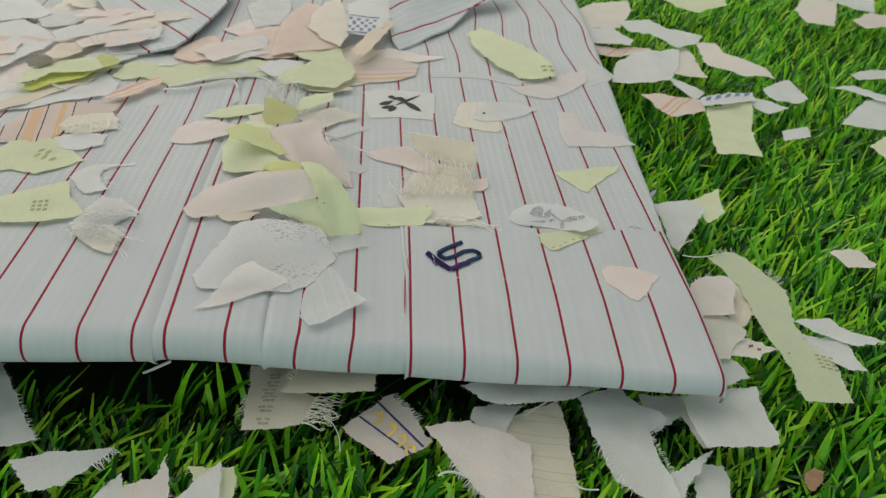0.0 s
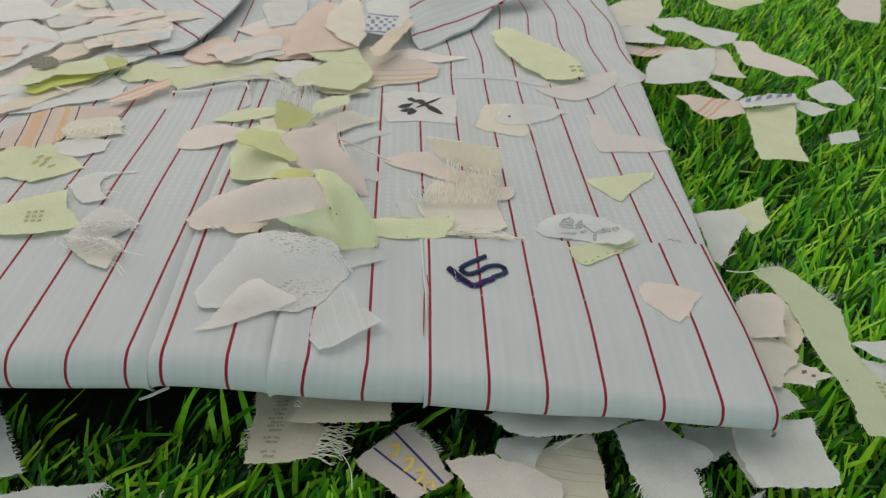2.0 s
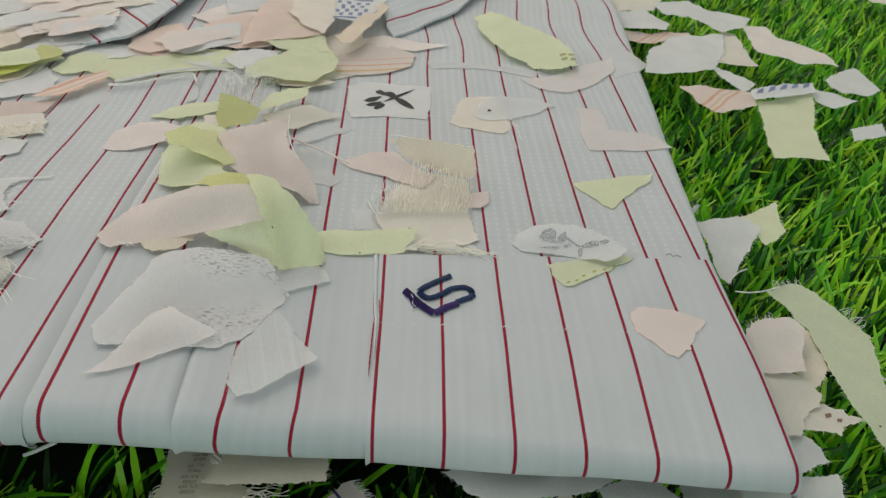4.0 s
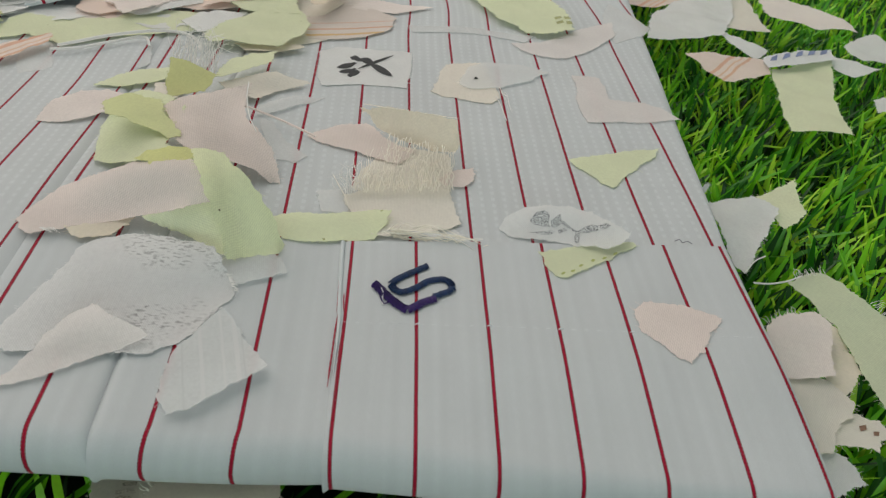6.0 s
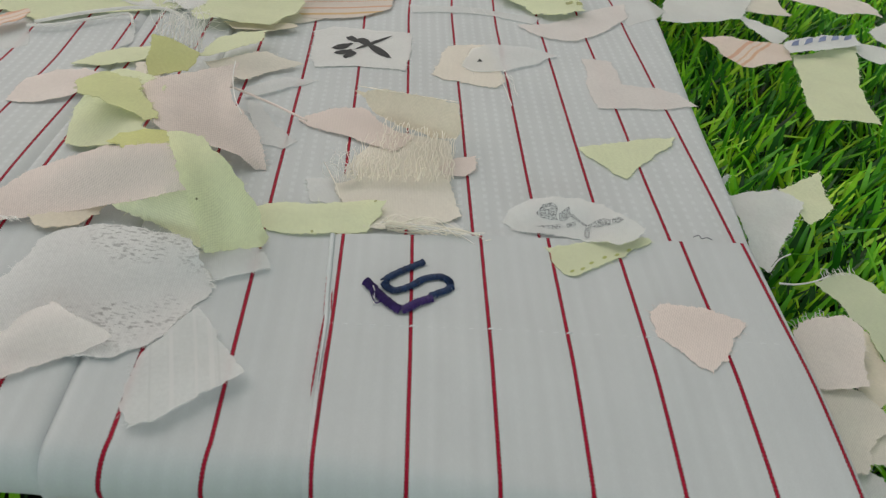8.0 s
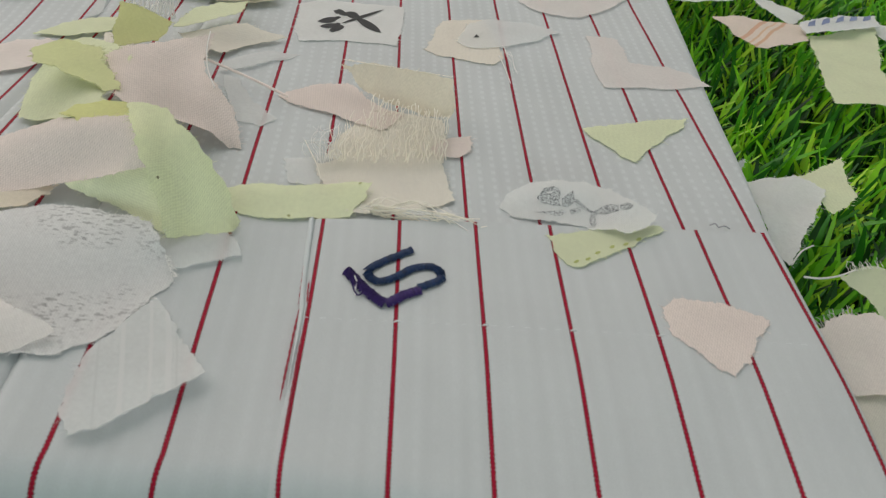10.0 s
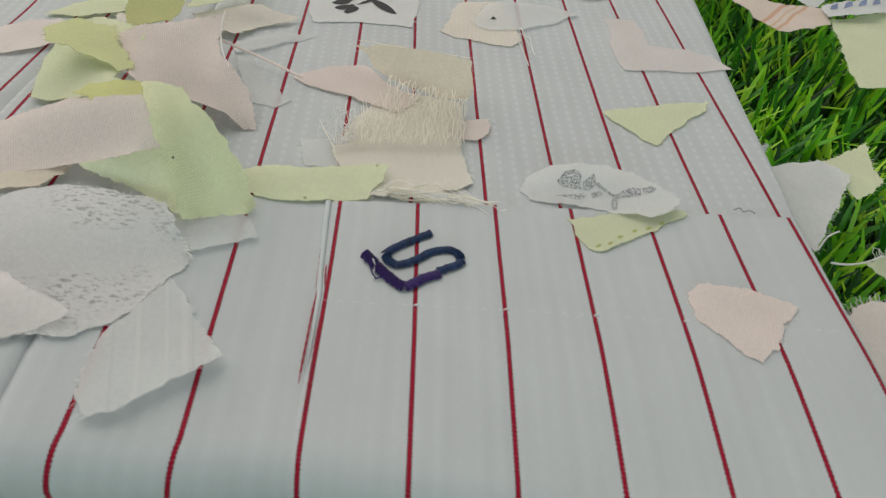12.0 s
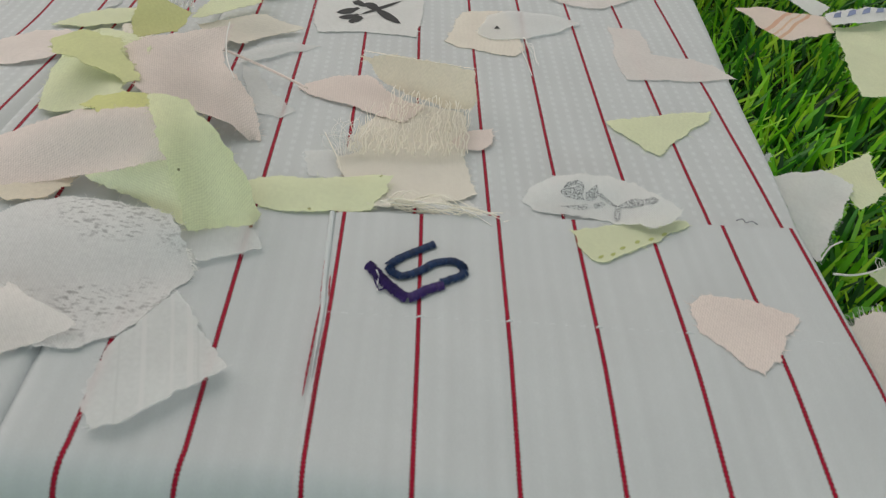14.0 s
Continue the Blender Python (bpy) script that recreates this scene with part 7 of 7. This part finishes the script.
fringe(piece_flap, (-0.0146, 0.0545, 0.0083), (0.0115, 0.0423, 0.0110), (0.0013, -0.0004, 0.0003), 60, CREAM_YARN, width=0.09, seed=31, lift=0.6)
fringe(piece_creamw, (-0.0064, 0.0032, 0.0013), (-0.0050, 0.0019, 0.0013), (0.0207, -0.0030, 0.0000), 12, CREAM_YARN, width=0.2, curl=0.25, seed=3)
fringe(piece_olive, (-0.0709, 0.0690, 0.0145), (-0.0570, 0.0635, 0.0125), (-0.0002, 0.0181, 0.0035), 60, WHITE_YARN, width=0.12, seed=9)
fringe(piece_frayw, (-0.1193, -0.0069, 0.0089), (-0.1037, -0.0061, 0.0088), (0.0014, -0.0060, 0.0006), 40, WHITE_YARN, width=0.15, curl=2.4, seed=11, wavy=0.6)
fringe(piece_frayc, (-0.1213, -0.0145, 0.0088), (-0.1075, -0.0152, 0.0088), (0.0034, -0.0085, 0.0004), 44, WHITE_YARN, width=0.14, curl=2.6, seed=12, wavy=0.5)
fringe(piece_frayc, (-0.1109, -0.0154, 0.0088), (-0.1052, -0.0270, 0.0087), (0.0050, -0.0027, -0.0002), 10, CREAM_YARN, width=0.13, curl=2, seed=13)
fringe(piece_frayc2, (-0.1475, 0.0571, 0.0053), (-0.1294, 0.0642, 0.0048), (0.0039, -0.0113, 0.0009), 24, CREAM_YARN, width=0.2, curl=1.4, seed=14)
fringe(piece_f6, (-0.0430, -0.0631, -0.0175), (-0.0464, -0.0733, -0.0175), (0.0088, -0.0003, -0.0015), 34, CREAM_YARN, width=0.2, curl=1, seed=15)
fringe(piece_f6, (-0.0626, -0.0687, -0.0175), (-0.0622, -0.0622, -0.0175), (-0.0028, -0.0011, -0.0005), 14, CREAM_YARN, width=0.12, seed=16)
fringe(piece_f7, (-0.0502, -0.0595, -0.0140), (-0.0481, -0.0554, -0.0140), (-0.0024, 0.0011, 0.0010), 10, CREAM_YARN, width=0.12, seed=16)
fringe(piece_f2, (-0.1006, -0.0844, -0.0205), (-0.0964, -0.0786, -0.0205), (0.0023, -0.0014, -0.0015), 16, WHITE_YARN, width=0.2, seed=17)
fringe(piece_f9, (-0.0044, -0.0844, -0.0195), (0.0037, -0.0973, -0.0195), (-0.0016, -0.0019, -0.0005), 26, WHITE_YARN, width=0.16, seed=18)
fringe(piece_f13, (0.0533, -0.0776, -0.0175), (0.0559, -0.0932, -0.0175), (0.0017, 0.0009, -0.0005), 30, WHITE_YARN, width=0.13, seed=19)
fringe(piece_f13, (0.0375, -0.0795, -0.0175), (0.0432, -0.0964, -0.0175), (-0.0020, -0.0021, -0.0005), 30, WHITE_YARN, width=0.13, seed=20)
fringe(piece_f1, (-0.1298, -0.0572, -0.0205), (-0.1174, -0.0759, -0.0205), (0.0009, 0.0008, -0.0005), 26, WHITE_YARN, width=0.13, seed=21)
fringe(piece_g25, (0.0992, 0.0023, -0.0115), (0.1083, 0.0044, -0.0115), (-0.0003, 0.0027, 0.0005), 14, WHITE_YARN, width=0.12, seed=22)
fringe(piece_g25, (0.1147, -0.0069, -0.0115), (0.1177, -0.0150, -0.0115), (0.0033, 0.0015, 0.0005), 12, WHITE_YARN, width=0.12, seed=23)
fringe(piece_g28a, (0.0837, -0.0182, -0.0095), (0.0931, -0.0132, -0.0095), (-0.0003, 0.0030, 0.0005), 16, WHITE_YARN, width=0.13, seed=24)
fringe(piece_patch, (-0.0411, -0.0167, 0.0038), (-0.0386, -0.0219, 0.0033), (0.0019, -0.0009, -0.0003), 14, WHITE_YARN, width=0.12, seed=25)
fringe(piece_pinks, (-0.0829, -0.0074, 0.0086), (-0.0793, -0.0075, 0.0085), (0.0021, -0.0016, -0.0001), 10, WHITE_YARN, width=0.12, seed=26)
fringe(piece_tailw, (-0.1217, 0.0199, 0.0082), (-0.1162, 0.0072, 0.0086), (0.0032, 0.0019, -0.0001), 8, WHITE_YARN, width=0.1, seed=27)
fringe(piece_wtip, (0.0276, 0.0811, 0.0014), (0.0289, 0.0791, 0.0014), (0.0022, -0.0137, -0.0006), 5, WHITE_YARN, width=0.1, curl=0.5, seed=28)
fringe(piece_f8, (-0.0211, -0.0575, -0.0225), (-0.0129, -0.0676, -0.0225), (0.0021, 0.0005, 0.0005), 30, WHITE_YARN, width=0.12, seed=29)
thread([(0.0814, -0.0096, -0.0030), (0.0874, -0.0064, -0.0060), (0.0944, -0.0019, -0.0090), (0.1004, 0.0024, -0.0110)], 0.45, WHITE_YARN, "white thread bridging shirt and grass")
thread([(0.0829, -0.0021, -0.0060), (0.0876, 0.0036, -0.0070), (0.0920, 0.0070, -0.0080)], 0.4, WHITE_YARN, "short white thread beside the shirt")
thread([(-0.0474, 0.0592, 0.0120), (-0.0468, 0.0515, 0.0110), (-0.0447, 0.0420, 0.0105), (-0.0418, 0.0347, 0.0098)], 0.35, WHITE_YARN, "white thread along a pink scrap")
thread([(-0.0487, 0.0531, 0.0080), (-0.0425, 0.0535, 0.0050), (-0.0361, 0.0519, 0.0030), (-0.0275, 0.0453, 0.0026)], 0.7, PINK, "twisted pink strand beside a pink scrap")
thread([(-0.0922, -0.0577, -0.0130), (-0.0889, -0.0593, -0.0100), (-0.0864, -0.0587, -0.0090), (-0.0837, -0.0586, -0.0075)], 0.9, WHITE_YARN, "stiff white thread end under the shirt fold")
thread([(-0.1167, 0.0988, 0.0038), (-0.1092, 0.1003, 0.0050), (-0.1016, 0.1052, 0.0050), (-0.0887, 0.1096, 0.0052), (-0.0782, 0.1092, 0.0050), (-0.0720, 0.1041, 0.0040), (-0.0701, 0.0982, 0.0035)], 1.1, WHITE_YARN, "rolled white selvedge cord over a lime strip")
thread([(-0.1180, 0.0959, 0.0038), (-0.1088, 0.0978, 0.0038), (-0.1002, 0.1032, 0.0038), (-0.0911, 0.1077, 0.0038), (-0.0875, 0.1005, 0.0036)], 0.9, WHITE_YARN, "white selvedge cord under a lime strip")
thread([(-0.0078, 0.0024, 0.0016), (-0.0020, 0.0017, 0.0016), (0.0038, 0.0021, 0.0018), (0.0096, 0.0012, 0.0015), (0.0154, -0.0001, 0.0010)], 0.4, CREAM_YARN, "cream thread along the pocket seam")
thread([(-0.0066, 0.0030, 0.0016), (-0.0008, 0.0025, 0.0018), (0.0061, 0.0011, 0.0015), (0.0108, -0.0003, 0.0010), (0.0141, -0.0033, 0.0008)], 0.3, WHITE_YARN, "white thread along the pocket seam")
thread([(0.0091, 0.0286, 0.0030), (0.0107, 0.0270, 0.0025), (0.0101, 0.0241, 0.0020), (0.0103, 0.0215, 0.0014)], 0.3, CREAM_YARN, "cream thread hanging from the fringe")
thread([(-0.0213, 0.0272, 0.0015), (-0.0194, 0.0224, 0.0012), (-0.0175, 0.0159, 0.0025), (-0.0162, 0.0102, 0.0028)], 0.3, CREAM_YARN, "cream thread beside the fringed scrap")
thread([(0.0267, 0.0760, 0.0012), (0.0278, 0.0685, 0.0010), (0.0285, 0.0605, 0.0009)], 0.3, WHITE_YARN, "short white thread on a red stripe")
thread([(-0.0086, -0.0899, -0.0190), (-0.0064, -0.0895, -0.0180), (-0.0031, -0.0899, -0.0180), (0.0002, -0.0903, -0.0200)], 0.7, WHITE_YARN, "loose white yarn beside a blush scrap")
thread([(0.0290, -0.0917, -0.0210), (0.0311, -0.0940, -0.0200), (0.0349, -0.0942, -0.0200)], 0.5, WHITE_YARN, "loose white yarn on the grass")
thread([(-0.1655, 0.0955, 0.0054), (-0.1612, 0.0928, 0.0050), (-0.1565, 0.0907, 0.0046)], 0.8, WHITE_YARN, "white selvedge end on a yellow scrap")
thread([(-0.0394, -0.0700, -0.0185), (-0.0371, -0.0722, -0.0195), (-0.0357, -0.0751, -0.0210), (-0.0352, -0.0800, -0.0210)], 0.35, WHITE_YARN, "thin white yarn hanging from a frayed scrap")
thread([(0.0188, -0.0678, -0.0200), (0.0224, -0.0658, -0.0190), (0.0267, -0.0641, -0.0170)], 0.35, WHITE_YARN, "thin white yarn across a ribbed scrap")
thread([(0.0641, 0.0013, 0.0009), (0.0653, 0.0014, 0.0013), (0.0658, 0.0005, 0.0011), (0.0670, 0.0007, 0.0013), (0.0682, 0.0003, 0.0009)], 0.28, GREY_YARN, "small tuft of grey lint on the shirt")
thread([(-0.0078, -0.0202, 0.0012), (-0.0073, -0.0216, 0.0010), (-0.0067, -0.0226, 0.0009), (-0.0055, -0.0219, 0.0010), (-0.0046, -0.0210, 0.0013)], 0.3, VIOLET, "loose violet thread of the embroidered monogram")
thread([(-0.0075, -0.0181, 0.0015), (-0.0070, -0.0196, 0.0012), (-0.0072, -0.0213, 0.0009), (-0.0071, -0.0228, 0.0009)], 0.3, WHITE_YARN, "short white thread beside the monogram")
satin("monogram_loop", [(0.00303, -0.00949), (0.00092, -0.01092), (-0.00167, -0.01269), (-0.00369, -0.01423), (-0.00507, -0.01571), (-0.00491, -0.01740), (-0.00345, -0.01869), (-0.00185, -0.01845), (0.00046, -0.01712), (0.00280, -0.01514), (0.00466, -0.01442), (0.00653, -0.01432), (0.00794, -0.01550), (0.00829, -0.01733), (0.00734, -0.01844), (0.00581, -0.01927), (0.00398, -0.02025)], 0.00172, NAVY, "dark navy satin-stitched loop")
satin("monogram_stroke", [(-0.00924, -0.01593), (-0.00793, -0.01755), (-0.00641, -0.01973), (-0.00474, -0.02171), (-0.00325, -0.02335), (-0.00185, -0.02445), (-0.00165, -0.02450), (-0.00005, -0.02350), (0.00159, -0.02212), (0.00445, -0.02085)], 0.0021, VIOLET, "violet-navy satin-stitched stroke")
collar_leaf("collar_leaf", [(-0.1386, 0.1303, 0.0050), (-0.1294, 0.1326, 0.0062), (-0.1220, 0.1352, 0.0070), (-0.1151, 0.1541, 0.0076), (-0.1082, 0.1871, 0.0080), (-0.1042, 0.2196, 0.0084), (-0.1591, 0.2331, 0.0092), (-0.1835, 0.2117, 0.0090), (-0.1628, 0.1758, 0.0070), (-0.1498, 0.1514, 0.0058)], (-0.1460, 0.1824), (-0.1294, 0.1615), "striped collar leaf folded over the heap")
collar_leaf("collar_leaf", [(-0.0203, 0.1842, 0.0050), (-0.0186, 0.1668, 0.0030), (-0.0152, 0.1577, 0.0010), (0.0013, 0.1766, 0.0020), (0.0143, 0.1905, 0.0030), (0.0273, 0.2175, 0.0050), (0.0466, 0.2280, 0.0090), (0.0558, 0.2519, 0.0160), (-0.0195, 0.2435, 0.0180)], (-0.0179, 0.1707), (0.0252, 0.2139), "striped collar leaf in shade")


def heap_scraps():
    """Torn strips and corners that fill the heap round the collar, each lying over the last."""
    rng = random.Random(47)
    kinds = ((BLUSH, "blush"), (WHITE, "white"), (BLUSH, "blush"), (SHEER, "sheer white"), (CREAM, "cream"), (PINK, "pale pink"), (RUSSET, "peach"))
    places = []
    for i in range(24):
        x = rng.uniform(-0.205, -0.092)
        front = float(np.interp(x, (-0.2, -0.116, -0.043), (0.088, 0.118, 0.13)))
        places.append((x, front + 0.016 + rng.random() ** 1.2 * 0.09))
    for x, y in sorted(places, key=lambda q: -q[1]):
        if -0.136 < x < -0.1 and y > 0.13:
            continue   # the collar leaf is bare there
        over = 0.003 if -0.175 < x <= -0.136 and y > 0.14 else 0.0
        cloth_of, colour = kinds[rng.randrange(len(kinds))]
        long, wide, turn = rng.uniform(9, 17), rng.uniform(5.0, 9.0), rng.uniform(0.3, 1.1)
        corners = [(-1, -1), (-0.35, -1.15), (0.3, -0.85), (1, -1), (1.1, 0.1), (0.9, 1), (0.2, 0.8), (-0.4, 1.2), (-1, 0.9)]
        if rng.random() < 0.45:
            corners = [(-1, -0.9), (0.1, -1.1), (1.2, -0.2), (0.7, 0.9), (-0.5, 1.0)]
        outline = []
        for a, b in corners:
            u, v = long * (a + rng.uniform(-0.22, 0.22)), wide * (b + rng.uniform(-0.3, 0.3))
            outline.append((u * math.cos(turn) - v * math.sin(turn), u * math.sin(turn) + v * math.cos(turn), rng.uniform(-0.6, 0.9)))
        scrap((x, y, rng.uniform(0.0046, 0.0060) + over), outline, cloth_of, "torn " + colour + " fabric strip in the heap", waves=rng.uniform(0.4, 0.9), ragged=0.4)


heap_scraps()

# ---- the turf ----
def in_shape(px, py, x, y):
    hit = np.zeros(len(x), bool)
    qx, qy = np.roll(px, -1), np.roll(py, -1)
    for a, b, c, e in zip(px, py, qx, qy):
        cross = (b > y) != (e > y)
        hit ^= cross & (x < (c - a) * (y - b) / (e - b + 1e-12) + a)
    return hit


def turf(name, x0, x1, y0, y1, spacing, rng, inside=None, broad=1.0, tall=(0.023, 0.033), material=BLADE, per=5, label="dense bright green artificial grass blades"):
    """Tufts of plastic blades, each a tapering bent ribbon, shorter where something lies on them."""
    nx, ny = int((x1 - x0) / spacing), int((y1 - y0) / spacing)
    gx, gy = np.meshgrid(np.arange(nx), np.arange(ny))
    tx = x0 + (gx.ravel() + rng.uniform(0, 1, gx.size)) * spacing
    ty = y0 + (gy.ravel() + rng.uniform(0, 1, gx.size)) * spacing
    x = np.repeat(tx, per) + rng.normal(0, 0.0014, tx.size * per)
    y = np.repeat(ty, per) + rng.normal(0, 0.0014, tx.size * per)
    lean_dir = np.repeat(rng.normal(0.8, 0.7, tx.size), per) + rng.normal(0, 0.5, x.size)
    n = x.size
    under = np.zeros(n, bool)
    under |= (x > -0.29) & (x < 0.066) & (y > -0.052) & (y < 0.33)
    keep = ~under
    if inside:
        keep &= ~((x > inside[0]) & (x < inside[1]) & (y > inside[2]) & (y < inside[3]))
    x, y, lean_dir = x[keep], y[keep], lean_dir[keep]
    n = x.size
    height = rng.uniform(tall[0], tall[1], n)
    lean = rng.uniform(0.25, 1.05, n)
    base = -0.042
    limit = np.full(n, 1.0)
    side = np.where((y > -0.06) & (y < 0.35) & (x > -0.32), np.where(x < 0.088 + 0.05 * np.clip(y, 0, 0.25), -0.0165, 1.0), np.where((y > -0.069) & (x < 0.081), -0.0165, 1.0))
    limit = np.minimum(limit, side)
    press = np.where((x < 0.085) & (y > -0.11), -0.0345 + 0.5 * np.clip(-0.066 - 0.078 * x - y, 0, 0.05), 1.0)
    limit = np.minimum(limit, np.where(y < -0.055, press + rng.uniform(0, 0.004, n), 1.0))
    side_x, side_y = np.cos(lean_dir) * lean * height, np.sin(lean_dir) * lean * height
    for px, py, z in GROUND_SHAPES:
        for part in (0.0, 0.12, 0.26, 0.4, 0.55, 0.7, 0.85):
            limit = np.where(in_shape(px, py, x + side_x * part, y + side_y * part), np.minimum(limit, z - 0.004), limit)
    reach = np.sqrt(np.clip(1 - 0.5 * lean ** 2, 0.25, 1))
    height = np.minimum(height, np.clip((limit - base) / reach, 0.004, 1))
    width = rng.uniform(0.0011, 0.0020, n) * 0.5 * broad
    seg = 5
    f = np.linspace(0, 1, seg)[None, :]
    bend = (lean * height)[:, None] * (0.2 * f + 0.8 * f ** 2.2) * 0.9
    cx = x[:, None] + np.cos(lean_dir)[:, None] * bend
    cy = y[:, None] + np.sin(lean_dir)[:, None] * bend
    cz = base + (height * reach)[:, None] * (f - 0.2 * lean[:, None] * f ** 3)
    face = lean_dir + np.pi / 2 + rng.normal(0, 0.5, n)
    w = width[:, None] * np.where(f < 0.7, 1.0, 1.0 - 0.62 * (np.clip(f - 0.7, 0, 1) / 0.3) ** 2)
    ox, oy = np.cos(face)[:, None] * w, np.sin(face)[:, None] * w
    left = np.stack([cx - ox, cy - oy, cz], 2)
    right = np.stack([cx + ox, cy + oy, cz + 0.0001], 2)
    verts = np.stack([left, right], 2).reshape(-1, 3)
    start = (np.arange(n) * seg * 2)[:, None]
    k = np.arange(seg - 1)[None, :] * 2
    quads = np.stack([start + k, start + k + 1, start + k + 3, start + k + 2], 2).reshape(-1, 4)
    me = bpy.data.meshes.new(name)
    me.vertices.add(len(verts))
    me.vertices.foreach_set("co", verts.astype(np.float32).ravel())
    me.loops.add(quads.size)
    me.loops.foreach_set("vertex_index", quads.astype(np.int32).ravel())
    me.polygons.add(len(quads))
    me.polygons.foreach_set("loop_start", np.arange(0, quads.size, 4, dtype=np.int32))
    me.polygons.foreach_set("use_smooth", np.ones(len(quads), dtype=bool))
    me.materials.append(material)
    me.update(calc_edges=True)
    me.validate()
    return tagged(new(name, me), label, "artificial grass", kind="stuff")


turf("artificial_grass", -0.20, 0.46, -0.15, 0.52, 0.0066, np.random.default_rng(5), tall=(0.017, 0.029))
turf("grass_thatch", -0.20, 0.46, -0.15, 0.52, 0.0046, np.random.default_rng(7), broad=0.8, tall=(0.008, 0.017), material=SHADED_THATCH, per=4, label="short thatch coloured dark as the shade between artificial grass blades")
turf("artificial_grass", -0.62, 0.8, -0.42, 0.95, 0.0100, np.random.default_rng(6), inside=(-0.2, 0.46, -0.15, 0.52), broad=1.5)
turf("grass_thatch", -0.62, 0.8, -0.42, 0.95, 0.011, np.random.default_rng(8), inside=(-0.2, 0.46, -0.15, 0.52), broad=1.6, tall=(0.012, 0.022), material=SHADED_THATCH, per=4, label="short thatch coloured dark as the shade between artificial grass blades")
